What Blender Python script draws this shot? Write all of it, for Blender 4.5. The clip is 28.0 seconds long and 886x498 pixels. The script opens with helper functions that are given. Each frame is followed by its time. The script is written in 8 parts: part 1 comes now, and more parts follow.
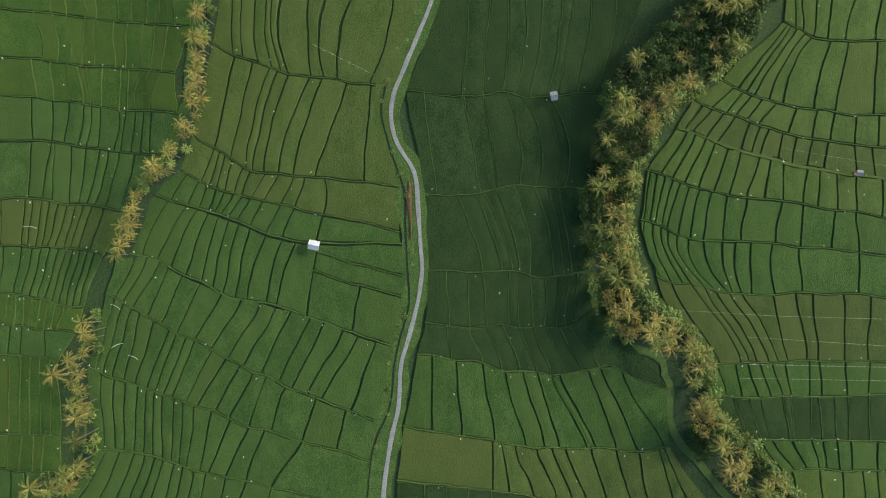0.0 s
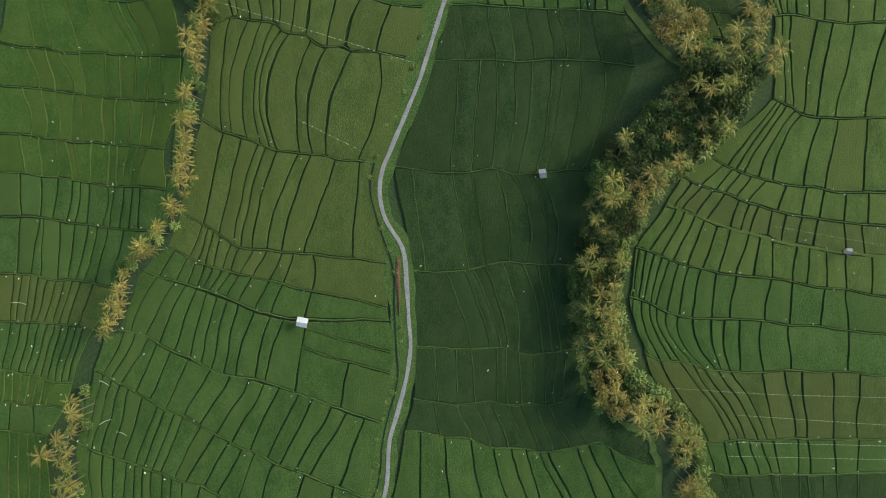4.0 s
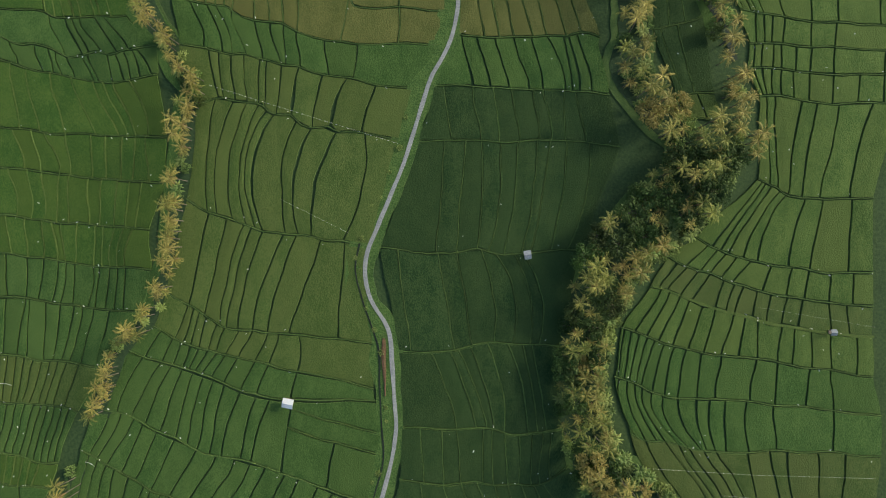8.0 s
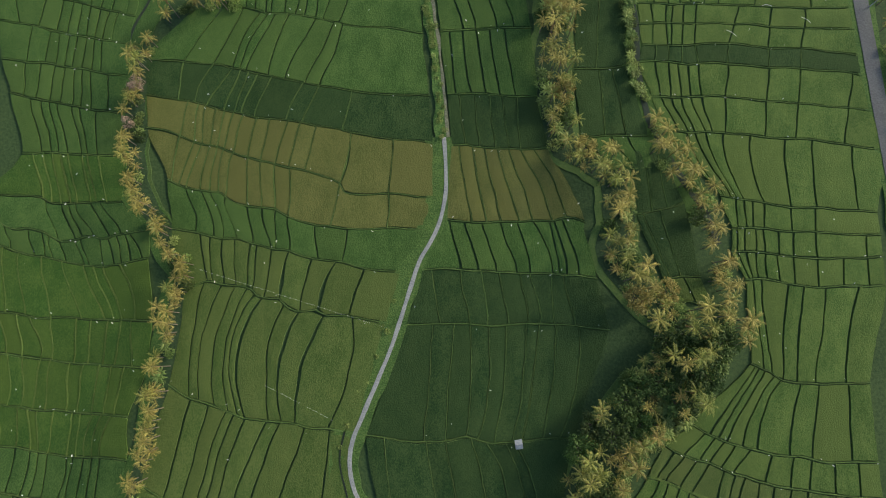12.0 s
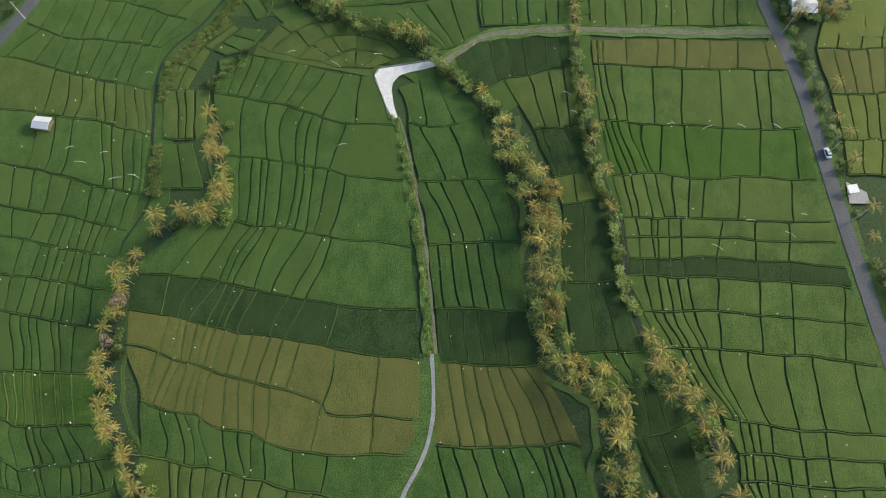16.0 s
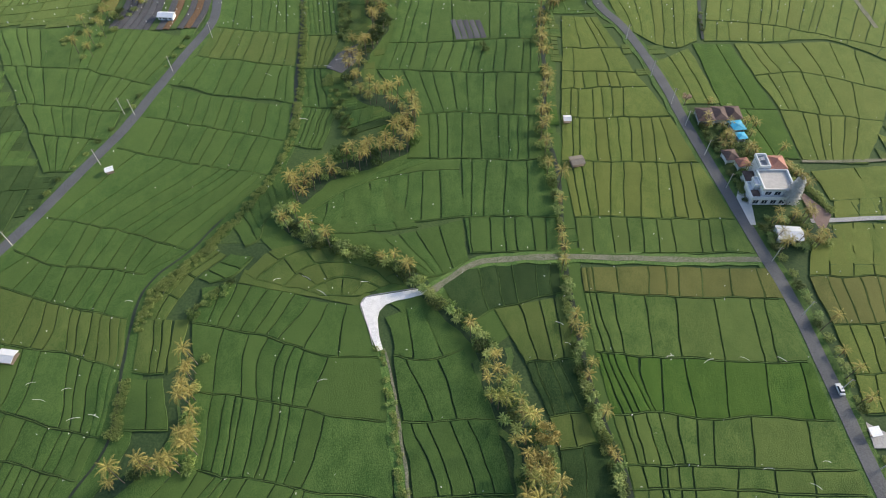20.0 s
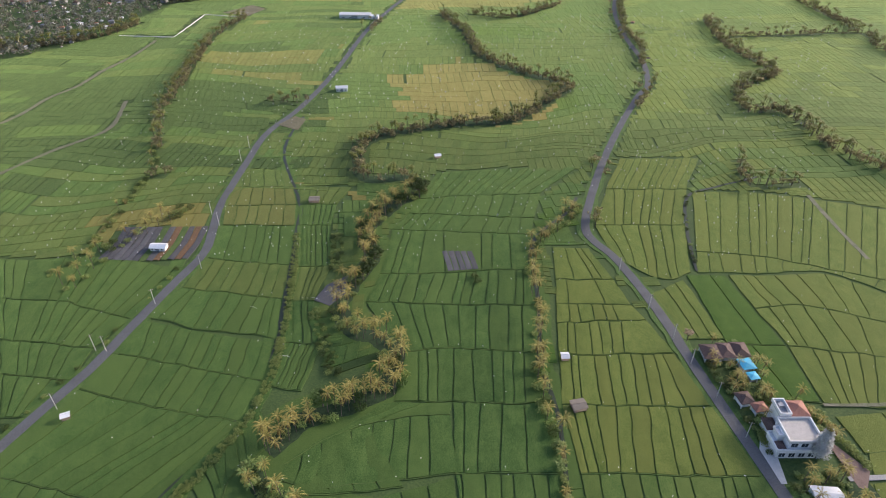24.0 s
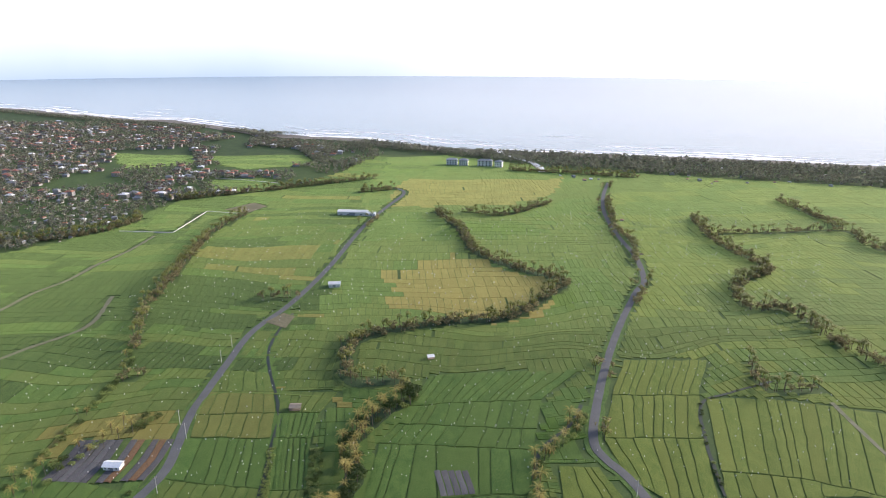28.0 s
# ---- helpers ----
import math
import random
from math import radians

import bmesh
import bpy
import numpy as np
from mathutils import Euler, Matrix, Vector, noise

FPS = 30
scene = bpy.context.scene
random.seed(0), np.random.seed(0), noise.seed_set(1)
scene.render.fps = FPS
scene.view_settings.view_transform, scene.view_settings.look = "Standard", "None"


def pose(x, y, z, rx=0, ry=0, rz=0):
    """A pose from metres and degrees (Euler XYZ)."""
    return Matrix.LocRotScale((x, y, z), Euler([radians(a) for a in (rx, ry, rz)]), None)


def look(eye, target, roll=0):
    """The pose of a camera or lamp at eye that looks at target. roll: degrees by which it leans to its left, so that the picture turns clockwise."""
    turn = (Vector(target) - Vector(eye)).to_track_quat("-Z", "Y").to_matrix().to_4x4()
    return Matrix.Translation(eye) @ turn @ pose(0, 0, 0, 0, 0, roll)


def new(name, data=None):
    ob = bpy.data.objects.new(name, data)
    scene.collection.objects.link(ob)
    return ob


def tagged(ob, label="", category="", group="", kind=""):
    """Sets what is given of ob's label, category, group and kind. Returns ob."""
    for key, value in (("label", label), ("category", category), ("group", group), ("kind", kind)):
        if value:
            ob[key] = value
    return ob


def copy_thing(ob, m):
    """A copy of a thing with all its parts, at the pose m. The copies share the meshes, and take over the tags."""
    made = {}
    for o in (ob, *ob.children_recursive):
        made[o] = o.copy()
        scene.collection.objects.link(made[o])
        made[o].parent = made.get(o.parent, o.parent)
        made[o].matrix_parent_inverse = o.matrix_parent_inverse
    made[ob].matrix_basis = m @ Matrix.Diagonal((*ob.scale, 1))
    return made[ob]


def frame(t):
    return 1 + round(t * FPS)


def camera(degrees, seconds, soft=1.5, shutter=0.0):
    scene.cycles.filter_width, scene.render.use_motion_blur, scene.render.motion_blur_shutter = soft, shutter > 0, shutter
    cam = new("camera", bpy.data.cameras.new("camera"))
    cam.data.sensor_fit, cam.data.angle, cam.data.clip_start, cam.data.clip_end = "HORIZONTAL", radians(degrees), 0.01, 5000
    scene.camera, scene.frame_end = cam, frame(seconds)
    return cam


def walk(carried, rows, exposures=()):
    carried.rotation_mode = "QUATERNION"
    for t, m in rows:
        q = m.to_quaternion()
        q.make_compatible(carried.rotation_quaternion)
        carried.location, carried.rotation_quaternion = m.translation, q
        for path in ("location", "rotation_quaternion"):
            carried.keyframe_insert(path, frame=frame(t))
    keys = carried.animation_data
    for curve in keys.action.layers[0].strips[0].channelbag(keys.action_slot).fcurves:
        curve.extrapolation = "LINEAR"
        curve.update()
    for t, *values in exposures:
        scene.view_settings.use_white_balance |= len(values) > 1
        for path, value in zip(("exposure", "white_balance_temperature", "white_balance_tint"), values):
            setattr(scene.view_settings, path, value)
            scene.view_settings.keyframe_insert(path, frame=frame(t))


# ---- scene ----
cam = camera(70.87, 28.0, 1.0)
PATH = [
    (0, pose(1.53, -1.04, 183.75, -0.01, 0.53, -0.19)),
    (0.5, pose(1.73, 1.88, 183.61, -0.17, 0.50, -0.11)),
    (1, pose(2.13, 4.78, 183.63, -0.19, 0.53, -0.07)),
    (1.5, pose(2.66, 7.59, 183.56, -0.21, 0.56, -0.08)),
    (2, pose(3.02, 10.46, 183.56, -0.15, 0.57, -0.09)),
    (2.5, pose(3.55, 13.36, 183.55, -0.17, 0.59, -0.08)),
    (3, pose(4.14, 16.23, 183.49, -0.12, 0.61, -0.08)),
    (3.5, pose(4.70, 19.06, 183.49, -0.13, 0.62, -0.10)),
    (5.5, pose(7.22, 30.72, 183.59, -0.09, 0.69, -0.15)),
    (6, pose(7.79, 33.65, 183.56, -0.06, 0.69, -0.15)),
    (6.5, pose(8.31, 36.60, 183.57, -0.09, 0.66, -0.19)),
    (7, pose(8.84, 39.48, 183.56, -0.04, 0.67, -0.20)),
    (7.5, pose(9.26, 42.39, 183.57, -0.05, 0.66, -0.18)),
    (8, pose(9.66, 45.37, 183.57, -0.05, 0.63, -0.22)),
    (8.5, pose(10.01, 48.35, 183.53, -0.05, 0.59, -0.22)),
    (8.65, pose(10.12, 49.22, 183.49, 0.01, 0.58, -0.23)),
    (9, pose(10.37, 51.24, 183.39, 0.92, 0.56, -0.24)),
    (9.5, pose(10.75, 54.09, 183.39, 2.25, 0.54, -0.25)),
    (10, pose(11.19, 57.00, 183.36, 3.72, 0.54, -0.25)),
    (10.5, pose(11.58, 60.07, 183.42, 5.02, 0.53, -0.26)),
    (11, pose(12.02, 63.25, 183.43, 6.46, 0.54, -0.28)),
    (11.5, pose(12.36, 66.40, 183.49, 7.77, 0.52, -0.33)),
    (12, pose(12.70, 69.68, 183.41, 9.21, 0.47, -0.34)),
    (12.5, pose(13.13, 72.95, 183.51, 10.50, 0.47, -0.34)),
    (14.5, pose(15.04, 85.79, 183.75, 16.50, 0.44, -0.40)),
    (15, pose(15.37, 88.80, 183.77, 18.24, 0.42, -0.42)),
    (15.5, pose(15.86, 91.67, 183.65, 19.86, 0.43, -0.42)),
    (16, pose(16.31, 94.50, 183.46, 21.76, 0.42, -0.43)),
    (16.5, pose(16.57, 97.26, 183.46, 23.45, 0.38, -0.47)),
    (17, pose(16.99, 100.28, 183.44, 25.38, 0.36, -0.51)),
    (17.5, pose(17.38, 103.32, 183.47, 27.18, 0.33, -0.54)),
    (18, pose(17.79, 106.38, 183.50, 29.18, 0.31, -0.55)),
    (18.5, pose(18.26, 109.33, 183.51, 31.03, 0.26, -0.52)),
    (19, pose(18.65, 112.33, 183.39, 33.16, 0.25, -0.57)),
    (19.5, pose(19.18, 115.20, 183.35, 35.16, 0.21, -0.56)),
    (20, pose(19.66, 118.17, 183.21, 37.44, 0.22, -0.61)),
    (20.5, pose(20.25, 121.03, 183.01, 39.58, 0.19, -0.57)),
    (21, pose(20.88, 124.04, 183.00, 41.89, 0.21, -0.59)),
    (21.5, pose(21.39, 127.12, 183.12, 43.99, 0.21, -0.61)),
    (23.5, pose(22.86, 140.05, 183.23, 53.01, 0.10, -0.71)),
    (24, pose(22.83, 142.70, 183.33, 55.46, 0.06, -0.79)),
    (24.5, pose(22.83, 145.44, 183.33, 57.72, -0.02, -0.83)),
    (25, pose(22.99, 148.46, 183.27, 60.17, -0.06, -0.87)),
    (25.5, pose(23.38, 151.48, 183.20, 62.42, -0.08, -0.90)),
    (26, pose(23.85, 154.58, 183.19, 64.85, -0.10, -0.94)),
    (26.5, pose(24.18, 157.76, 183.21, 67.15, -0.09, -0.96)),
    (27, pose(24.43, 160.85, 183.21, 69.69, -0.11, -1.01)),
    (27.5, pose(24.63, 163.92, 183.13, 72.00, -0.15, -1.03)),
    (27.6, pose(24.66, 164.56, 183.11, 72.22, -0.16, -1.04)),
    (28, pose(24.74, 167.15, 183.03, 72.26, -0.20, -1.07)),
]
walk(cam, PATH, [(0, 0.38, 6050, 2), (8.5, 0.26, 6050, 2), (11, 0.26, 6050, 3), (15, 0.42, 6060, 6), (20, 0.64, 6030, 11), (24, 0.60, 5950, 20), (26, 0.60, 5910, 20), (28, 0.65, 5930, 17)])

# ---- sky, sun, distance ----
SUN_AZ, SUN_EL = radians(64), radians(21)
world = bpy.data.worlds.new("sky")
scene.world = world
world.use_nodes = True
wn = world.node_tree
sky = wn.nodes.new("ShaderNodeTexSky")
sky.sky_type, sky.sun_disc = "NISHITA", False
sky.sun_elevation, sky.sun_rotation = SUN_EL, SUN_AZ
sky.dust_density, sky.air_density, sky.ozone_density = 4.0, 1.0, 1.5
wn.links.new(sky.outputs[0], wn.nodes["Background"].inputs[0])
wn.nodes["Background"].inputs[1].default_value = 0.145
sun = new("sun", bpy.data.lights.new("sun", "SUN"))
sun.data.energy, sun.data.angle, sun.data.color = 2.65, radians(9), (1.0, 0.83, 0.60)
sun.matrix_world = look((0, 0, 0), (-math.sin(SUN_AZ), -math.cos(SUN_AZ), -math.tan(SUN_EL)))

# ---- materials ----
def material(name, low, high, scale=1.0, fine=6.0, rough=0.8, metal=0.0, bump=0.4, depth=0.1, vary=0.15, sheen=0.0, island=False, stretch=(1, 1, 1), third=None, through_light=0.0):
    """Two colours mixed by broad and fine noise, with a per-object shift in brightness and a fine relief."""
    m = bpy.data.materials.new(name)
    m.use_nodes = True
    nd, ln = m.node_tree.nodes, m.node_tree.links
    b = nd["Principled BSDF"]
    geo = nd.new("ShaderNodeNewGeometry")
    mp = nd.new("ShaderNodeVectorMath")
    mp.operation = "MULTIPLY"
    mp.inputs[1].default_value = stretch
    ln.new(geo.outputs["Position"], mp.inputs[0])
    def noise_node(s, detail):
        n = nd.new("ShaderNodeTexNoise")
        n.inputs["Scale"].default_value, n.inputs["Detail"].default_value, n.inputs["Roughness"].default_value = s, detail, 0.6
        ln.new(mp.outputs[0], n.inputs["Vector"])
        return n
    broad, small = noise_node(scale, 3), noise_node(fine, 6)
    add = nd.new("ShaderNodeMath")
    add.operation, add.inputs[1].default_value = "MULTIPLY_ADD", 0.45
    ln.new(broad.outputs[0], add.inputs[0])
    ln.new(small.outputs[0], add.inputs[2])
    rng = nd.new("ShaderNodeMapRange")
    rng.inputs[1].default_value, rng.inputs[2].default_value = 0.58, 0.87
    ln.new(add.outputs[0], rng.inputs[0])
    mix = nd.new("ShaderNodeMix")
    mix.data_type = "RGBA"
    mix.inputs[6].default_value, mix.inputs[7].default_value = (*low, 1), (*high, 1)
    ln.new(rng.outputs[0], mix.inputs[0])
    rnd = geo.outputs["Random Per Island"] if island else nd.new("ShaderNodeObjectInfo").outputs["Random"]
    col = mix.outputs[2]
    if third:
        tm = nd.new("ShaderNodeMix")
        tm.data_type = "RGBA"
        tr = nd.new("ShaderNodeMapRange")
        tr.inputs[1].default_value, tr.inputs[2].default_value, tr.inputs[4].default_value = 0.35, 1.0, 0.75
        ln.new(rnd, tr.inputs[0])
        ln.new(tr.outputs[0], tm.inputs[0])
        ln.new(col, tm.inputs[6])
        tm.inputs[7].default_value = (*third, 1)
        col = tm.outputs[2]
    hsv = nd.new("ShaderNodeHueSaturation")
    vr = nd.new("ShaderNodeMapRange")
    vr.inputs[3].default_value, vr.inputs[4].default_value = 1 - vary, 1 + vary
    fr = nd.new("ShaderNodeMath")
    fr.operation = "FRACT"
    m7 = nd.new("ShaderNodeMath")
    m7.operation = "MULTIPLY"
    m7.inputs[1].default_value = 7.31
    ln.new(rnd, m7.inputs[0])
    ln.new(m7.outputs[0], fr.inputs[0])
    ln.new(fr.outputs[0], vr.inputs[0])
    ln.new(vr.outputs[0], hsv.inputs["Value"])
    ln.new(col, hsv.inputs["Color"])
    ln.new(hsv.outputs[0], b.inputs["Base Color"])
    b.inputs["Roughness"].default_value, b.inputs["Metallic"].default_value = rough, metal
    b.inputs["Specular IOR Level"].default_value = 0.3
    if sheen:
        b.inputs["Sheen Weight"].default_value, b.inputs["Sheen Roughness"].default_value = sheen, 0.35
        b.inputs["Sheen Tint"].default_value = (0.66, 0.95, 0.30, 1)
    if bump:
        bp = nd.new("ShaderNodeBump")
        bp.inputs["Strength"].default_value, bp.inputs["Distance"].default_value = bump, depth
        ln.new(small.outputs[0], bp.inputs["Height"])
        ln.new(bp.outputs[0], b.inputs["Normal"])
    if through_light:
        tl, ms = nd.new("ShaderNodeBsdfTranslucent"), nd.new("ShaderNodeMixShader")
        ms.inputs[0].default_value = through_light
        ln.new(hsv.outputs[0], tl.inputs[0])
        ln.new(b.outputs[0], ms.inputs[1])
        ln.new(tl.outputs[0], ms.inputs[2])
        ln.new(ms.outputs[0], nd["Material Output"].inputs[0])
    return m

def rice(name, low, high, third, vary=0.07, island=False):
    m = material(name, low, high, 0.14, 2.8, 0.85, bump=0.9, depth=0.22, vary=vary, stretch=(1.4, 0.8, 1), third=tuple(0.5 * t + 0.25 * (a + b) for t, a, b in zip(third, low, high)), island=island, sheen=0.42)
    m.node_tree.nodes["Principled BSDF"].inputs["Specular IOR Level"].default_value = 0.1
    return m

TONES = {
    "young": ((0.031, 0.083, 0.020), (0.082, 0.150, 0.040), (0.080, 0.132, 0.034)),
    "olive": ((0.048, 0.097, 0.022), (0.103, 0.150, 0.043), (0.104, 0.136, 0.038)),
    "dull": ((0.047, 0.092, 0.023), (0.096, 0.138, 0.042), (0.098, 0.124, 0.039)),
    "dark": ((0.012, 0.040, 0.013), (0.050, 0.090, 0.030), (0.030, 0.060, 0.019)),
    "yellow": ((0.027, 0.084, 0.016), (0.078, 0.138, 0.029), (0.090, 0.134, 0.026)),
    "pale": ((0.068, 0.120, 0.024), (0.146, 0.194, 0.048), (0.150, 0.178, 0.044)),
    "ripe": ((0.078, 0.106, 0.028), (0.140, 0.158, 0.050), (0.124, 0.132, 0.040)),
    "fresh": ((0.044, 0.098, 0.022), (0.108, 0.172, 0.046), (0.110, 0.152, 0.040)),
    "vivid": ((0.034, 0.092, 0.015), (0.075, 0.145, 0.026), (0.060, 0.125, 0.020)),
}
TONES = {k: tuple((r * 1.10, g * 1.0, b * 0.97) for r, g, b in v) for k, v in TONES.items()}
RICE = {k: rice("rice_" + k, *v) for k, v in TONES.items()}
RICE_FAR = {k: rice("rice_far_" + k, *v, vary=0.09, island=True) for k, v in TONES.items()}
# Paler copies of the rice tones: haze is put into their colour.
RICE_HAZED = {k: rice("rice_coast_" + k, *[tuple(0.95 * c + g for c, g in zip(q, (0.034, 0.040, 0.012))) for q in v], vary=0.09, island=True) for k, v in TONES.items()}
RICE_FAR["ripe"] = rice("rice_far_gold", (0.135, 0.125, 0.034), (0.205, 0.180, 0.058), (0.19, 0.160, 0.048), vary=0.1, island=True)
RICE_HAZED["ripe"] = rice("rice_coast_gold", (0.20, 0.165, 0.048), (0.29, 0.235, 0.080), (0.27, 0.205, 0.066), vary=0.1, island=True)
WORDS = {"fresh": "light yellow green rice", "pale": "pale yellowish green rice", "young": "young green rice", "olive": "olive green rice", "dark": "dark green rice", "yellow": "green and yellowing rice",
         "ripe": "ripening brownish gold rice", "dull": "dull olive brown rice", "vivid": "bright vivid green rice"}
EARTH = material("bund_earth", (0.034, 0.070, 0.023), (0.072, 0.116, 0.036), 0.05, 1.2, 0.9, bump=0.6, depth=0.2)
FAR_GRASS = material("margin_grass", (0.042, 0.080, 0.021), (0.076, 0.118, 0.033), 0.08, 1.2, 0.9, bump=0.6, depth=0.2)
BUND_GRASS = material("bund_grass", (0.072, 0.125, 0.024), (0.135, 0.178, 0.042), 0.3, 3, 0.9, bump=0.6)
BUND_DULL = material("bund_dull", (0.055, 0.105, 0.024), (0.105, 0.155, 0.042), 0.3, 3, 0.9, bump=0.6)
GRASS = material("verge_grass", (0.050, 0.112, 0.022), (0.125, 0.205, 0.048), 0.25, 2.0, 0.9, bump=1.0, depth=0.3)
FALLOW = material("fallow_field", (0.13, 0.13, 0.075), (0.22, 0.195, 0.125), 0.06, 0.8, 0.95, bump=0.6)
DARK_GROUND = material("belt_soil", (0.026, 0.052, 0.022), (0.050, 0.088, 0.034), 0.2, 1.5, 0.95, bump=0.8, depth=0.2)
PLOUGHED = material("ploughed_soil", (0.070, 0.074, 0.080), (0.118, 0.118, 0.122), 0.15, 1.5, 0.9, bump=0.8, depth=0.2)
CONCRETE = material("path_concrete", (0.26, 0.27, 0.27), (0.44, 0.44, 0.43), 0.3, 2.5, 0.85, bump=0.2, depth=0.03)
ASPHALT = material("asphalt", (0.098, 0.104, 0.110), (0.158, 0.165, 0.172), 0.12, 2.0, 0.8, bump=0.15, depth=0.02)
GRAVEL = material("white_gravel", (0.54, 0.54, 0.52), (0.80, 0.79, 0.77), 0.4, 3.0, 0.95, bump=0.8, depth=0.1)
TRACK = material("dirt_track", (0.10, 0.12, 0.06), (0.24, 0.23, 0.17), 0.35, 1.8, 0.95, bump=0.6)
WATER = material("canal_water", (0.018, 0.028, 0.016), (0.035, 0.048, 0.028), 0.3, 2.0, 0.35, bump=0.05)
BARK = material("palm_bark", (0.10, 0.085, 0.065), (0.20, 0.175, 0.135), 0.8, 7, 0.9, bump=0.5)
FROND = material("palm_frond", (0.15, 0.195, 0.036), (0.36, 0.345, 0.080), 0.5, 3, 0.45, bump=0, vary=0.3, third=(0.54, 0.42, 0.115), through_light=0.25)
FROND_DRY = material("dry_frond", (0.20, 0.13, 0.05), (0.34, 0.23, 0.09), 0.5, 3, 0.8, bump=0, vary=0.2, through_light=0.4)
LEAF = material("tree_leaf", (0.038, 0.085, 0.018), (0.085, 0.145, 0.032), 0.35, 2, 0.6, bump=0, vary=0.25, third=(0.075, 0.095, 0.026), through_light=0.4)
LEAF_GOLD = material("golden_leaf", (0.29, 0.245, 0.072), (0.43, 0.365, 0.120), 0.4, 2, 0.7, bump=0, vary=0.2, through_light=0.4)
LEAF_PALE = material("pale_leaf", (0.60, 0.60, 0.58), (0.78, 0.78, 0.76), 0.4, 2, 0.7, bump=0, vary=0.1, through_light=0.4)
LEAF_PINK = material("pale_blossom", (0.34, 0.24, 0.19), (0.50, 0.38, 0.30), 0.4, 2, 0.8, bump=0, vary=0.12, through_light=0.4)
LEAF_BUSH = material("bush_leaf", (0.14, 0.23, 0.055), (0.29, 0.37, 0.115), 0.4, 2, 0.6, bump=0, vary=0.25, third=(0.37, 0.41, 0.125), through_light=0.4)
# Both distant leaf colours are lifted and greyed to imitate haze.
LEAF_FAR_HAZED = material("wood_leaf", (0.18, 0.175, 0.095), (0.29, 0.265, 0.145), 0.05, 0.6, 0.8, bump=0, vary=0.25, island=True, third=(0.31, 0.235, 0.13), sheen=0.7, through_light=0.55)
LEAF_TOWN_HAZED = material("town_leaf", (0.17, 0.185, 0.15), (0.27, 0.275, 0.22), 0.05, 0.6, 0.8, bump=0, vary=0.3, island=True, third=(0.23, 0.20, 0.14), sheen=0.7, through_light=0.4)
WALL_DULL = material("weathered_render", (0.30, 0.30, 0.30), (0.44, 0.43, 0.42), 0.2, 2, 0.85, bump=0.1)
WALL_WHITE = material("white_render", (0.66, 0.66, 0.65), (0.80, 0.80, 0.79), 0.3, 4, 0.8, bump=0.1)
WALL_GREY = material("grey_render", (0.38, 0.38, 0.37), (0.52, 0.51, 0.50), 0.3, 4, 0.85, bump=0.1)
TIN = material("white_tin_sheet", (0.72, 0.74, 0.76), (0.86, 0.87, 0.88), 0.5, 3, 0.45, metal=0.1, bump=0.1)
RED_TILE = material("red_roof_tile", (0.29, 0.135, 0.10), (0.43, 0.215, 0.155), 0.5, 4, 0.8, bump=0.5)
BROWN_TILE = material("brown_roof_tile", (0.075, 0.050, 0.045), (0.145, 0.100, 0.085), 0.5, 4, 0.8, bump=0.5)
GREY_ROOF = material("grey_roof", (0.22, 0.24, 0.27), (0.34, 0.36, 0.39), 0.4, 3, 0.7, bump=0.2)
BLUE = material("blue_tarpaulin", (0.05, 0.42, 0.66), (0.09, 0.52, 0.76), 0.6, 3, 0.5, bump=0.2)
THATCH = material("thatch", (0.17, 0.15, 0.12), (0.27, 0.24, 0.20), 0.7, 8, 0.95, bump=0.8)
WOOD = material("weathered_wood", (0.19, 0.15, 0.11), (0.32, 0.26, 0.20), 0.8, 6, 0.85)
GLASSY = material("window_glass", (0.03, 0.04, 0.05), (0.06, 0.07, 0.08), 1, 4, 0.08, bump=0)
CLOTH = material("white_cloth", (0.74, 0.74, 0.72), (0.86, 0.86, 0.84), 1, 6, 0.9)
PAVING = material("brown_paving", (0.16, 0.11, 0.09), (0.26, 0.19, 0.16), 0.5, 3, 0.85)
POST = material("post_concrete", (0.42, 0.41, 0.39), (0.56, 0.55, 0.52), 0.6, 5, 0.85)
PAINT = material("car_paint", (0.74, 0.75, 0.76), (0.80, 0.81, 0.82), 0.4, 3, 0.25, bump=0)
RUBBER = material("rubber", (0.02, 0.02, 0.02), (0.04, 0.04, 0.04), 1, 5, 0.9)
ORANGE = material("drying_straw", (0.13, 0.080, 0.045), (0.22, 0.135, 0.070), 0.6, 2, 0.95, bump=0.6)
SEA = material("sea", (0.085, 0.165, 0.205), (0.195, 0.290, 0.335), 0.004, 0.035, 0.15, bump=0.22, depth=2.0, stretch=(0.25, 1.5, 1))
SEA.node_tree.nodes["Principled BSDF"].inputs["Specular IOR Level"].default_value = 0.6
FOAM_AND_GLARE = material("surf_foam", (0.70, 0.72, 0.73), (0.86, 0.87, 0.88), 0.03, 0.3, 0.9, bump=0)
SAND = material("beach_sand", (0.16, 0.15, 0.13), (0.27, 0.25, 0.22), 0.02, 0.2, 0.95, bump=0)

# ---- helpers for building ----
def mesh_object(name, verts, faces, m, parent=None, label="", smooth=False):
    me = bpy.data.meshes.new(name)
    me.from_pydata(verts, [], faces)
    for one in (m if isinstance(m, (list, tuple)) else [m]):
        me.materials.append(one)
    if smooth:
        me.polygons.foreach_set("use_smooth", [True] * len(me.polygons))
    me.update()
    ob = new(name, me)
    if parent:
        ob.parent = parent
    if label:
        ob["label"] = label
    return ob

def thing(name, label, category, group="", at=(0, 0, 0), turn=0.0, kind=""):
    e = new(name)
    e.matrix_world = pose(*at, 0, 0, turn)
    return tagged(e, label, category, group, kind)

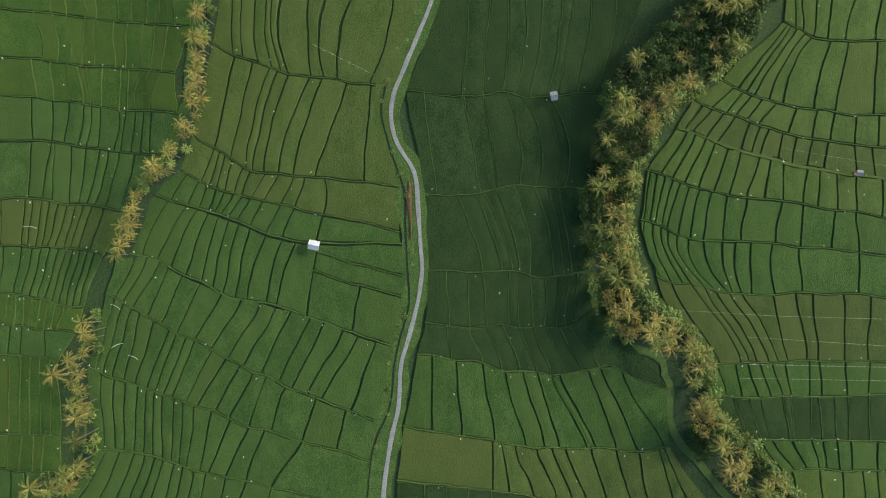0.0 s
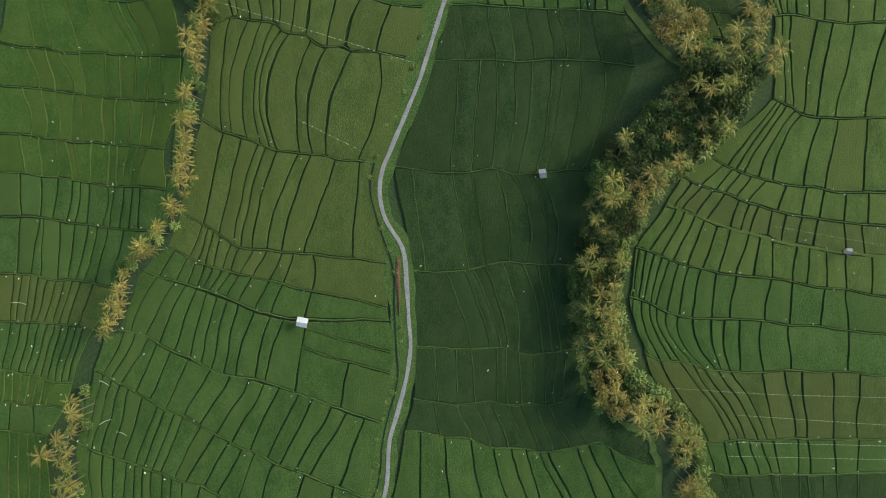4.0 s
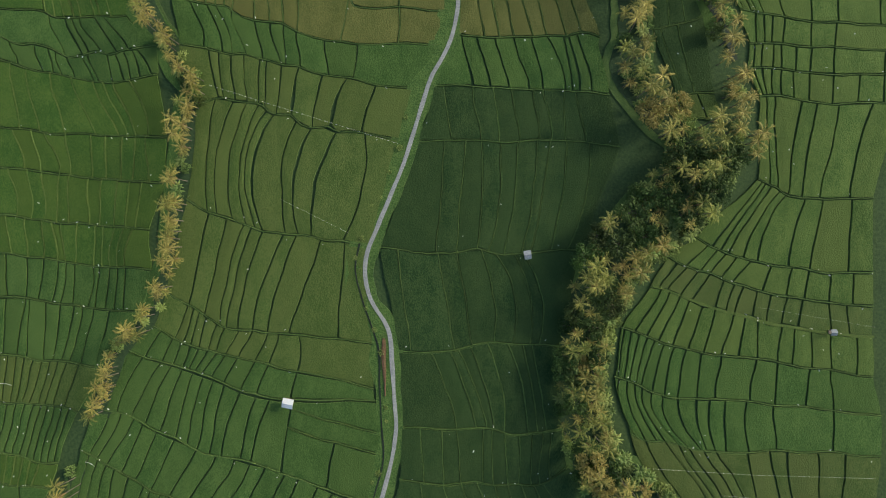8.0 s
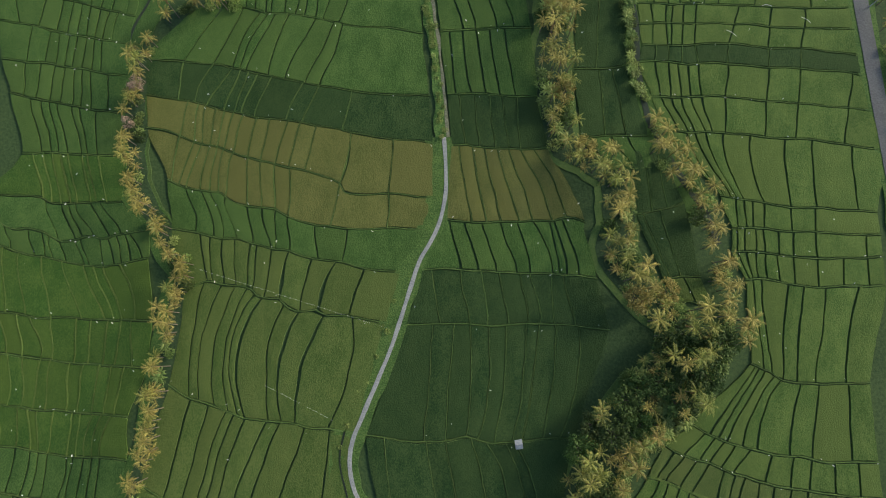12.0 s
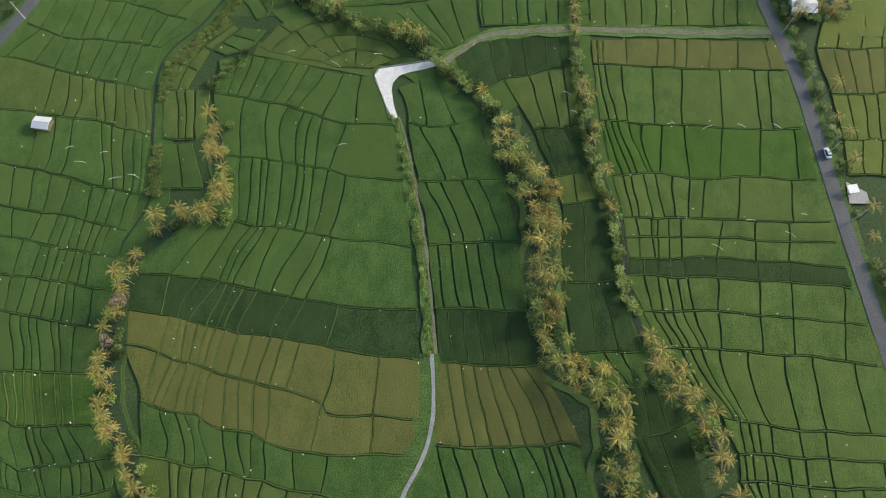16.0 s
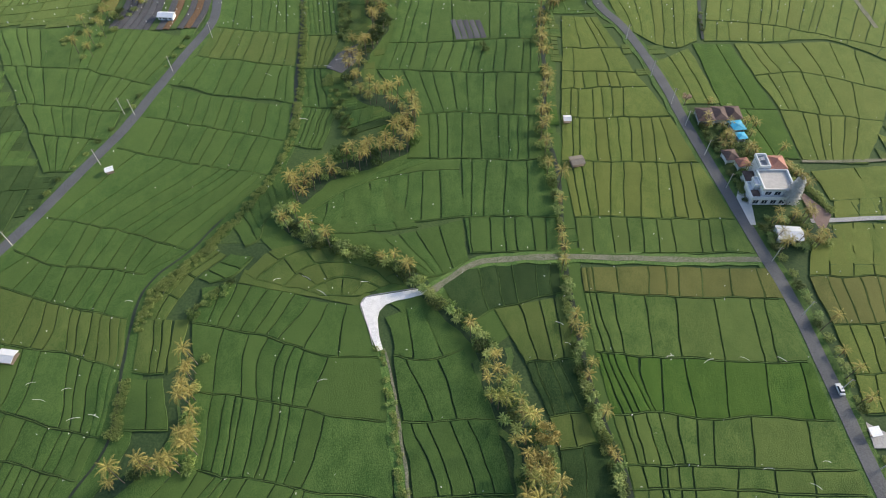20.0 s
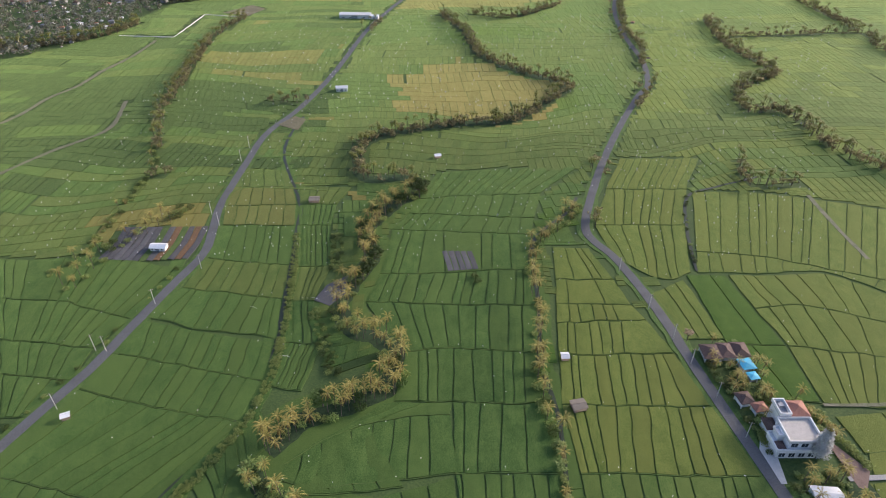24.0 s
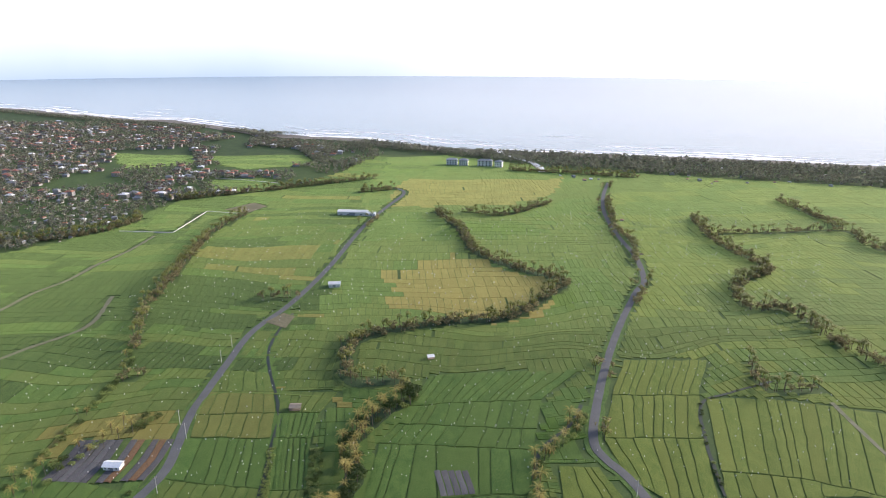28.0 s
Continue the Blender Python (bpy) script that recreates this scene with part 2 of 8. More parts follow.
class Geo:
    """Vertices and faces gathered for one mesh."""
    def __init__(self):
        self.v, self.f = [], []
    def add(self, verts, faces):
        n = len(self.v)
        self.v += verts
        self.f += [tuple(i + n for i in q) for q in faces]
        return self
    def box(self, x0, y0, z0, x1, y1, z1, taper=0.0):
        t = taper
        return self.add([(x0, y0, z0), (x1, y0, z0), (x1, y1, z0), (x0, y1, z0), (x0 + t, y0 + t, z1), (x1 - t, y0 + t, z1), (x1 - t, y1 - t, z1), (x0 + t, y1 - t, z1)],
                        [(3, 2, 1, 0), (4, 5, 6, 7), (0, 1, 5, 4), (1, 2, 6, 5), (2, 3, 7, 6), (3, 0, 4, 7)])
    def hip(self, x0, y0, z0, x1, y1, z1, over=0.5, thick=0.15):
        """A hipped roof with eaves; the ridge runs along the longer side."""
        x0, y0, x1, y1 = x0 - over, y0 - over, x1 + over, y1 + over
        w = min(x1 - x0, y1 - y0) / 2 * 0.98
        a, b = ((x0 + w, (y0 + y1) / 2), (x1 - w, (y0 + y1) / 2)) if x1 - x0 > y1 - y0 else (((x0 + x1) / 2, y0 + w), ((x0 + x1) / 2, y1 - w))
        zb = z0 - thick
        v = [(x0, y0, z0), (x1, y0, z0), (x1, y1, z0), (x0, y1, z0), (*a, z1), (*b, z1), (x0, y0, zb), (x1, y0, zb), (x1, y1, zb), (x0, y1, zb)]
        if x1 - x0 > y1 - y0:
            f = [(0, 1, 5, 4), (1, 2, 5), (2, 3, 4, 5), (3, 0, 4)]
        else:
            f = [(0, 1, 4), (1, 2, 5, 4), (2, 3, 5), (3, 0, 4, 5)]
        return self.add(v, f + [(1, 0, 6, 7), (2, 1, 7, 8), (3, 2, 8, 9), (0, 3, 9, 6), (9, 8, 7, 6)])
    def gable(self, x0, y0, z0, x1, y1, z1, over=0.4, thick=0.12):
        x0, y0, x1, y1 = x0 - over, y0 - over, x1 + over, y1 + over
        ym, t = (y0 + y1) / 2, thick
        return self.add([(x0, y0, z0), (x1, y0, z0), (x1, ym, z1), (x0, ym, z1), (x1, y1, z0), (x0, y1, z0), (x0, y0, z0 - t), (x1, y0, z0 - t), (x1, ym, z1 - t), (x0, ym, z1 - t), (x1, y1, z0 - t), (x0, y1, z0 - t)],
                        [(0, 1, 2, 3), (3, 2, 4, 5), (7, 6, 9, 8), (8, 9, 11, 10), (0, 6, 7, 1), (4, 10, 11, 5), (1, 7, 8, 2), (2, 8, 10, 4), (0, 3, 9, 6), (3, 5, 11, 9)])
    def tube(self, pts, radii, n=6):
        base = len(self.v)
        for i, (p, r) in enumerate(zip(pts, radii)):
            d = (Vector(pts[min(i + 1, len(pts) - 1)]) - Vector(pts[max(i - 1, 0)])).normalized()
            a = d.orthogonal().normalized()
            b = d.cross(a)
            for k in range(n):
                c, s = math.cos(2 * math.pi * k / n), math.sin(2 * math.pi * k / n)
                q = Vector(p) + a * (r * c) + b * (r * s)
                self.v.append(tuple(q))
        for i in range(len(pts) - 1):
            for k in range(n):
                self.f.append((base + i * n + k, base + i * n + (k + 1) % n, base + (i + 1) * n + (k + 1) % n, base + (i + 1) * n + k))
        self.f.append(tuple(base + (len(pts) - 1) * n + k for k in range(n)))
        return self
    def make(self, name, m, parent=None, label="", smooth=False):
        return mesh_object(name, self.v, self.f, m, parent, label, smooth)

def smooth_line(pts, step=2.0):
    """A Catmull-Rom curve through plan points, at even steps."""
    p = [np.array(q[:2], float) for q in pts]
    p = [2 * p[0] - p[1], *p, 2 * p[-1] - p[-2]]
    out = []
    for i in range(1, len(p) - 2):
        n = max(2, int(np.hypot(*(p[i + 1] - p[i])) / step))
        for k in range(n):
            t = k / n
            out.append(0.5 * ((2 * p[i]) + (-p[i - 1] + p[i + 1]) * t + (2 * p[i - 1] - 5 * p[i] + 4 * p[i + 1] - p[i + 2]) * t * t + (-p[i - 1] + 3 * p[i] - 3 * p[i + 1] + p[i + 2]) * t ** 3))
    out.append(p[-2])
    return np.array(out)

def ribbon(name, pts, width, z, m, label, thick=0.1, step=2.0, wobble=0.0, crown=0.0, kind="structure", category="", parent=None):
    """A strip along a plan line: a slab with side faces and a slight crown."""
    c = smooth_line(pts, step)
    d = np.gradient(c, axis=0)
    nrm = np.c_[-d[:, 1], d[:, 0]] / np.maximum(np.hypot(d[:, 0], d[:, 1]), 1e-6)[:, None]
    v, f = [], []
    for i, (p, n) in enumerate(zip(c, nrm)):
        wl = width / 2 + wobble * noise.noise((p[0] * 0.15, p[1] * 0.15, 1.7))
        wr = width / 2 + wobble * noise.noise((p[0] * 0.15, p[1] * 0.15, 9.1))
        a, b = p + n * wl, p - n * wr
        v += [(a[0], a[1], z - thick), (a[0], a[1], z), (p[0], p[1], z + crown), (b[0], b[1], z), (b[0], b[1], z - thick)]
        if i:
            k = 5 * i
            f += [(k - 5 + j, k - 4 + j, k + 1 + j, k + j) for j in range(4)]
    ob = mesh_object(name, v, [q[::-1] for q in f], m, parent)
    if parent is None:
        tagged(ob, label, category, kind=kind)
    return ob

def flat(name, pts, z, m, label, thick=0.1, kind="structure"):
    n = len(pts)
    area = sum(pts[i][0] * pts[(i + 1) % n][1] - pts[(i + 1) % n][0] * pts[i][1] for i in range(n))
    p = pts if area > 0 else pts[::-1]
    v = [(x, y, z) for x, y in p] + [(x, y, z - thick) for x, y in p]
    f = [tuple(range(n))] + [(i, i + n, (i + 1) % n + n, (i + 1) % n) for i in range(n)]
    return tagged(mesh_object(name, v, f, m), label, kind=kind)

def inside(poly, x, y):
    """Which of the points lie in the polygon."""
    p = np.asarray(poly, float)
    x, y = np.asarray(x), np.asarray(y)
    hit = np.zeros(x.shape, bool)
    for (x0, y0), (x1, y1) in zip(p, np.roll(p, -1, 0)):
        if y0 != y1:
            hit ^= ((y0 > y) != (y1 > y)) & (x < (x1 - x0) * (y - y0) / (y1 - y0) + x0)
    return hit

def near(lines, x, y, far):
    x, y = np.asarray(x), np.asarray(y)
    hit = np.zeros(x.shape, bool)
    for pts in lines:
        for q in smooth_line(pts, 6.0):
            hit |= (x - q[0]) ** 2 + (y - q[1]) ** 2 < far * far
    return hit

# ---- plan lines of roads, canals and tree belts (metres) ----
PATH_LINE = [(-18.4, -82), (-18.1, -74.6), (-16.1, -59.3), (-13.4, -47.6), (-12.7, -35.9), (-10.6, -27.6), (-7.9, -17.6), (-6.4, -7.6), (-6.9, 0.8), (-7.5, 12.5), (-8.6, 21.6), (-11.6, 26.7), (-14.4, 32.5), (-15.4, 39.2), (-14.5, 45.0), (-12.0, 50.9), (-8.2, 60.0), (-3.1, 72.5), (3.5, 93.4), (6.8, 100.0), (10.2, 106.7), (12.0, 115.0), (12.4, 121.6), (12.2, 128.6), (11.9, 134.1)]
TRACK_LINE = [(11.9, 134.1), (10.5, 150.0), (9.1, 164.3), (7.7, 175.7), (5.2, 189.7), (3.1, 202.4), (1.0, 211.3), (-0.9, 217.0)]
GRAVEL_BEND = [(-8.3, 234.5), (-6.8, 237.2), (4.0, 239.1), (14.2, 240.9), (16.5, 239.2), (8.1, 236.6), (4.2, 235.8), (0.4, 234.2), (-1.6, 231.6), (-2.2, 228.6), (-1.3, 222.0), (0.2, 216.8), (-1.5, 216.1), (-4.0, 221.7), (-6.2, 228.1)]
GRAVEL_EDGE = [(-3.1, 218.2), (-5.4, 225.7), (-8.2, 233.0), (-7.8, 236.0), (-5.8, 237.7), (4.0, 239.6), (13.4, 241.2)]
LANE_LINE = [(15.9, 239.2), (22.5, 244.6), (31.0, 251.0), (41.5, 253.0), (64.7, 254.0), (93.9, 252.8), (114.7, 251.9), (136.7, 251.9)]
EAST_LINE = [(152, -90), (150, 40), (148.4, 100), (147.0, 126.5), (145.9, 143.8), (145.3, 155.6), (144.0, 178.0), (142.7, 207.3), (141.0, 235.5), (136.7, 262.2), (127.3, 324), (123.6, 354), (114.7, 395), (105.5, 416), (104.3, 428), (109.7, 448), (127.3, 496), (153.7, 557), (186.9, 624), (201.7, 650), (214.4, 711), (218.2, 785), (229.5, 878), (251.0, 964), (280.6, 1050)]
WEST_LINE = [(-190, 165), (-163.5, 220.2), (-147.3, 252.2), (-137.4, 273.9), (-127.3, 301), (-117.8, 325), (-111.3, 350), (-103.5, 380), (-96.6, 407), (-99.0, 433), (-101.6, 457), (-100.0, 507), (-96.7, 555), (-81.4, 603), (-66.0, 682), (-48.4, 820), (-29.1, 907), (-11.4, 983), (-24.1, 1017)]
CANAL_WEST = [(-86.5, 158.1), (-87.1, 169.1), (-80.8, 186.6), (-84.0, 212.4), (-86.0, 233.6), (-83.2, 246.1), (-72.8, 259.1), (-60.8, 281.4), (-51.7, 299.4), (-45.6, 339), (-47.4, 364), (-49.5, 393), (-53.2, 433), (-56.2, 457), (-76.3, 515), (-79.7, 550), (-75.1, 591)]
CANAL_MID = [(93.4, 100.1), (89.5, 111.0), (82.3, 123.3), (75.1, 139.2), (72.5, 156.4), (72.3, 174.9), (67.0, 199.5), (65.3, 229.1), (64.8, 254.5), (67.8, 297.6), (65.4, 325), (69.4, 362), (74.5, 415), (95.7, 442), (105.8, 461)]
DITCH = [(-22.8, -74.6), (-20.8, -59.3), (-16.0, -47.6), (-14.7, -35.9), (-13.0, -27.6), (-10.3, -17.6), (-10.6, -7.6), (-11.2, 5.8), (-11.5, 15.8), (-15.8, 29.2), (-18.2, 39.2), (-17.0, 47.0)]
RIDGE = [(69.1, 34.1), (75.7, 32.1), (82.3, 29.0), (92.2, 26.2), (102.1, 23.3), (112.0, 21.6), (121.9, 19.9), (133.4, 19.0)]
BELT_LEFT_A = [(-124, -78, 2.0), (-117.9, -70.3, 2.0), (-106.5, -67.1, 1.5), (-103.2, -55.7, 1.5), (-104.8, -42.7, 1.5), (-106.4, -34.6, 2.0), (-100.6, -27.3, 1.5), (-102.2, -20.0, 1.5)]
BELT_LEFT_B = [(-94.8, -3.0, 2.0), (-90.7, 5.9, 2.0), (-89.1, 14.8, 2.0), (-84.2, 20.4, 2.0), (-78.5, 24.5, 2.0), (-73.5, 35.0, 2.0), (-71.1, 43.0, 1.8), (-70.2, 52.8, 1.8), (-69.4, 60.8, 1.8), (-68.5, 70.6, 1.5), (-66.0, 87.5, 2.0), (-63.5, 92.3, 2.5), (-69.2, 98.8, 2.0), (-71.6, 105.3, 2.0), (-78.0, 113.5, 2.5), (-81.4, 121.1, 2.5), (-82.7, 136.3, 2.0), (-82.8, 147.7, 2.0), (-81.8, 157.9, 2.0), (-79.2, 165.9, 2.0)]
BELT_LEFT_C = [(-75.3, 171.9, 1.5), (-68.4, 176.9, 2.0), (-56.2, 177.7, 2.5), (-54.7, 185.5, 2.5), (-59.5, 202.0, 2.5), (-58.3, 213.9, 1.5)]
BUSH_LEFT = [(-66.2, 230.2, 2.0), (-62.1, 236.2, 2.0), (-54.1, 243.5, 2.0)]
BELT_RIGHT_A = [(98, -80, 5.8), (92.1, -72.2, 5.8), (84.2, -63.9, 5.8), (76.2, -55.8, 3.6), (73.8, -46.2, 2.9), (71.5, -33.3, 3.6), (63.5, -25.3, 4.3), (53.9, -22.0, 6.5), (49.1, -10.7, 5.8), (46.7, 2.1, 5.8), (47.6, 16.6, 5.8), (52.4, 32.7, 7.2), (60.5, 48.7, 8.6), (74.8, 60.9, 10.1), (84.0, 76.6, 8.6)]
BELT_RIGHT_B = [(82, 74.6, 7.2), (73.5, 81.8, 5.8), (65.5, 89.9, 5.0), (62.3, 99.6, 4.3), (64.0, 109.2, 4.0), (62.3, 121.2, 5.0), (54.5, 127.2, 4.3), (48.5, 130.3, 3.6), (46.3, 141.4, 4.7), (45.7, 154.8, 5.4), (46.8, 169.1, 5.8), (46.2, 184.3, 5.8), (38.1, 198.7, 5.0), (35.2, 216.1, 3.2)]
BELT_MID_A = [(35.2, 216.1, 2.8), (26.0, 227.8, 2.1), (18.3, 235.1, 2.1), (8.3, 245.6, 2.1), (-2.0, 253.0, 2.1), (-20.9, 259.8, 2.8), (-36.3, 269.6, 4.2), (-41.4, 278.1, 4.2)]
BELT_MID_B = [(-38, 284, 4.9), (-26.4, 296.9, 4.9), (-11.6, 304, 4.2), (3.8, 314, 4.9), (4.9, 332, 4.9), (-2.6, 342, 3.5), (-12.3, 345, 3.5), (-21.3, 360, 4.2), (-18.3, 376, 4.2), (-10.4, 402, 4.2), (-15.2, 423, 3.5), (-2.2, 452, 4.2), (13.5, 468, 4.9)]
BELT_FAR = [(13.4, 472, 3.5), (6.2, 486, 3.0), (-21.5, 487, 3.0), (-27.4, 510, 3.5), (-26.3, 536, 4.5), (-4.2, 555, 4.0), (44.4, 570, 4.5), (78.0, 575, 4.5), (108.3, 609, 5.0), (133.3, 648, 5.0), (103.9, 678, 4.0), (67.4, 728, 4.0), (54.8, 808, 4.5), (31.7, 882, 4.5)]
BELT_BRANCH = [(95.0, 72.1, 5.0), (93.0, 83.3, 3.0), (91.1, 94.6, 3.0)]
PALMS_BRANCH = [(89.5, 99.0, 2.0), (88.0, 113.8, 3.0), (84.2, 118.8, 3.5), (78.1, 128.5, 3.5), (74.8, 137.9, 2.5)]
ROW_MID_A = [(73.6, 146.0, 1.5), (70.7, 154.5, 1.5), (70.5, 172.5, 1.5), (66.7, 192.1, 2.0), (64.4, 213.5, 2.0), (63.7, 244.4, 1.5), (65.6, 285.2, 1.5)]
ROW_MID_B = [(65.6, 285.2, 1.5), (63.2, 308, 2.0), (67.9, 355, 2.0), (72.8, 406, 2.0), (93.3, 433, 3.0), (105.3, 454, 3.0)]
ROW_CANAL_A = [(-79.3, 187.8, 2.0), (-80.8, 206.5, 1.5)]
ROW_CANAL_B = [(-82.7, 225.2, 2.0), (-79.9, 241.3, 2.5), (-69.9, 253.9, 2.0), (-58.3, 275.5, 2.0), (-49.5, 292.9, 1.5), (-46.0, 305, 1.5), (-43.3, 333, 1.5), (-47.2, 385, 1.5), (-52.2, 424, 1.5)]
ROW_WEST = [(-33.6, 360, 2.0), (-25.3, 339, 3.0), (-18.0, 320, 3.0)]
ROW_WEST_B = [(-30.0, 423, 3.0), (-26.6, 389, 3.0)]
BUSH_WEST = [(-152.5, 377, 6.0), (-147.3, 404, 5.0), (-141.7, 417, 5.0), (-132.7, 430, 5.0), (-120.0, 454, 5.0)]
FAR_ROWS = [
    [(340, 470, 4.5), (307, 494, 4.0), (292.3, 523, 4.0), (289.4, 562, 4.0), (286.3, 589, 4.0), (262, 592, 3.6), (266, 625, 3.6), (280.7, 646, 4.0)],
    [(280.7, 646, 4.5), (318, 675, 5.4), (315, 725, 4.5), (312, 773, 4.5), (325, 853, 4.5)],
    [(312, 788, 3.1), (385, 791, 3.1), (466, 797, 3.1), (456, 751, 3.6), (465, 714, 4.5)],
    [(469, 935, 4.5), (470, 815, 3.6)],
    [(220.6, 507, 1.6), (214.1, 476, 1.6), (244.1, 474, 1.8)],
    [(-165.1, 529, 3.1), (-184.1, 589, 3.1), (-188.7, 625, 3.6), (-194.3, 681, 3.6), (-201.1, 749, 3.6), (-203.0, 800, 2.7), (-192.0, 868, 3.6)],
    [(-154.5, 489, 2.7), (-145.2, 496, 2.7)],
    [(-109.5, 614, 3.1), (-78.4, 614, 3.1)],
    [(-70.7, 989, 5.4), (-27.1, 1006, 5.4)],
    [(64.6, 882, 4.5), (109.3, 868, 4.5), (170.5, 923, 4.5)],
    [(208, 690, 1.8), (226, 760, 1.8), (222, 806, 2.2), (250, 937, 2.7)],
    [(-300, 940, 5.4), (-246, 970, 4.5), (-150, 1030, 6.3), (-60, 1080, 4.5)],
    [(-440, 740, 6.3), (-330, 790, 5.4), (-300, 850, 5.4)],
    [(150, 1150, 6.3), (250, 1120, 5.4), (330, 1090, 6.3)],
]
def thin(belt_line, k):
    return [(x, y, w * k) for x, y, w in belt_line]
BELT_LEFT_B, BELT_LEFT_C, BELT_RIGHT_A, BELT_RIGHT_B = thin(BELT_LEFT_B, 0.9), thin(BELT_LEFT_C, 0.8), thin(BELT_RIGHT_A, 1.0), thin(BELT_RIGHT_B, 0.9)
ROW_MID_A, BELT_MID_A = thin(ROW_MID_A, 0.8), thin(BELT_MID_A, 0.85)
OPENS = [[(-570, 1336), (-445, 1390), (-367, 1207), (-460, 1158)], [(-385, 1404), (-238, 1375), (-167, 1206), (-274, 1156), (-352, 1234)], [(-299, 1069), (-206, 1089), (-192, 993), (-273, 1011)],
         [(-317, 849), (-256, 915), (-245, 824), (-283, 798)]]
COAST = [(-4900, 3100), (-2049, 2407), (-1353, 2226), (-1092, 2081), (-791, 1896), (-674, 1870), (-404, 1653), (-306, 1573), (-123.7, 1510), (-47.7, 1443), (43.7, 1390), (171.9, 1348), (372, 1295), (561, 1253), (777, 1175), (1003, 1085), (4900, -600)]
TOWN = [(-1325, 1847), (-520, 700), (-378, 727), (-346, 753), (-320, 824), (-289.1, 953), (-245.8, 976), (-155.8, 1049), (-104.8, 1160), (-103.6, 1319), (-369, 1572), (-714, 1789)]
COAST_TREES = [(-1558, 2263), (-121.0, 1484), (64.5, 1347), (270.1, 1301), (542, 1213), (766, 1140), (1100, 980), (900, 850), (673, 1010), (478, 1077), (240.9, 1160), (42.4, 1301)]
BELTS = [BELT_LEFT_A, BELT_LEFT_B, BELT_LEFT_C, BELT_RIGHT_A, BELT_RIGHT_B, BELT_MID_A, BELT_MID_B, BELT_FAR]

# ---- ground, sea, distance ----
def ground_sheet():
    xs = [-4900, -1600, -700, -300, -150, 0, 150, 300, 700, 1600, 4900]
    ys = [-1200, -300, -100, 0, 100, 200, 300, 500, 800, 1200, 1600, 2400, 4900]
    v = [(x, y, 0) for y in ys for x in xs]
    n = len(xs)
    f = [(j * n + i, j * n + i + 1, (j + 1) * n + i + 1, (j + 1) * n + i) for j in range(len(ys) - 1) for i in range(n - 1)]
    tagged(mesh_object("ground", v, f, EARTH), "dark green grassy earth of a coastal farming plain", kind="structure")
ground_sheet()
sv = [(x, y, 0.6) for x, y in COAST] + [(x, 6500, 0.6) for x, y in COAST]
tagged(mesh_object("water", sv, [(i, i + 1, i + 1 + len(COAST), i + len(COAST)) for i in range(len(COAST) - 1)], SEA), "blue grey sea with low swell", kind="structure")

def haze_bank():
    """The bright hazy evening sky low over the sea, whiter towards the sun."""
    m = bpy.data.materials.new("horizon_haze")
    m.use_nodes = True
    nd, ln = m.node_tree.nodes, m.node_tree.links
    nd.remove(nd["Principled BSDF"])
    em, geo, sep = nd.new("ShaderNodeEmission"), nd.new("ShaderNodeNewGeometry"), nd.new("ShaderNodeSeparateXYZ")
    up, side, mx, warm, cloud = nd.new("ShaderNodeMapRange"), nd.new("ShaderNodeMapRange"), nd.new("ShaderNodeMix"), nd.new("ShaderNodeMix"), nd.new("ShaderNodeTexNoise")
    mx.data_type = warm.data_type = "RGBA"
    ln.new(geo.outputs["Position"], sep.inputs[0])
    cloud.inputs["Scale"].default_value, cloud.inputs["Detail"].default_value = 0.0016, 4
    ln.new(geo.outputs["Position"], cloud.inputs["Vector"])
    wob = nd.new("ShaderNodeMath")
    wob.operation, wob.inputs[1].default_value = "MULTIPLY_ADD", 110.0
    ln.new(cloud.outputs[0], wob.inputs[0])
    ln.new(sep.outputs[2], wob.inputs[2])
    ln.new(wob.outputs[0], up.inputs[0])
    up.inputs[1].default_value, up.inputs[2].default_value = 20, 330
    ln.new(sep.outputs[0], side.inputs[0])
    side.inputs[1].default_value, side.inputs[2].default_value = -1200, 2700
    mx.inputs[6].default_value, mx.inputs[7].default_value = (0.36, 0.44, 0.52, 1), (0.69, 0.73, 0.77, 1)
    warm.inputs[7].default_value = (0.98, 0.95, 0.91, 1)
    ln.new(up.outputs[0], mx.inputs[0])
    ln.new(mx.outputs[2], warm.inputs[6])
    ln.new(side.outputs[0], warm.inputs[0])
    ln.new(warm.outputs[2], em.inputs[0])
    em.inputs[1].default_value = 1.06
    ln.new(em.outputs[0], nd["Material Output"].inputs[0])
    pts = [(4650 * math.sin(radians(a)), 200 + 4650 * math.cos(radians(a))) for a in range(-90, 91, 5)]
    v = [(x, y, z) for x, y in pts for z in (-5, 1100)]
    ob = mesh_object("backdrop", v, [(2 * i, 2 * i + 2, 2 * i + 3, 2 * i + 1) for i in range(len(pts) - 1)], m)
    tagged(ob, "bright hazy evening sky low over the sea", kind="structure")
haze_bank()
ribbon("beach", [(x, y - 14) for x, y in COAST[1:-1]], 42, 0.75, SAND, "narrow grey sand beach along the shore", 0.3, 25, 14)

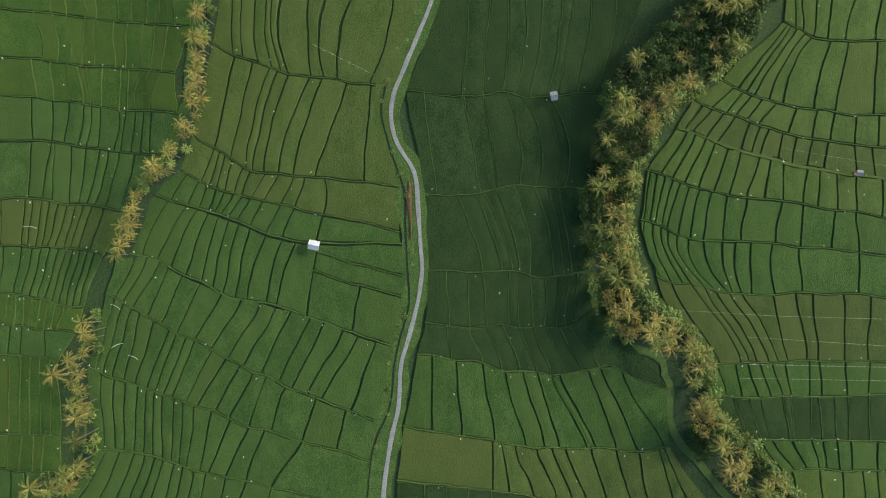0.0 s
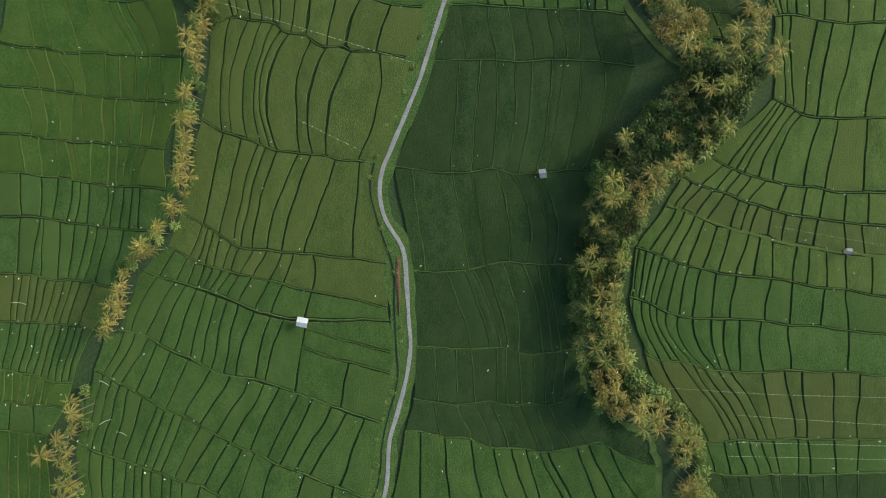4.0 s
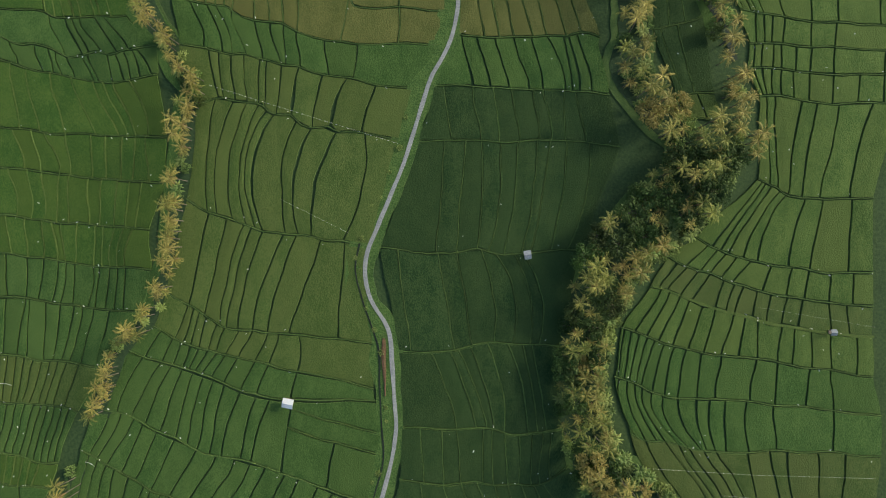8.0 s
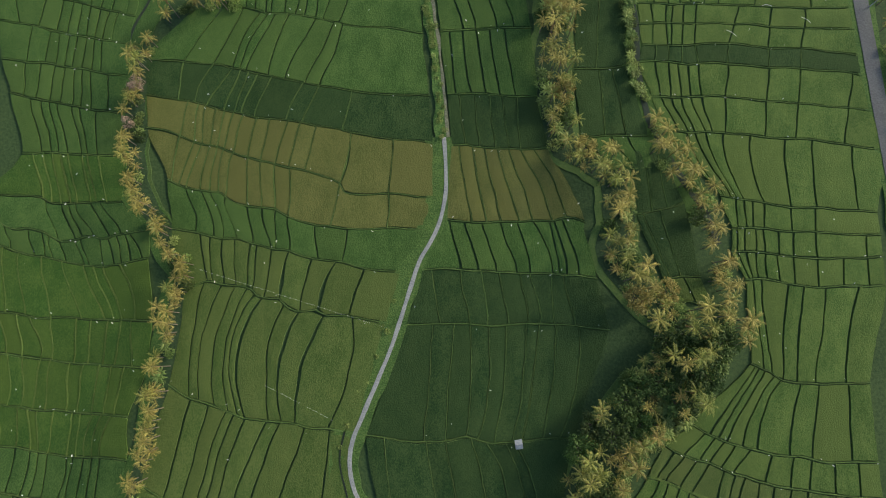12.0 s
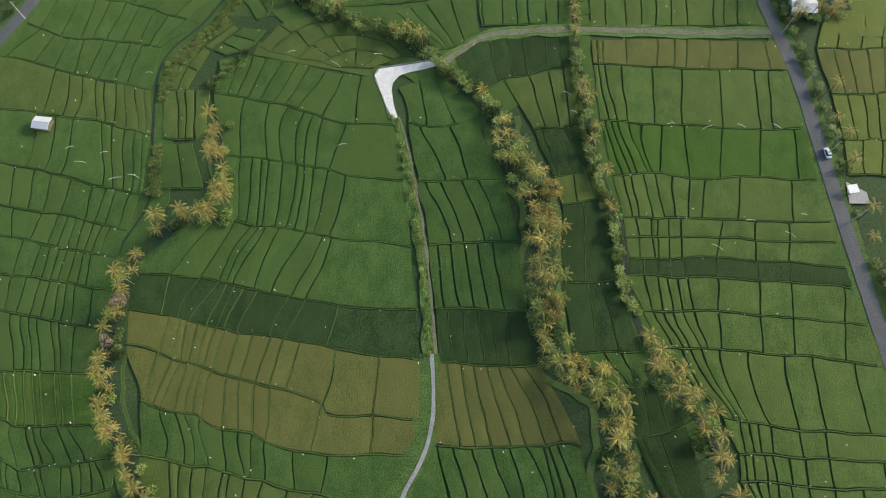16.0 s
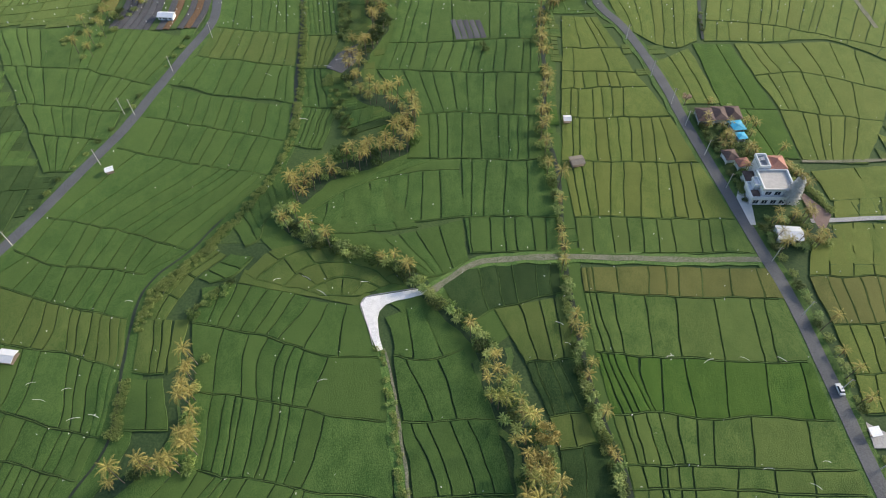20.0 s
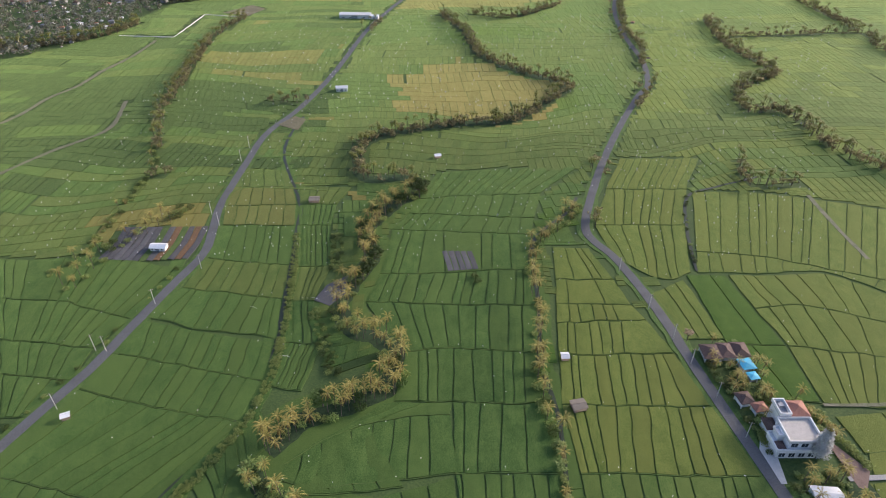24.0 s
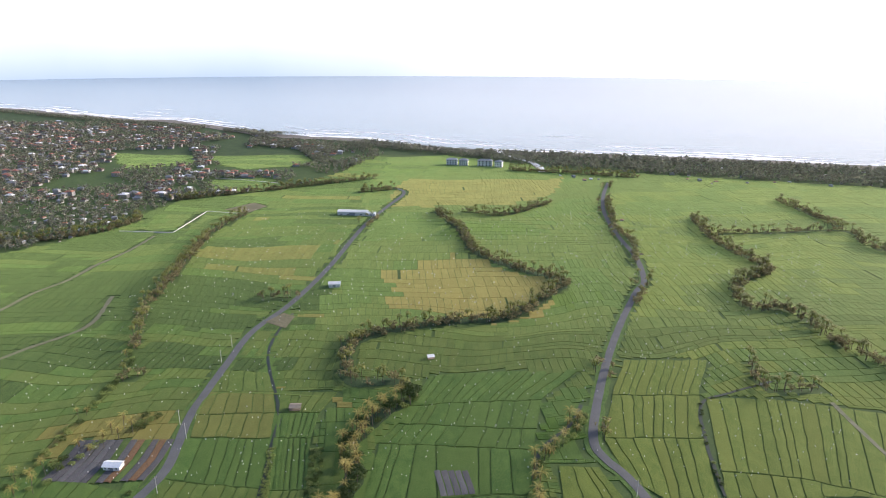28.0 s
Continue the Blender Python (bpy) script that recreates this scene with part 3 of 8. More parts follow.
def surf():
    rnd = random.Random(4)
    g = Geo()
    c = smooth_line(COAST[1:-1], 14)
    d = np.gradient(c, axis=0)
    n = np.c_[-d[:, 1], d[:, 0]] / np.hypot(d[:, 0], d[:, 1])[:, None]
    for off, odds, wide in ((12, 0.9, 15), (34, 0.75, 11), (62, 0.55, 10), (105, 0.4, 8), (165, 0.25, 6), (240, 0.15, 5)):
        run = []
        for i in range(len(c)):
            on = noise.noise((c[i][0] * 0.006, c[i][1] * 0.006, off * 0.37)) * 0.9 + 0.5 < odds
            if on and i < len(c) - 1:
                q = c[i] + n[i] * (off + 14 * noise.noise((c[i][0] * 0.02, off, 2)))
                run.append((q, n[i]))
            else:
                if len(run) > 2:
                    v, f = [], []
                    for k, (q, m) in enumerate(run):
                        w = wide * math.sin(math.pi * (k + 0.5) / len(run)) ** 0.6 * rnd.uniform(0.5, 1.2)
                        v += [(q[0] + m[0] * w, q[1] + m[1] * w, 0.72), (q[0], q[1], 1.0), (q[0] - m[0] * w * 0.7, q[1] - m[1] * w * 0.7, 0.72)]
                        if k:
                            f += [(3 * k - 3, 3 * k - 2, 3 * k + 1, 3 * k), (3 * k - 2, 3 * k - 1, 3 * k + 2, 3 * k + 1)]
                    g.add(v, f)
                run = []
    tagged(g.make("surf", FOAM_AND_GLARE), "broken white lines of surf", kind="stuff")
surf()

flat("grassland", [(-240, 262), (240, 262), (760, 930), (760, 1120), (-20, 1300), (-760, 1300), (-760, 930)], 0.1, FAR_GRASS, "grassy margins between the distant fields", 0.1)

# ---- roads and water ----
ribbon("verge", [(x - 1.7, y) for x, y in PATH_LINE], 8.2, 0.42, GRASS, "bright green grass verge beside the concrete path", 0.4, 2, 1.6)
ribbon("verge", [(x - 0.3, y) for x, y in TRACK_LINE], 3.6, 0.41, GRASS, "overgrown grass verge beside the track", 0.4, 2, 2.0)
ribbon("path", PATH_LINE, 1.2, 0.50, CONCRETE, "pale grey concrete farm path between grass verges", 0.1, 2, 0.25, 0.02)
ribbon("path", [(x + 1.4, y) for x, y in TRACK_LINE], 0.9, 0.47, TRACK, "narrow overgrown dirt track between the fields", 0.06, 2, 0.5)
flat("path", GRAVEL_BEND, 0.52, GRAVEL, "white gravel track at a sharp bend", 0.2)
ribbon("kerb", GRAVEL_EDGE, 0.25, 0.62, CONCRETE, "pale concrete kerb round the gravel bend", 0.3, 1)
ribbon("verge", LANE_LINE, 5.4, 0.40, GRASS, "grass verge beside the farm lane", 0.4, 2, 1.0)
ribbon("path", LANE_LINE, 2.4, 0.48, TRACK, "dusty grey farm lane leading to the road", 0.1, 2, 0.5, 0.02)
for ln_, what in ((EAST_LINE, "east"), (WEST_LINE, "west")):
    ribbon("verge", ln_, 9.0, 0.385, GRASS, "grass verge beside the village road", 0.4, 4, 1.6)
    ribbon("road", ln_, 4.7, 0.52, ASPHALT, "worn grey asphalt village road", 0.12, 3, 0.25, 0.05)
ribbon("ground_patch", CANAL_WEST, 13, 0.28, RICE["young"], "wet green rice margin beside the irrigation canal", 0.2, 3, 2.0, 0.03)
ribbon("ground_patch", [(x - 1.5, y) for x, y, w in BELT_LEFT_B], 9, 0.27, RICE["young"], "green rice margin beside the palm belt", 0.2, 3, 1.0, 0.03)
ribbon("ground_patch", [(x, y) for x, y, w in BELT_MID_A + BELT_MID_B], 24, 0.26, RICE["young"], "green rice margin beside the stream belt", 0.2, 3, 1.5, 0.03)
ribbon("ground_patch", [(-52, 247), (-31, 242.3), (-15, 238.3), (-6, 236)], 6, 0.25, RICE["olive"], "olive rice margin above the gravel bend", 0.2, 3, 0.5, 0.02)
ribbon("ground_patch", CANAL_MID[1:], 10, 0.25, RICE["young"], "green rice margin beside the canal", 0.2, 3, 1.5, 0.03)
ribbon("water", CANAL_WEST, 0.9, 0.36, WATER, "dark irrigation canal between the fields", 0.1, 2, 0.4)
ribbon("water", CANAL_WEST[9:], 1.9, 0.40, WATER, "dark irrigation canal between the distant fields", 0.1, 3, 0.5)
ribbon("water", [(224.8, 485.2), (191.4, 471.8), (171, 460.3), (158.8, 424.9), (150.9, 387.6)], 1.6, 0.55, WATER, "dark irrigation ditch between the eastern fields", 0.2, 3, 0.5)
ribbon("path", [(242.8, 461.3), (241.2, 426.4), (241.2, 395.8)], 2.4, 0.55, TRACK, "grey dirt lane between the eastern fields", 0.2, 4, 0.5)
ribbon("bund", [(-98.5, 449.4), (-96.7, 473.8), (-69.8, 474.8), (-35.2, 470.8)], 1.3, 0.58, BUND_GRASS, "grassy dyke round the golden field", 0.3, 3, 0.4)
flat("ground_patch", [(-34, 367.7), (-29.6, 378.9), (-20, 386.7), (-20, 372.3), (-26.4, 363.3)], 0.55, PLOUGHED, "dark grey muddy stream bed beside the trees", 0.3)
ribbon("water", CANAL_MID, 1.8, 0.36, WATER, "dark irrigation canal under the trees", 0.1, 2, 0.4)
ribbon("water", DITCH, 0.45, 0.50, WATER, "narrow water ditch beside the path", 0.1, 2, 0.2)
ribbon("bund", RIDGE, 0.7, 0.55, BUND_GRASS, "grassy earth dyke path between paddies", 0.3, 2, 0.5)
ribbon("path", [(161, 269.7), (176, 270.2), (191, 270.9), (260, 272)], 2.0, 0.55, CONCRETE, "pale concrete lane beside the garden", 0.1, 3)
ribbon("path", [(169.2, 301.7), (185, 301.5), (204, 302), (290, 304)], 1.6, 0.55, TRACK, "grassy dirt lane between paddies", 0.1, 3, 0.3)
for a_, b_ in (((-303, 802), (-245, 796)), ((-244.4, 796.6), (-240, 886)), ((-239.4, 886), (-200, 876)), ((-296, 1086), (-251, 1073)), ((-250, 1072.6), (-194, 1049))):
    ribbon("wall", [a_, b_], 0.8, 0.8, WALL_WHITE, "long low white boundary wall in the fields", 0.8, 10)
TRACKS_FAR = [[(-330, 520), (-300, 570), (-291, 594), (-287, 627), (-276, 656), (-272, 694), (-263, 731), (-259, 785)], [(-260, 480), (-235, 529), (-213, 565), (-222, 620)]]
for c_ in TRACKS_FAR:
    ribbon("path", c_, 3.2, 0.5, TRACK, "pale dirt farm track between the distant fields", 0.3, 5, 1.2)
flat("ground_patch", [(-222, 894), (-196, 930), (-176, 911), (-189, 880)], 0.56, FALLOW, "bare brown fallow field")
# Matte white colour stands in for the sky's reflection on this river.
ribbon("water", [(150.4, 1362), (169.2, 1282), (195.8, 1223), (201.4, 1170), (199.3, 1131)], 12, 0.9, FOAM_AND_GLARE, "river mouth with the sky's glare painted in white", 0.2, 8, 3)
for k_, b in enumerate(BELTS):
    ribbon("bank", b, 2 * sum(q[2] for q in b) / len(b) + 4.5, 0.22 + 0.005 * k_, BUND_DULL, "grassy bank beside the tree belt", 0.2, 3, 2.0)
    # A narrower, darker green strip along the middle of each belt.
    ribbon("belt_ground", b, 2 * max(3.0, sum(q[2] for q in b) / len(b)), 0.30 + 0.005 * k_, DARK_GROUND, "dark green ground strip under the tree belt", 0.3, 3, 2.0)
flat("ground_patch", [(-91.9, 570), (-82.6, 586), (-73.1, 580), (-75.6, 560)], 0.56, FALLOW, "bare brown dirt yard beside the road")

# ---- the paddies ----
LINES = {}
POLYS = []
def line(name, *pts):
    c = smooth_line(pts, 2.0)
    s = np.r_[0, np.cumsum(np.hypot(*np.diff(c, axis=0).T))]
    t = np.linspace(0, s[-1], 301)
    c = np.c_[np.interp(t, s, c[:, 0]), np.interp(t, s, c[:, 1])]
    d = np.gradient(c, axis=0)
    d /= np.maximum(np.hypot(d[:, 0], d[:, 1]), 1e-9)[:, None]
    LINES[name] = (c.tolist(), np.c_[d[:, 1], -d[:, 0]].tolist())

def warp(p):
    """Small wanderings that all bunds share."""
    x, y = float(p[0]), float(p[1])
    return (x + 0.55 * noise.noise((x * 0.12, y * 0.12, 1.0)) + 0.22 * noise.noise((x * 0.42, y * 0.42, 2.0)),
                     y + 0.55 * noise.noise((x * 0.12, y * 0.12, 5.0)) + 0.22 * noise.noise((x * 0.42, y * 0.42, 6.0)))

def along(pts, u):
    t = min(max(u, 0.0), 1.0) * 300
    i = min(299, int(t))
    k, p, q = t - i, pts[0][i], pts[0][i + 1]
    return p[0] + (q[0] - p[0]) * k, p[1] + (q[1] - p[1]) * k

PLOTS = []
field_rnd = random.Random(11)
def patch(corners, z, gap, seed):
    """One plot: a slightly uneven rice canopy with sides, drawn in from its bunds. corners(u, v) gives the plan."""
    c00, c10, c01, c11 = corners(0, 0), corners(1, 0), corners(0, 1), corners(1, 1)
    w = 0.5 * (math.dist(c00, c10) + math.dist(c01, c11))
    h = 0.5 * (math.dist(c00, c01) + math.dist(c10, c11))
    gu, gv = min(0.3, gap / max(w, 0.1)), min(0.3, 1.6 * gap / max(h, 0.1))
    nu, nv = max(2, min(14, int(w / 2.2))), max(2, min(14, int(h / 2.2)))
    v, f = [], []
    for j in range(nv + 1):
        for i in range(nu + 1):
            p = corners(gu + (1 - 2 * gu) * i / nu, gv + (1 - 2 * gv) * j / nv)
            edge = i in (0, nu) or j in (0, nv)
            p = warp(p)
            jit = 0.10 * noise.noise((p[0] * 1.3, p[1] * 1.3, seed)) if edge else 0
            v.append((p[0] + jit, p[1] + jit, z - (0.07 if edge else 0) + 0.05 * noise.noise((p[0] * 0.2, p[1] * 0.2, 0.3))))
    n = nu + 1
    f = [(j * n + i, (j + 1) * n + i, (j + 1) * n + i + 1, j * n + i + 1) for j in range(nv) for i in range(nu)]
    ring = [i for i in range(n)] + [j * n + nu for j in range(1, nv + 1)] + [nv * n + i for i in range(nu - 1, -1, -1)] + [j * n for j in range(nv - 1, 0, -1)]
    base = len(v)
    v += [(v[k][0], v[k][1], 0.02) for k in ring]
    m = len(ring)
    f += [(ring[k], ring[(k + 1) % m], base + (k + 1) % m, base + k) for k in range(m)]
    return v, f

def ridge(curve, height, width, m, parent):
    """A low earth bund along a plan curve."""
    a, b = curve(0), curve(1)
    far = max(math.dist(a, b), 0.1)
    n = max(3, int(far / 2.0))
    s = ((a[1] - b[1]) / far, (b[0] - a[0]) / far)
    v, f = [], []
    for i in range(n + 1):
        p = warp(curve(i / n))
        o = 0.06 * noise.noise((p[0] * 0.4, p[1] * 0.4, 5.0))
        k = width / 2 * (1 + 0.5 * noise.noise((p[0] * 0.6, p[1] * 0.6, 8.0)))
        for t, z in ((-1, 0.05), (-0.55, height), (0.55, height), (1, 0.05)):
            v.append((p[0] + s[0] * (t * k + o), p[1] + s[1] * (t * k + o), z))
        if i:
            q = 4 * i
            f += [(q - 4 + j, q + j, q + 1 + j, q - 3 + j) for j in range(3)]
    return mesh_object("bund", v, f, m, parent)

def flow(a, b, u, w, v, bow=0.0):
    """A bund that leaves the upper line and meets the lower one nearly at right angles."""
    p, q = along(a, u), along(b, w)
    sx, sy = q[0] - p[0], q[1] - p[1]
    far = math.hypot(sx, sy) or 1.0
    na, nb = a[1][min(300, int(u * 300))], b[1][min(300, int(w * 300))]
    k = 0.55 * min(1.0, 14 / far)
    fa = far * k * (1 if na[0] * sx + na[1] * sy > 0 else -1)
    fb = far * k * (1 if nb[0] * sx + nb[1] * sy > 0 else -1)
    h0, h1, h2, h3 = 2 * v ** 3 - 3 * v * v + 1, v ** 3 - 2 * v * v + v, 3 * v * v - 2 * v ** 3, v ** 3 - v * v
    ox, oy = -sy / far * bow * 4 * v * (1 - v), sx / far * bow * 4 * v * (1 - v)
    return (ox + h0 * p[0] + h1 * (sx * (1 - k) + na[0] * fa) + h2 * q[0] + h3 * (sx * (1 - k) + nb[0] * fb),
            oy + h0 * p[1] + h1 * (sy * (1 - k) + na[1] * fa) + h2 * q[1] + h3 * (sy * (1 - k) + nb[1] * fb))

BANDS, FITTED = [], {}
def band(top, bottom, tone, *splits):
    """A terrace between two long bunds, split into plots by short ones at the given shares of the upper and lower line."""
    BANDS.append((top, bottom, tone, splits))

def kinks():
    """Long bunds bend a little wherever a short one meets them."""
    rnd = random.Random(57)
    meet = {}
    for top, bottom, tone, splits in BANDS:
        meet.setdefault(top, []).extend(q[0] for q in splits)
        meet.setdefault(bottom, []).extend(q[1] for q in splits)
    for name, us in meet.items():
        size = 0.3 if any(name in pair for pair in FITTED) else 0.62
        pts, nrm = LINES[name]
        length = sum(math.dist(p, q) for p, q in zip(pts, pts[1:]))
        knots, last = [(0.0, 0.0)], 0.0
        for u in sorted(us):
            if (u - last) * length > 2.2 and (1 - u) * length > 2.0:
                room = min(1.0, (u - last) * length / 5)
                knots.append((u, rnd.uniform(-size, size) * room))
                last = u
        knots.append((1.0, 0.0))
        off = np.interp(np.linspace(0, 1, 301), [k[0] for k in knots], [k[1] for k in knots])
        LINES[name] = ([(p[0] + n[0] * o, p[1] + n[1] * o) for p, n, o in zip(pts, nrm, off)], nrm)

def build_band(top, bottom, tone, splits):
    a, b = LINES[top], LINES[bottom]
    cuts = [(0, 0, 0), *[(*q, 0)[:3] for q in splits], (1, 1, 0)]
    long_a, long_b = math.dist(a[0][0], a[0][-1]), math.dist(b[0][0], b[0][-1])
    more = []
    for (u0, v0, b0), (u1, v1, b1) in zip(cuts, cuts[1:]):
        if not FITTED.get((top, bottom)) and (u1 - u0) * long_a + (v1 - v0) * long_b > 16.5 and field_rnd.random() < 0.8:
            k = field_rnd.uniform(0.4, 0.6)
            more.append((u0 + (u1 - u0) * k, v0 + (v1 - v0) * k, b0 + (b1 - b0) * k))
    cuts = sorted(cuts + more)
    POLYS.append(np.vstack([a[0][::15], b[0][::-15]]))
    e = thing("rice_terrace", "terrace of paddies with " + WORDS[tone] + " between low earth bunds", "rice field", "rice terraces")
    for (u0, v0, b0), (u1, v1, b1) in zip(cuts, cuts[1:]):
        if u1 - u0 < 0.004 and v1 - v0 < 0.004:
            continue
        def corners(u, v, u0=u0, u1=u1, v0=v0, v1=v1, b0=b0, b1=b1):
            return flow(a, b, u0 + (u1 - u0) * u, v0 + (v1 - v0) * u, v, b0 + (b1 - b0) * u)
        z = 0.5 + field_rnd.uniform(-0.06, 0.06)
        vv, ff = patch(corners, z, field_rnd.uniform(0.23, 0.32), field_rnd.random() * 9)
        mesh_object("rice_plot", vv, ff, RICE[tone], e)
        PLOTS.append((corners, tone, z))
        if tone in ("yellow", "dark", "ripe") and u0 > 0:
            ridge(lambda v, u0=u0, v0=v0, b0=b0: flow(a, b, u0, v0, v, b0), 0.52, 0.36, BUND_GRASS if tone == "yellow" else BUND_DULL, e)
    ridge(lambda v: along(b, v), 0.5, 0.46, BUND_DULL, e)

line("T1", (-65.6, 88.2), (-59.7, 89.6), (-58.0, 90.1), (-53.8, 88.8), (-45.5, 88.0), (-43.5, 85.9), (-40.5, 85.0), (-37.1, 85.5), (-34.6, 82.6), (-31.3, 81.1), (-25.5, 81.4), (-23.3, 79.6), (-15.5, 79.5), (-5.5, 77.5))
line("Bl1", (-68.2, 60.2), (-61.5, 56.1), (-54.8, 54.4), (-50.6, 52.7), (-44.8, 50.7), (-38.1, 50.0), (-30.6, 49.1), (-27.2, 47.8), (-20.6, 47.1), (-13.6, 46.4))
line("Bl2", (-74.4, 32.8), (-66.9, 28.6), (-57.6, 22.7), (-47.6, 21.3), (-30.9, 19.6), (-13.3, 17.5))
line("Bl3", (-78.1, 22.8), (-72.8, 19.4), (-64.4, 16.0), (-57.7, 14.3), (-47.6, 12.3), (-40.9, 10.1), (-30.9, 8.4), (-12.9, 4.1))
line("Bl4", (-85.4, 15.6), (-76.2, 12.4), (-64.4, 8.5), (-56.0, 5.1), (-47.7, 2.3), (-38.3, 0.6), (-12.4, 0.8))
line("Bl4L", (-85.4, 15.3), (-76.2, 12.1), (-64.4, 8.2), (-56.0, 4.8), (-47.7, 1.9), (-37.3, -0.1))
line("Bl5L", (-92.7, -2.3), (-87.1, -3.6), (-81.3, -6.0), (-76.2, -9.0), (-69.5, -11.6), (-62.8, -15.4), (-57.8, -15.9), (-49.4, -17.5), (-41.0, -20.5))
line("h1", (-37.1, 0.0), (-12.4, 0.8))
line("h2", (-37.5, -1.8), (-10.7, -9.6))
line("h3", (-38.6, -7.6), (-12.1, -15.6))
line("h4", (-40.9, -20.8), (-31.0, -24.2), (-14.8, -29.7))
line("Bl5", (-97.2, -3.1), (-87.1, -3.6), (-81.3, -6.0), (-76.2, -9.0), (-69.5, -11.6), (-62.8, -15.4), (-57.8, -15.9), (-49.4, -17.5), (-40.2, -21.2), (-31.0, -24.2), (-14.8, -29.7))
line("Bl6", (-100.1, -14.0), (-97.3, -15.2), (-90.6, -19.0), (-84.7, -22.4), (-79.6, -25.8), (-71.3, -29.1), (-64.6, -33.3), (-57.9, -36.7), (-52.8, -38.5), (-44.5, -42.6), (-37.8, -45.1), (-31.1, -47.6), (-19.4, -51.9))
line("Bl7", (-105.8, -35.4), (-100.7, -37.5), (-94.0, -40.0), (-84.8, -43.3), (-76.4, -46.7), (-68.0, -49.2), (-57.9, -53.4), (-52.9, -54.2), (-42.8, -57.3), (-32.8, -60.1), (-21.9, -64.0))
line("Bl8", (-103.7, -59.7), (-91.6, -61.3), (-83.1, -62.9), (-76.4, -65.6), (-69.7, -67.3), (-61.3, -69.3), (-51.3, -71.3), (-37.9, -74.3), (-23.7, -76.8))
line("Bl9", (-113.5, -77.7), (-81.5, -81.9), (-24.5, -88.5))
line("Al1", (-135.8, 71.4), (-114.7, 69.1), (-97.8, 66.8), (-81.0, 65.5), (-74.3, 65.0))
line("Al2", (-135.8, 57.1), (-121.5, 55.4), (-109.7, 54.0), (-97.9, 52.7), (-86.1, 52.1), (-79.4, 51.3))
line("Al3", (-135.9, 45.2), (-118.2, 44.0), (-106.3, 42.2), (-94.6, 40.5), (-78.6, 39.5))
line("Al4", (-135.9, 31.1), (-118.2, 31.4), (-113.1, 30.5), (-101.3, 28.8), (-86.2, 27.0), (-81.1, 27.0))
line("Al5", (-136.0, 14.3), (-121.6, 14.1), (-111.5, 12.9), (-99.7, 11.5), (-93.8, 10.5))
line("Al6", (-136.0, 0.4), (-121.7, 0.0), (-113.2, -0.5), (-104.0, -1.4), (-100.6, -3.1))
line("Al7", (-136.1, -13.5), (-121.7, -14.8), (-113.3, -17.3), (-106.6, -17.7))
line("Al8", (-136.1, -22.3), (-121.8, -24.0), (-115.0, -24.8), (-109.1, -25.7))
line("Al9", (-136.2, -30.7), (-121.8, -32.7), (-114.2, -34.1))
line("Al10", (-136.2, -55.0), (-113.4, -56.4))
line("Al11", (-136.3, -65.9), (-113.5, -66.8))
line("Al12", (-136.3, -78.5), (-122.0, -78.5))
line("c2", (0.6, 77.1), (10.9, 77.0), (19.2, 77.0), (27.5, 76.6), (37.5, 76.9), (50.8, 76.1), (59.9, 75.1))
line("Cl1", (-11.0, 45.8), (-0.7, 44.1), (11.0, 44.4), (17.6, 44.8), (26.0, 43.6), (42.6, 44.7), (48.4, 44.7))
line("Cl2", (-5.5, 15.0), (2.5, 14.6), (10.9, 15.7), (15.9, 16.5), (24.2, 17.3), (41.7, 16.4))
line("Cl3", (-4.7, -7.2), (7.5, -7.9), (19.1, -7.6), (29.1, -9.3), (42.4, -7.7))
line("Cl4", (-5.6, -22.6), (7.4, -23.9), (19.1, -23.5), (29.0, -24.3), (35.7, -24.0), (44.4, -18.5))
line("Cl5", (-8.0, -32.3), (2.4, -33.4), (10.7, -34.3), (19.0, -36.8), (29.0, -37.7), (35.7, -38.5), (42.3, -36.8), (48.9, -35.2), (53.9, -38.5), (66.3, -42.7))
line("Cl6", (-12.0, -52.9), (0.6, -55.1), (12.3, -57.6), (23.9, -59.3), (35.6, -59.8), (45.5, -59.8), (57.2, -61.0), (66.3, -59.3))
line("Cl7", (-14.1, -69.3), (0.6, -71.0), (13.9, -72.3), (25.6, -74.3), (42.2, -77.6), (60.4, -80.9), (81.9, -82.6))
line("Cl8", (-14.8, -77.6), (0.6, -78.5), (25.5, -82.6), (81.9, -90.9))
line("Dl0", (99.8, 65.5), (105.5, 62.8), (108.8, 60.1), (118.7, 59.7), (133.5, 59.6))
line("Dl1", (81.5, 48.6), (89.0, 44.4), (97.2, 41.9), (103.8, 39.9), (110.4, 39.3), (118.6, 37.6), (133.5, 37.9))
line("Dl2", (73.2, 42.9), (82.3, 38.7), (92.2, 35.3), (102.1, 32.3), (112.0, 30.2), (123.6, 28.5), (133.4, 27.8))
line("Dl3", (68.2, 34.1), (75.7, 32.1), (82.3, 29.0), (92.2, 26.2), (102.1, 23.3), (112.0, 21.6), (121.9, 19.9), (133.4, 19.0))
line("Dl4", (59.9, 22.2), (65.7, 20.1), (72.3, 17.5), (78.9, 15.4), (88.9, 13.4), (102.1, 12.3), (115.3, 10.0), (133.4, 7.2))
line("Dl5", (57.9, 7.5), (60.6, 6.7), (65.5, 4.6), (71.3, 2.1), (75.4, 1.1), (82.0, 0.7), (86.9, 1.1), (96.8, 0.2), (105.0, -0.8), (121.4, -2.4), (135.8, -4.1))
line("Dl6", (62.2, -9.2), (67.1, -11.2), (72.1, -11.7), (77.8, -13.2), (83.6, -14.5), (91.8, -14.7), (103.3, -14.2), (111.5, -14.5), (121.3, -14.5), (126.3, -15.3), (135.7, -16.1))
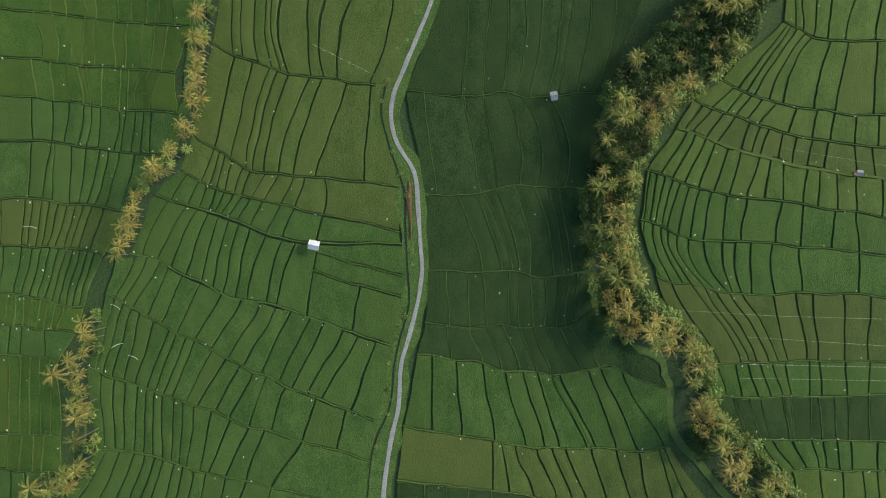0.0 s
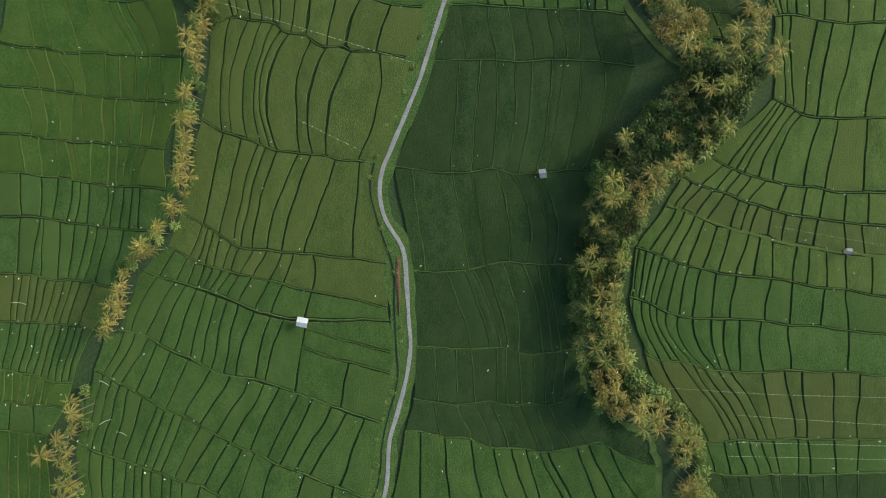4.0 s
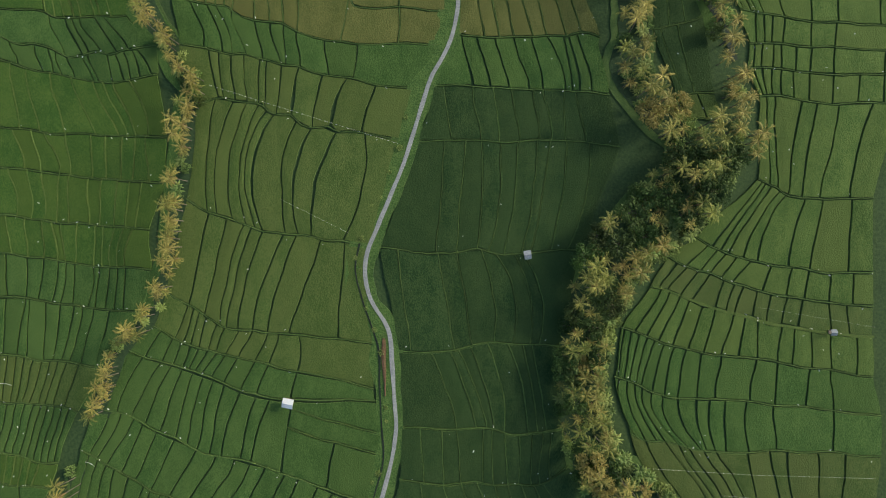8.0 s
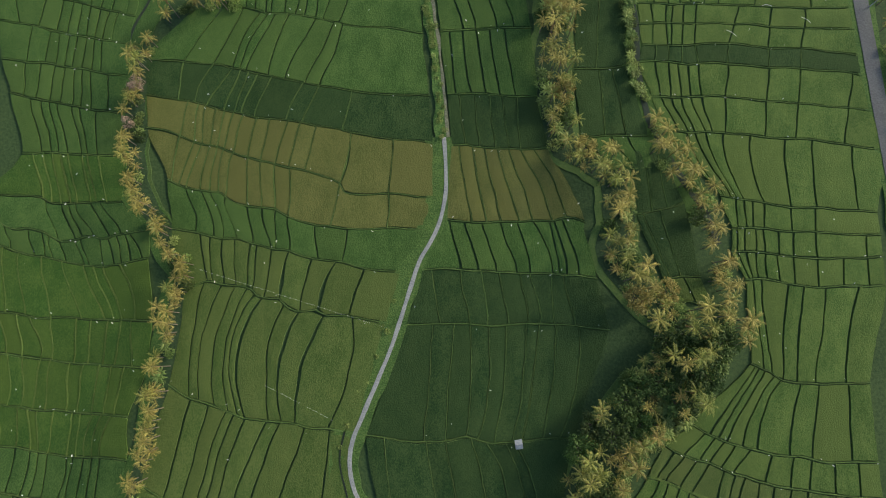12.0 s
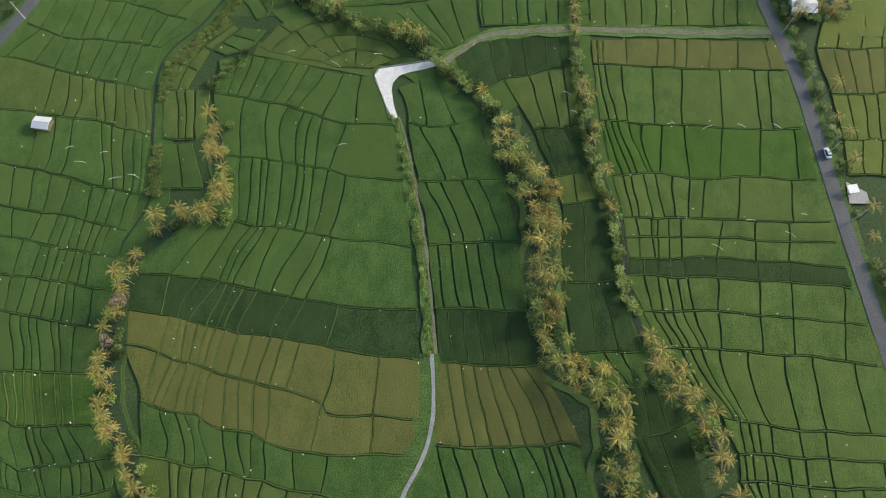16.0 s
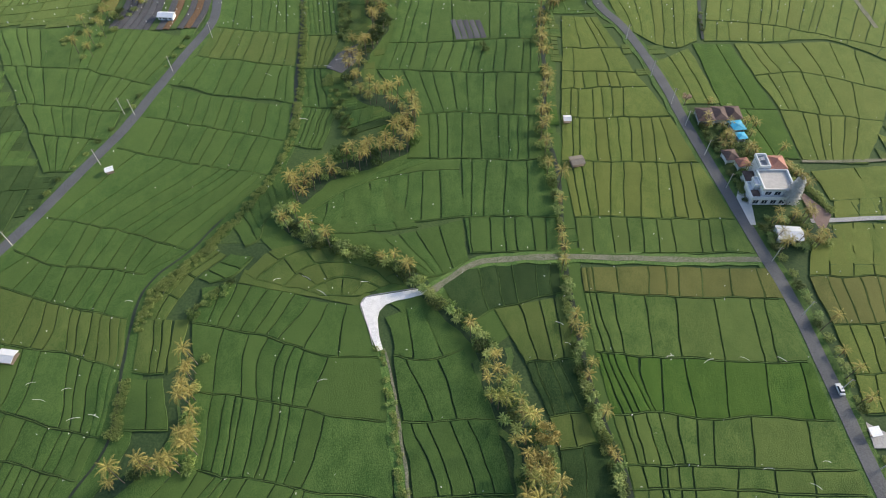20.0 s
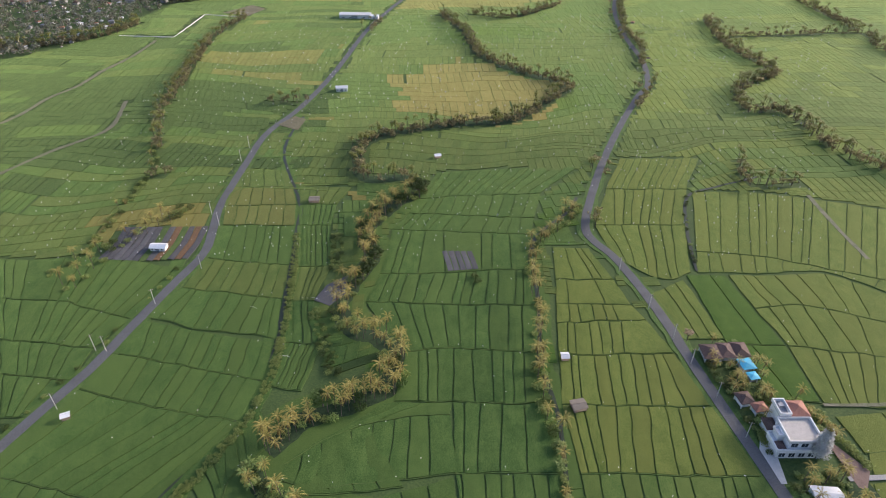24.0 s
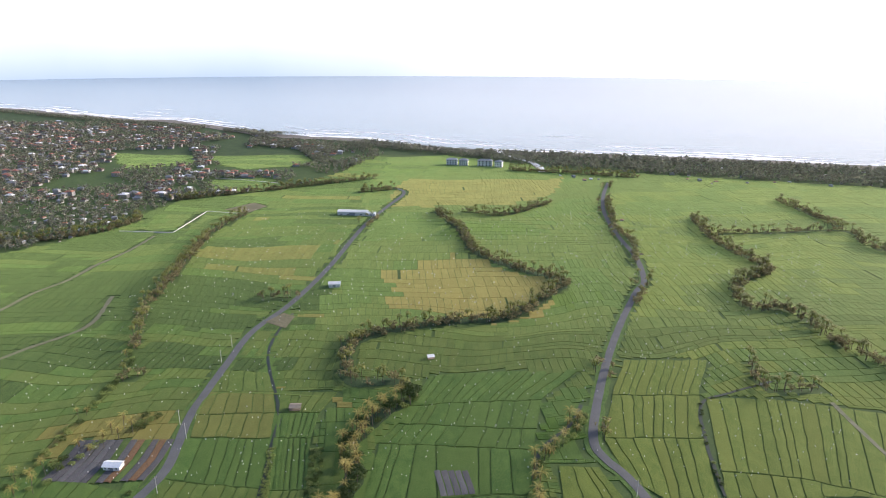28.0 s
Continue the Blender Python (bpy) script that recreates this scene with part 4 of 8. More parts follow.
line("Dl7", (74.6, -35.2), (88.7, -34.8), (101.9, -34.4), (115.1, -34.5), (133.2, -34.2))
line("Dl8", (78.7, -44.4), (93.6, -45.2), (105.2, -44.7), (115.1, -44.7), (133.2, -44.4))
line("Dl9", (87.0, -56.8), (101.8, -57.3), (115.0, -57.7), (133.2, -58.0))
line("Dl10", (95.2, -66.8), (108.4, -66.0), (118.3, -66.3), (133.1, -67.0))
line("Dl11", (101.8, -75.9), (133.1, -76.7))
line("a1", (-128.4, 82.8), (-114.9, 81.0), (-106.4, 79.8), (-93.0, 79.3), (-79.5, 78.5), (-73.9, 78.5))
line("a2", (-124.4, 102.0), (-120.2, 100.6), (-114.3, 98.9), (-108.4, 97.8), (-103.4, 97.1), (-97.5, 95.7), (-92.4, 94.7), (-87.4, 95.0), (-82.3, 96.3), (-76.4, 97.4))
line("a3", (-124.4, 109.5), (-121.0, 108.1), (-118.2, 106.4), (-114.3, 106.6), (-112.3, 106.2), (-108.4, 105.2), (-105.0, 103.5), (-102.8, 102.6), (-98.3, 102.9), (-94.1, 104.2), (-90.7, 103.1), (-87.3, 104.2), (-83.1, 104.7), (-76.4, 105.8))
line("a4", (-128.2, 117.2), (-113.0, 116.2), (-106.3, 114.5), (-96.2, 114.4), (-85.7, 114.9))
line("b1", (-70.2, 106.2), (-64.7, 105.2), (-58.0, 103.8), (-54.1, 102.9), (-50.9, 103.1), (-46.3, 101.6), (-43.8, 100.9), (-39.6, 100.0), (-34.6, 99.0), (-27.9, 96.9), (-20.4, 95.9), (-11.7, 93.6), (-1.3, 92.4))
line("b2", (-72.6, 121.5), (-64.2, 118.1), (-55.8, 117.2), (-53.3, 114.6), (-45.8, 112.9), (-39.1, 112.0), (-34.9, 109.5), (-29.0, 107.8), (-24.0, 106.6), (-15.7, 105.7), (6.3, 105.5))
line("c0", (12.3, 108.3), (16.0, 107.8), (27.6, 107.4), (44.2, 107.7), (49.2, 108.9), (54.2, 107.2))
line("c1", (5.6, 93.4), (14.3, 93.0), (24.3, 92.4), (35.9, 91.8), (47.5, 91.4), (56.6, 90.4))
line("d1", (100.1, 89.5), (107.0, 89.4), (113.6, 87.7), (121.8, 87.3), (141.5, 87.5))
line("d2", (96.8, 97.8), (107.0, 97.4), (120.2, 95.9), (141.5, 96.6))
line("d3", (97.5, 105.2), (107.1, 104.8), (118.6, 103.7), (141.6, 102.6))
line("d4", (94.7, 115.2), (100.5, 114.0), (110.4, 112.6), (116.9, 111.2), (126.8, 110.5), (141.6, 109.7))
line("e1", (69.1, 109.9), (79.0, 110.8), (83.7, 113.1))
line("e2", (76.0, 89.6), (87.5, 90.9))
line("e3", (79.8, 83.8), (89.7, 82.1))
line("e0", (70.0, 131.1), (80.7, 130.7))
line("bb3", (-79.9, 138.3), (-71.6, 135.8), (-62.9, 132.8), (-57.8, 131.6), (-52.5, 129.2), (-42.5, 126.8), (-29.2, 123.1), (-19.4, 119.7), (-18.4, 116.7), (-5.0, 116.1), (8.6, 115.4))
line("bb4", (-80.6, 148.4), (-70.6, 147.4), (-63.4, 145.3), (-54.7, 143.0), (-44.3, 140.9), (-34.2, 139.5), (-20.8, 137.2), (-7.4, 134.3), (8.6, 132.2))
line("bb5", (-81.8, 160.7), (-67.6, 159.3), (-57.0, 158.1), (-46.3, 155.5), (-35.7, 153.1), (-25.3, 151.2), (-14.9, 149.0), (7.5, 147.4))
line("bb6", (-64.9, 179.2), (-52.9, 178.3), (-43.6, 175.9), (-30.9, 174.6), (-19.9, 171.8), (-7.4, 170.5), (5.5, 168.4))
line("bb6a", (-79.3, 165.3), (-64.9, 179.2), (-52.9, 178.3), (-43.6, 175.9), (-30.9, 174.6), (-19.9, 171.8), (-7.4, 170.5), (5.5, 168.4))
line("bb7", (-58.7, 202.7), (-46.7, 201.3), (-33.1, 198.6), (-23.5, 196.7), (-14.0, 194.1), (3.3, 191.8))
line("bb8", (-65.3, 228.0), (-53.6, 225.4), (-41.3, 222.9), (-27.1, 217.8), (-19.0, 214.9), (-0.5, 213.6))
line("bb9", (-65.0, 242.3), (-54.0, 244.4), (-41.3, 241.7), (-28.6, 237.8), (-18.3, 235.1), (-6.5, 234.5))
line("bb10", (-51.3, 248.2), (-43.0, 258.7), (-30.5, 261.2), (-13.3, 258.3), (-0.4, 252.8), (9.1, 242.3))
line("aa5", (-117.6, 130.2), (-102.9, 129.7), (-94.6, 129.3), (-84.7, 128.6))
line("aa6", (-123.7, 149.7), (-107.5, 146.4), (-98.5, 144.3), (-87.2, 142.5))
line("aa7", (-127.3, 161.2), (-109.1, 158.7), (-98.3, 156.9), (-85.7, 154.9))
line("aa8", (-131.5, 174.7), (-112.5, 170.9), (-101.1, 168.3), (-87.2, 165.4))
line("aa9", (-134.9, 185.6), (-115.5, 182.0), (-102.1, 179.5), (-86.3, 175.2))
line("aa10", (-140.2, 202.4), (-119.8, 197.5), (-107.6, 194.2), (-97.5, 190.9), (-83.8, 187.7))
line("aa11", (-146.6, 223.1), (-126.0, 220.5), (-115.6, 218.5), (-101.3, 216.0), (-84.2, 210.6))
line("aa12", (-154.4, 247.8), (-131.8, 241.7), (-114.0, 235.9), (-101.0, 232.5), (-87.3, 229.4))
line("aa13", (-139.0, 260.1), (-126.9, 254.5), (-115.8, 252.3), (-105.1, 251.1), (-86.7, 248.2))
line("aa14", (-134.6, 275.9), (-120.8, 273.1), (-104.7, 269.2), (-86.3, 263.4), (-73.8, 258.6))
line("cc1", (14.2, 131.7), (23.6, 130.8), (34.9, 130.4), (43.9, 130.6))
line("cc2", (12.7, 148.2), (22.4, 147.8), (32.5, 147.2), (40.9, 147.1))
line("cc3", (10.8, 169.0), (19.3, 169.0), (29.9, 169.7), (39.7, 170.0))
line("cc4", (7.2, 191.8), (15.9, 191.6), (25.2, 192.6), (36.0, 192.4))
line("cc5", (3.8, 214.7), (10.2, 213.0), (18.0, 213.3), (26.9, 216.7))
line("cc6", (0.1, 229.5), (8.1, 233.5), (17.2, 235.1))
line("f0", (37.4, 231.9), (63.1, 237.8))
line("f1", (46.6, 211.2), (63.0, 212.8))
line("f2", (52.3, 192.9), (67.4, 195.2))
line("f3", (54.2, 182.6), (70.9, 185.5))
line("f4", (52.1, 156.0), (69.1, 156.9))
line("f5", (53.4, 133.7), (74.4, 134.3))
line("f6", (63.2, 123.4), (76.9, 124.1))
line("dd5", (79.8, 135.5), (94.1, 134.9), (106.9, 133.5), (116.5, 132.8), (124.5, 132.2), (133.9, 131.0), (147.7, 128.8))
line("dd6", (76.2, 146.4), (86.2, 146.3), (98.0, 146.5), (109.5, 145.2), (122.6, 144.0), (142.9, 141.5))
line("dd7", (72.4, 158.2), (88.2, 157.6), (101.9, 157.3), (113.7, 156.3), (125.5, 155.4), (141.6, 152.8))
line("dd8", (73.8, 163.6), (89.2, 163.4), (103.2, 163.6), (115.1, 162.2), (127.1, 161.5), (141.2, 159.8))
line("dd9", (73.6, 171.1), (90.4, 170.9), (104.6, 170.7), (116.8, 169.7), (140.8, 168.3))
line("dd10", (73.6, 177.9), (91.6, 177.5), (105.9, 176.9), (114.7, 176.4), (130.8, 175.8), (140.5, 175.9))
line("dd11", (71.9, 193.1), (85.0, 194.0), (103.3, 191.6), (118.2, 192.1), (139.3, 190.4))
line("dd12", (69.7, 215.0), (78.4, 214.4), (87.9, 212.9), (97.5, 212.3), (110.9, 211.5), (126.1, 210.2), (139.3, 210.7))
line("dd13", (69.7, 238.4), (81.5, 238.0), (91.5, 236.6), (101.5, 236.0), (114.6, 235.3), (127.8, 235.6), (139.3, 234.3))
line("dd14", (69.7, 249.7), (95.5, 249.3), (122.4, 248.4), (137.3, 248.2))
line("dd15", (70.3, 255.5), (135.2, 254.6))
line("dd16", (71.3, 273.1), (86.1, 272.9), (107.7, 272.0), (132.5, 271.4))
line("g1", (30.1, 256.1), (62.9, 256.7))
line("g2", (28.5, 273.8), (64.4, 273.2))
line("g3", (19.4, 242.1), (30.9, 249.7), (63.0, 251.1))
line("g4", (29.1, 226.0), (40.5, 233.1), (62.2, 238.5))
line("w1", (-209.5, 403.0), (-175.9, 402.6), (-154.7, 404.7), (-137.1, 403.0), (-109.3, 395.6), (-100.9, 396.9))
line("w2", (-189.4, 371.7), (-152.3, 368.8), (-137.3, 364.0), (-113.8, 355.6))
line("w3", (-171.2, 343.4), (-141.7, 340.3), (-122.1, 336.8))
line("w4", (-158.6, 323.8), (-122.9, 318.5))
line("w5", (-143.1, 299.7), (-130.7, 300.5))
line("k0a", (-102.6, 503.1), (-71.2, 498.8))
line("k0", (-99.7, 477.3), (-63.3, 476.8))
line("k0b", (-98.4, 454.2), (-57.9, 455.5))
line("k1", (-94.7, 433.4), (-55.0, 432.9))
line("k2", (-94.4, 402.4), (-71.5, 398.3), (-49.9, 395.7))
line("k3", (-98.2, 378.5), (-86.4, 375.9), (-67.3, 372.4), (-49.1, 368.9))
line("k4", (-112.8, 357.7), (-95.9, 353.2), (-82.4, 348.8), (-64.8, 345.8), (-45.9, 341.6))
line("k4b", (-112.8, 355.6), (-95.1, 351.1), (-81.7, 346.8), (-64.3, 343.8), (-46.0, 339.6))
line("k5", (-114.7, 334.2), (-93.7, 329.6), (-74.1, 324.6), (-57.6, 320.4), (-46.9, 317.4))
line("k6", (-117.2, 314.0), (-99.6, 308.5), (-81.3, 303.9), (-65.8, 300.0), (-50.5, 296.9))
line("m00", (-59.9, 476.7), (-27.6, 476.3))
line("m0", (-56.3, 455.5), (-34.3, 455.2))
line("m1", (-53.5, 432.9), (-34.9, 432.6))
line("m2", (-48.1, 394.8), (-29.3, 394.5))
line("m3", (-45.9, 367.3), (-34.2, 367.2))
line("m4", (-42.6, 338.9), (-25.8, 338.0))
line("m5", (-45.3, 314.6), (-29.9, 311.7))
line("p00", (23.5, 493.8), (52.1, 497.2), (113.7, 500.3))
line("p0", (11.8, 461.0), (33.3, 463.3), (85.2, 466.6))
line("p1a", (7.5, 444.8), (48.3, 440.7), (77.9, 439.1))
line("p1", (-1.0, 427.7), (32.2, 425.1), (73.9, 421.8))
line("p2", (-4.6, 387.4), (14.9, 387.2), (47.6, 389.8), (70.6, 389.5))
line("p3", (-10.0, 366.0), (15.4, 364.5), (45.6, 363.0), (68.3, 362.6))
line("p4", (9.6, 333.4), (29.7, 334.7), (45.7, 333.5), (65.1, 331.7))
line("p5", (6.2, 306.0), (28.9, 305.6), (49.5, 304.6), (62.3, 305.2))
line("p5R", (28.9, 305.4), (49.4, 304.3), (62.3, 304.9))
line("g2R", (28.5, 273.8), (64.4, 273.2))
line("p5L", (-30.2, 278.3), (-14.8, 289.4), (5.2, 297.3), (27.8, 299.6))
line("g2L", (-31.3, 272.5), (-19.0, 269.0), (2.4, 270.4), (29.8, 274.0))
line("p5x", (1.1, 305.0), (6.2, 305.7), (28.9, 305.1))
line("ea1", (170.5, 296.5), (210.8, 299.5))
line("ea2", (172.8, 279.8), (202.4, 281.5))
line("ea3", (173.3, 278.4), (201.6, 279.7))
line("ea4", (176.2, 271.9), (198.4, 272.8))
line("eb1", (160.7, 265.4), (195.6, 266.6))
line("eb2", (160.4, 249.1), (187.3, 248.7))
line("q1", (83.3, 409.7), (101.6, 408.5))
line("q2", (80.2, 381.9), (108.5, 381.5))
line("q3", (77.5, 363.7), (112.1, 362.0))
line("q4", (75.7, 350.1), (116.0, 351.6))
line("q5", (73.3, 331.6), (88.5, 330.1), (121.8, 330.9))
line("q6", (70.0, 304.0), (82.1, 302.8), (127.0, 301.7))
line("ra0", (143.9, 511.9), (195.8, 511.2))
line("ra1", (125.4, 470.8), (173.7, 470.1))
line("ra2", (109.5, 430.6), (139.5, 430.2), (160.3, 429.9))
line("ra3", (111.8, 399.5), (132.6, 381.2), (147.9, 386.2))
line("ra4", (118.0, 368.2), (142.0, 381.0))
line("ra5", (125.4, 339.1), (145.8, 338.9))
line("rb1", (175.9, 466.7), (201.0, 466.4), (237.9, 459.2), (291.4, 439.8))
line("rb2", (156.7, 404.7), (174.0, 402.5), (190.7, 398.5), (203.7, 393.6), (247.5, 375.3))
line("rb3", (151.2, 386.1), (166.9, 385.9), (188.6, 385.6), (215.8, 385.2), (240.4, 364.9))
line("v1", (145.1, 384.5), (163.5, 384.2))
line("v2", (145.6, 335.6), (170.1, 334.3))
line("v3", (152.4, 304.9), (169.0, 302.9))
line("x1", (165.1, 384.2), (190.5, 383.8), (214.8, 383.5), (239.3, 363.3))
line("x2", (167.4, 358.6), (193.9, 360.1), (227.0, 345.1))
line("x3", (171.0, 334.3), (213.8, 325.9))
line("x4", (169.7, 302.6), (196.0, 299.7))
line("s0", (170.7, 270.8), (197.9, 269.6))
line("s1", (178.7, 292.8), (205.5, 292.4))
line("s1a", (162.2, 269.0), (197.3, 267.6))
line("s2", (150.7, 244.2), (189.1, 243.1))
line("s3", (151.5, 224.4), (183.0, 224.7))
line("s4", (151.5, 206.1), (176.6, 205.7))
line("s5", (149.9, 192.5), (171.9, 191.4))
line("z1", (-84.0, 230.3), (-79.8, 229.2), (-74.3, 228.9))
line("z2", (-84.2, 240.8), (-78.4, 240.2), (-71.9, 237.6))
line("z2a", (-76.3, 251.3), (-72.5, 249.5), (-68.0, 246.6))
line("z2b", (-83.2, 229.2), (-71.6, 229.5))
line("z3", (-80.3, 209.6), (-69.8, 208.8))
line("z3b", (-80.6, 207.8), (-69.6, 207.7))
line("z4", (-79.1, 190.3), (-63.5, 190.1))
line("z5", (-71.0, 229.5), (-66.2, 229.7))
line("z6", (-68.8, 208.8), (-65.1, 212.1))
line("yL", (-60.2, 270.2), (-53.9, 284.2), (-45.8, 304.9))
line("yR", (-53.0, 260.2), (-48.3, 264.8), (-47.2, 272.8), (-36.3, 286.4))
line("gx", (-10.2, 261.5), (12.2, 268.4), (28.0, 272.4))
line("gy", (14.2, 245.3), (20.5, 246.5), (30.0, 252.9))
line("gz", (-27.5, 264.5), (-21.0, 280.9), (-1.4, 292.5))
line("gz2", (-22.2, 266.1), (-0.8, 267.1), (11.1, 268.9))
band("T1", "Bl1", "olive", (0.1, 0.13, -2.4), (0.183, 0.18, -2.7), (0.25, 0.267, -3.4), (0.307, 0.34, -4.1), (0.36, 0.39, -4.5), (0.393, 0.43, -5.0), (0.51, 0.55, -2.1), (0.587, 0.617, -3.5), (0.717, 0.687, -2.4), (0.847, 0.857, 2.4))
FITTED["T1", "Bl1"] = True
band("Bl1", "Bl2", "olive", (0.14, 0.123, -0.3), (0.237, 0.213, -0.6), (0.33, 0.29, -1.3), (0.37, 0.323, -0.9), (0.43, 0.377, -0.9), (0.543, 0.44, -1.1), (0.607, 0.513, -0.9), (0.743, 0.617, -0.1), (0.87, 0.837, -0.2))
FITTED["Bl1", "Bl2"] = True
band("Bl2", "Bl3", "olive", (0.123, 0.11, 0.0), (0.153, 0.15, 0.0), (0.183, 0.183, 0.0), (0.223, 0.22, 0.0), (0.277, 0.26, 0.0), (0.313, 0.297, 0.0), (0.383, 0.34, 0.0), (0.443, 0.4, 0.0), (0.513, 0.47, 0.0), (0.573, 0.527, 0.0), (0.66, 0.66, 0.8))
FITTED["Bl2", "Bl3"] = True
band("Bl3", "Bl4", "young", (0.043, 0.07, 0.0), (0.103, 0.133, 0.0), (0.143, 0.177, 0.0), (0.183, 0.217, 0.0), (0.217, 0.243, 0.0), (0.26, 0.27, 0.0), (0.3, 0.3, 0.0), (0.337, 0.34, 0.0), (0.393, 0.39, 0.0), (0.47, 0.463, 0.0), (0.527, 0.53, 0.0), (0.66, 0.667, 0.0))
FITTED["Bl3", "Bl4"] = True
band("Bl4L", "Bl5L", "young", (0.09, 0.067, -1.1), (0.193, 0.15, -0.5), (0.26, 0.23, -0.8), (0.327, 0.32, -0.5), (0.393, 0.407, -0.4), (0.46, 0.473, -0.3), (0.52, 0.543, -0.2), (0.583, 0.617, -0.0), (0.69, 0.68, -0.7), (0.787, 0.78, -0.4), (0.873, 0.837, -0.6))
FITTED["Bl4L", "Bl5L"] = True
band("h1", "h2", "young")
band("h2", "h3", "young")
band("h3", "h4", "young")
band("Bl5", "Bl6", "young", (0.067, 0.035), (0.110, 0.063), (0.157, 0.100), (0.188, 0.158), (0.244, 0.208), (0.306, 0.269), (0.392, 0.335), (0.464, 0.392), (0.580, 0.517), (0.632, 0.581), (0.754, 0.691), (0.875, 0.797))
band("Bl6", "Bl7", "young", (0.035, 0.031), (0.067, 0.055), (0.100, 0.092), (0.132, 0.136), (0.186, 0.173), (0.242, 0.213), (0.269, 0.243), (0.305, 0.274), (0.335, 0.304), (0.399, 0.355), (0.454, 0.395), (0.506, 0.454), (0.557, 0.505), (0.597, 0.577), (0.781, 0.762))
band("Bl7", "Bl8", "young", (0.051, 0.039), (0.102, 0.077), (0.142, 0.112), (0.183, 0.145), (0.213, 0.180), (0.243, 0.212), (0.274, 0.249), (0.314, 0.282), (0.345, 0.315), (0.385, 0.346), (0.444, 0.395), (0.515, 0.426), (0.577, 0.489), (0.625, 0.563), (0.762, 0.657))
band("Bl8", "Bl9", "young", (0.046, 0.038), (0.097, 0.104), (0.149, 0.161), (0.187, 0.209), (0.222, 0.246), (0.254, 0.284), (0.298, 0.332), (0.331, 0.369), (0.373, 0.407), (0.416, 0.445), (0.489, 0.520), (0.563, 0.567), (0.657, 0.671))
band("Al1", "Al2", "yellow", (0.233, 0.31, 0.8), (0.327, 0.383, 0.5), (0.397, 0.453, 0.5), (0.483, 0.517, 0.0), (0.533, 0.58, 0.0), (0.623, 0.683, 0.0), (0.69, 0.737, 0.0), (0.773, 0.817, 0.0), (0.827, 0.88, 0.0), (0.883, 0.93, 0.0))
FITTED["Al1", "Al2"] = True
band("Al2", "Al3", "yellow", (0.24, 0.27, -0.1), (0.347, 0.357, 0.0), (0.437, 0.44, 0.0), (0.49, 0.51, 0.2), (0.54, 0.55, 0.0), (0.623, 0.603, 0.0), (0.713, 0.697, 0.0), (0.757, 0.74, 0.0), (0.827, 0.783, -0.8), (0.873, 0.823, -0.8), (0.917, 0.86, -0.6))
FITTED["Al2", "Al3"] = True
band("Al3", "Al4", "young", (0.24, 0.257, 0.0), (0.35, 0.357, 0.4), (0.44, 0.423, 0.6), (0.513, 0.503, 0.5), (0.553, 0.55, 0.6), (0.603, 0.62, 0.0), (0.697, 0.7, 0.7), (0.727, 0.74, 0.0), (0.78, 0.797, 0.0), (0.823, 0.843, 0.1), (0.867, 0.887, 0.0))
FITTED["Al3", "Al4"] = True
band("Al4", "Al5", "young", (0.25, 0.303, 0.0), (0.357, 0.397, 0.1), (0.373, 0.477, 0.0), (0.47, 0.59, 0.0), (0.55, 0.663, 0.3), (0.627, 0.723, 0.3), (0.67, 0.773, 0.7), (0.733, 0.857, 0.1), (0.817, 0.973, -0.1))
FITTED["Al4", "Al5"] = True
band("Al5", "Al6", "olive", (0.279, 0.306), (0.339, 0.353), (0.399, 0.424), (0.459, 0.471), (0.519, 0.518), (0.579, 0.579), (0.639, 0.645), (0.699, 0.706), (0.759, 0.777), (0.839, 0.872))
band("Al6", "Al7", "young", (0.306, 0.283), (0.400, 0.368), (0.471, 0.453), (0.542, 0.528), (0.612, 0.598), (0.673, 0.669), (0.730, 0.745), (0.787, 0.820), (0.848, 0.887), (0.911, 0.955))
band("Al7", "Al8", "yellow", (0.226, 0.219), (0.311, 0.313), (0.396, 0.406), (0.481, 0.481), (0.569, 0.562), (0.645, 0.644), (0.716, 0.719), (0.803, 0.781))
band("Al8", "Al9", "young", (0.281, 0.330), (0.406, 0.484), (0.656, 0.807))
band("Al9", "Al10", "yellow", (0.346, 0.297), (0.484, 0.445), (0.614, 0.593), (0.745, 0.741), (0.884, 0.867))
band("Al10", "Al11", "yellow", (0.319, 0.297), (0.482, 0.445), (0.645, 0.630), (0.778, 0.741))
band("Al11", "Al12", "young", (0.334, 0.530), (0.519, 0.824))
band("c2", "Cl1", "dark", (0.13, 0.283, 0.1), (0.233, 0.377, 0.2), (0.31, 0.483, 0.9), (0.407, 0.543, 1.3), (0.49, 0.623, 0.6), (0.587, 0.707, 1.1), (0.653, 0.747, 0.8), (0.73, 0.847, 1.1), (0.847, 0.93, 2.1))
FITTED["c2", "Cl1"] = True
band("Cl1", "Cl2", "dark", (0.09, 0.077, -0.1), (0.29, 0.35, 0.2), (0.377, 0.463, 0.2), (0.507, 0.597, 1.9), (0.583, 0.71, 2.9), (0.673, 0.817, 2.2), (0.713, 0.88, 3.1))
FITTED["Cl1", "Cl2"] = True
band("Cl2", "Cl3", "dark", (0.203, 0.347, 0.8), (0.317, 0.463, 0.5), (0.37, 0.523, 0.8), (0.443, 0.57, 1.1), (0.553, 0.637, 1.6), (0.683, 0.79, 1.3), (0.77, 0.843, 0.9), (0.833, 0.897, 0.5))
FITTED["Cl2", "Cl3"] = True
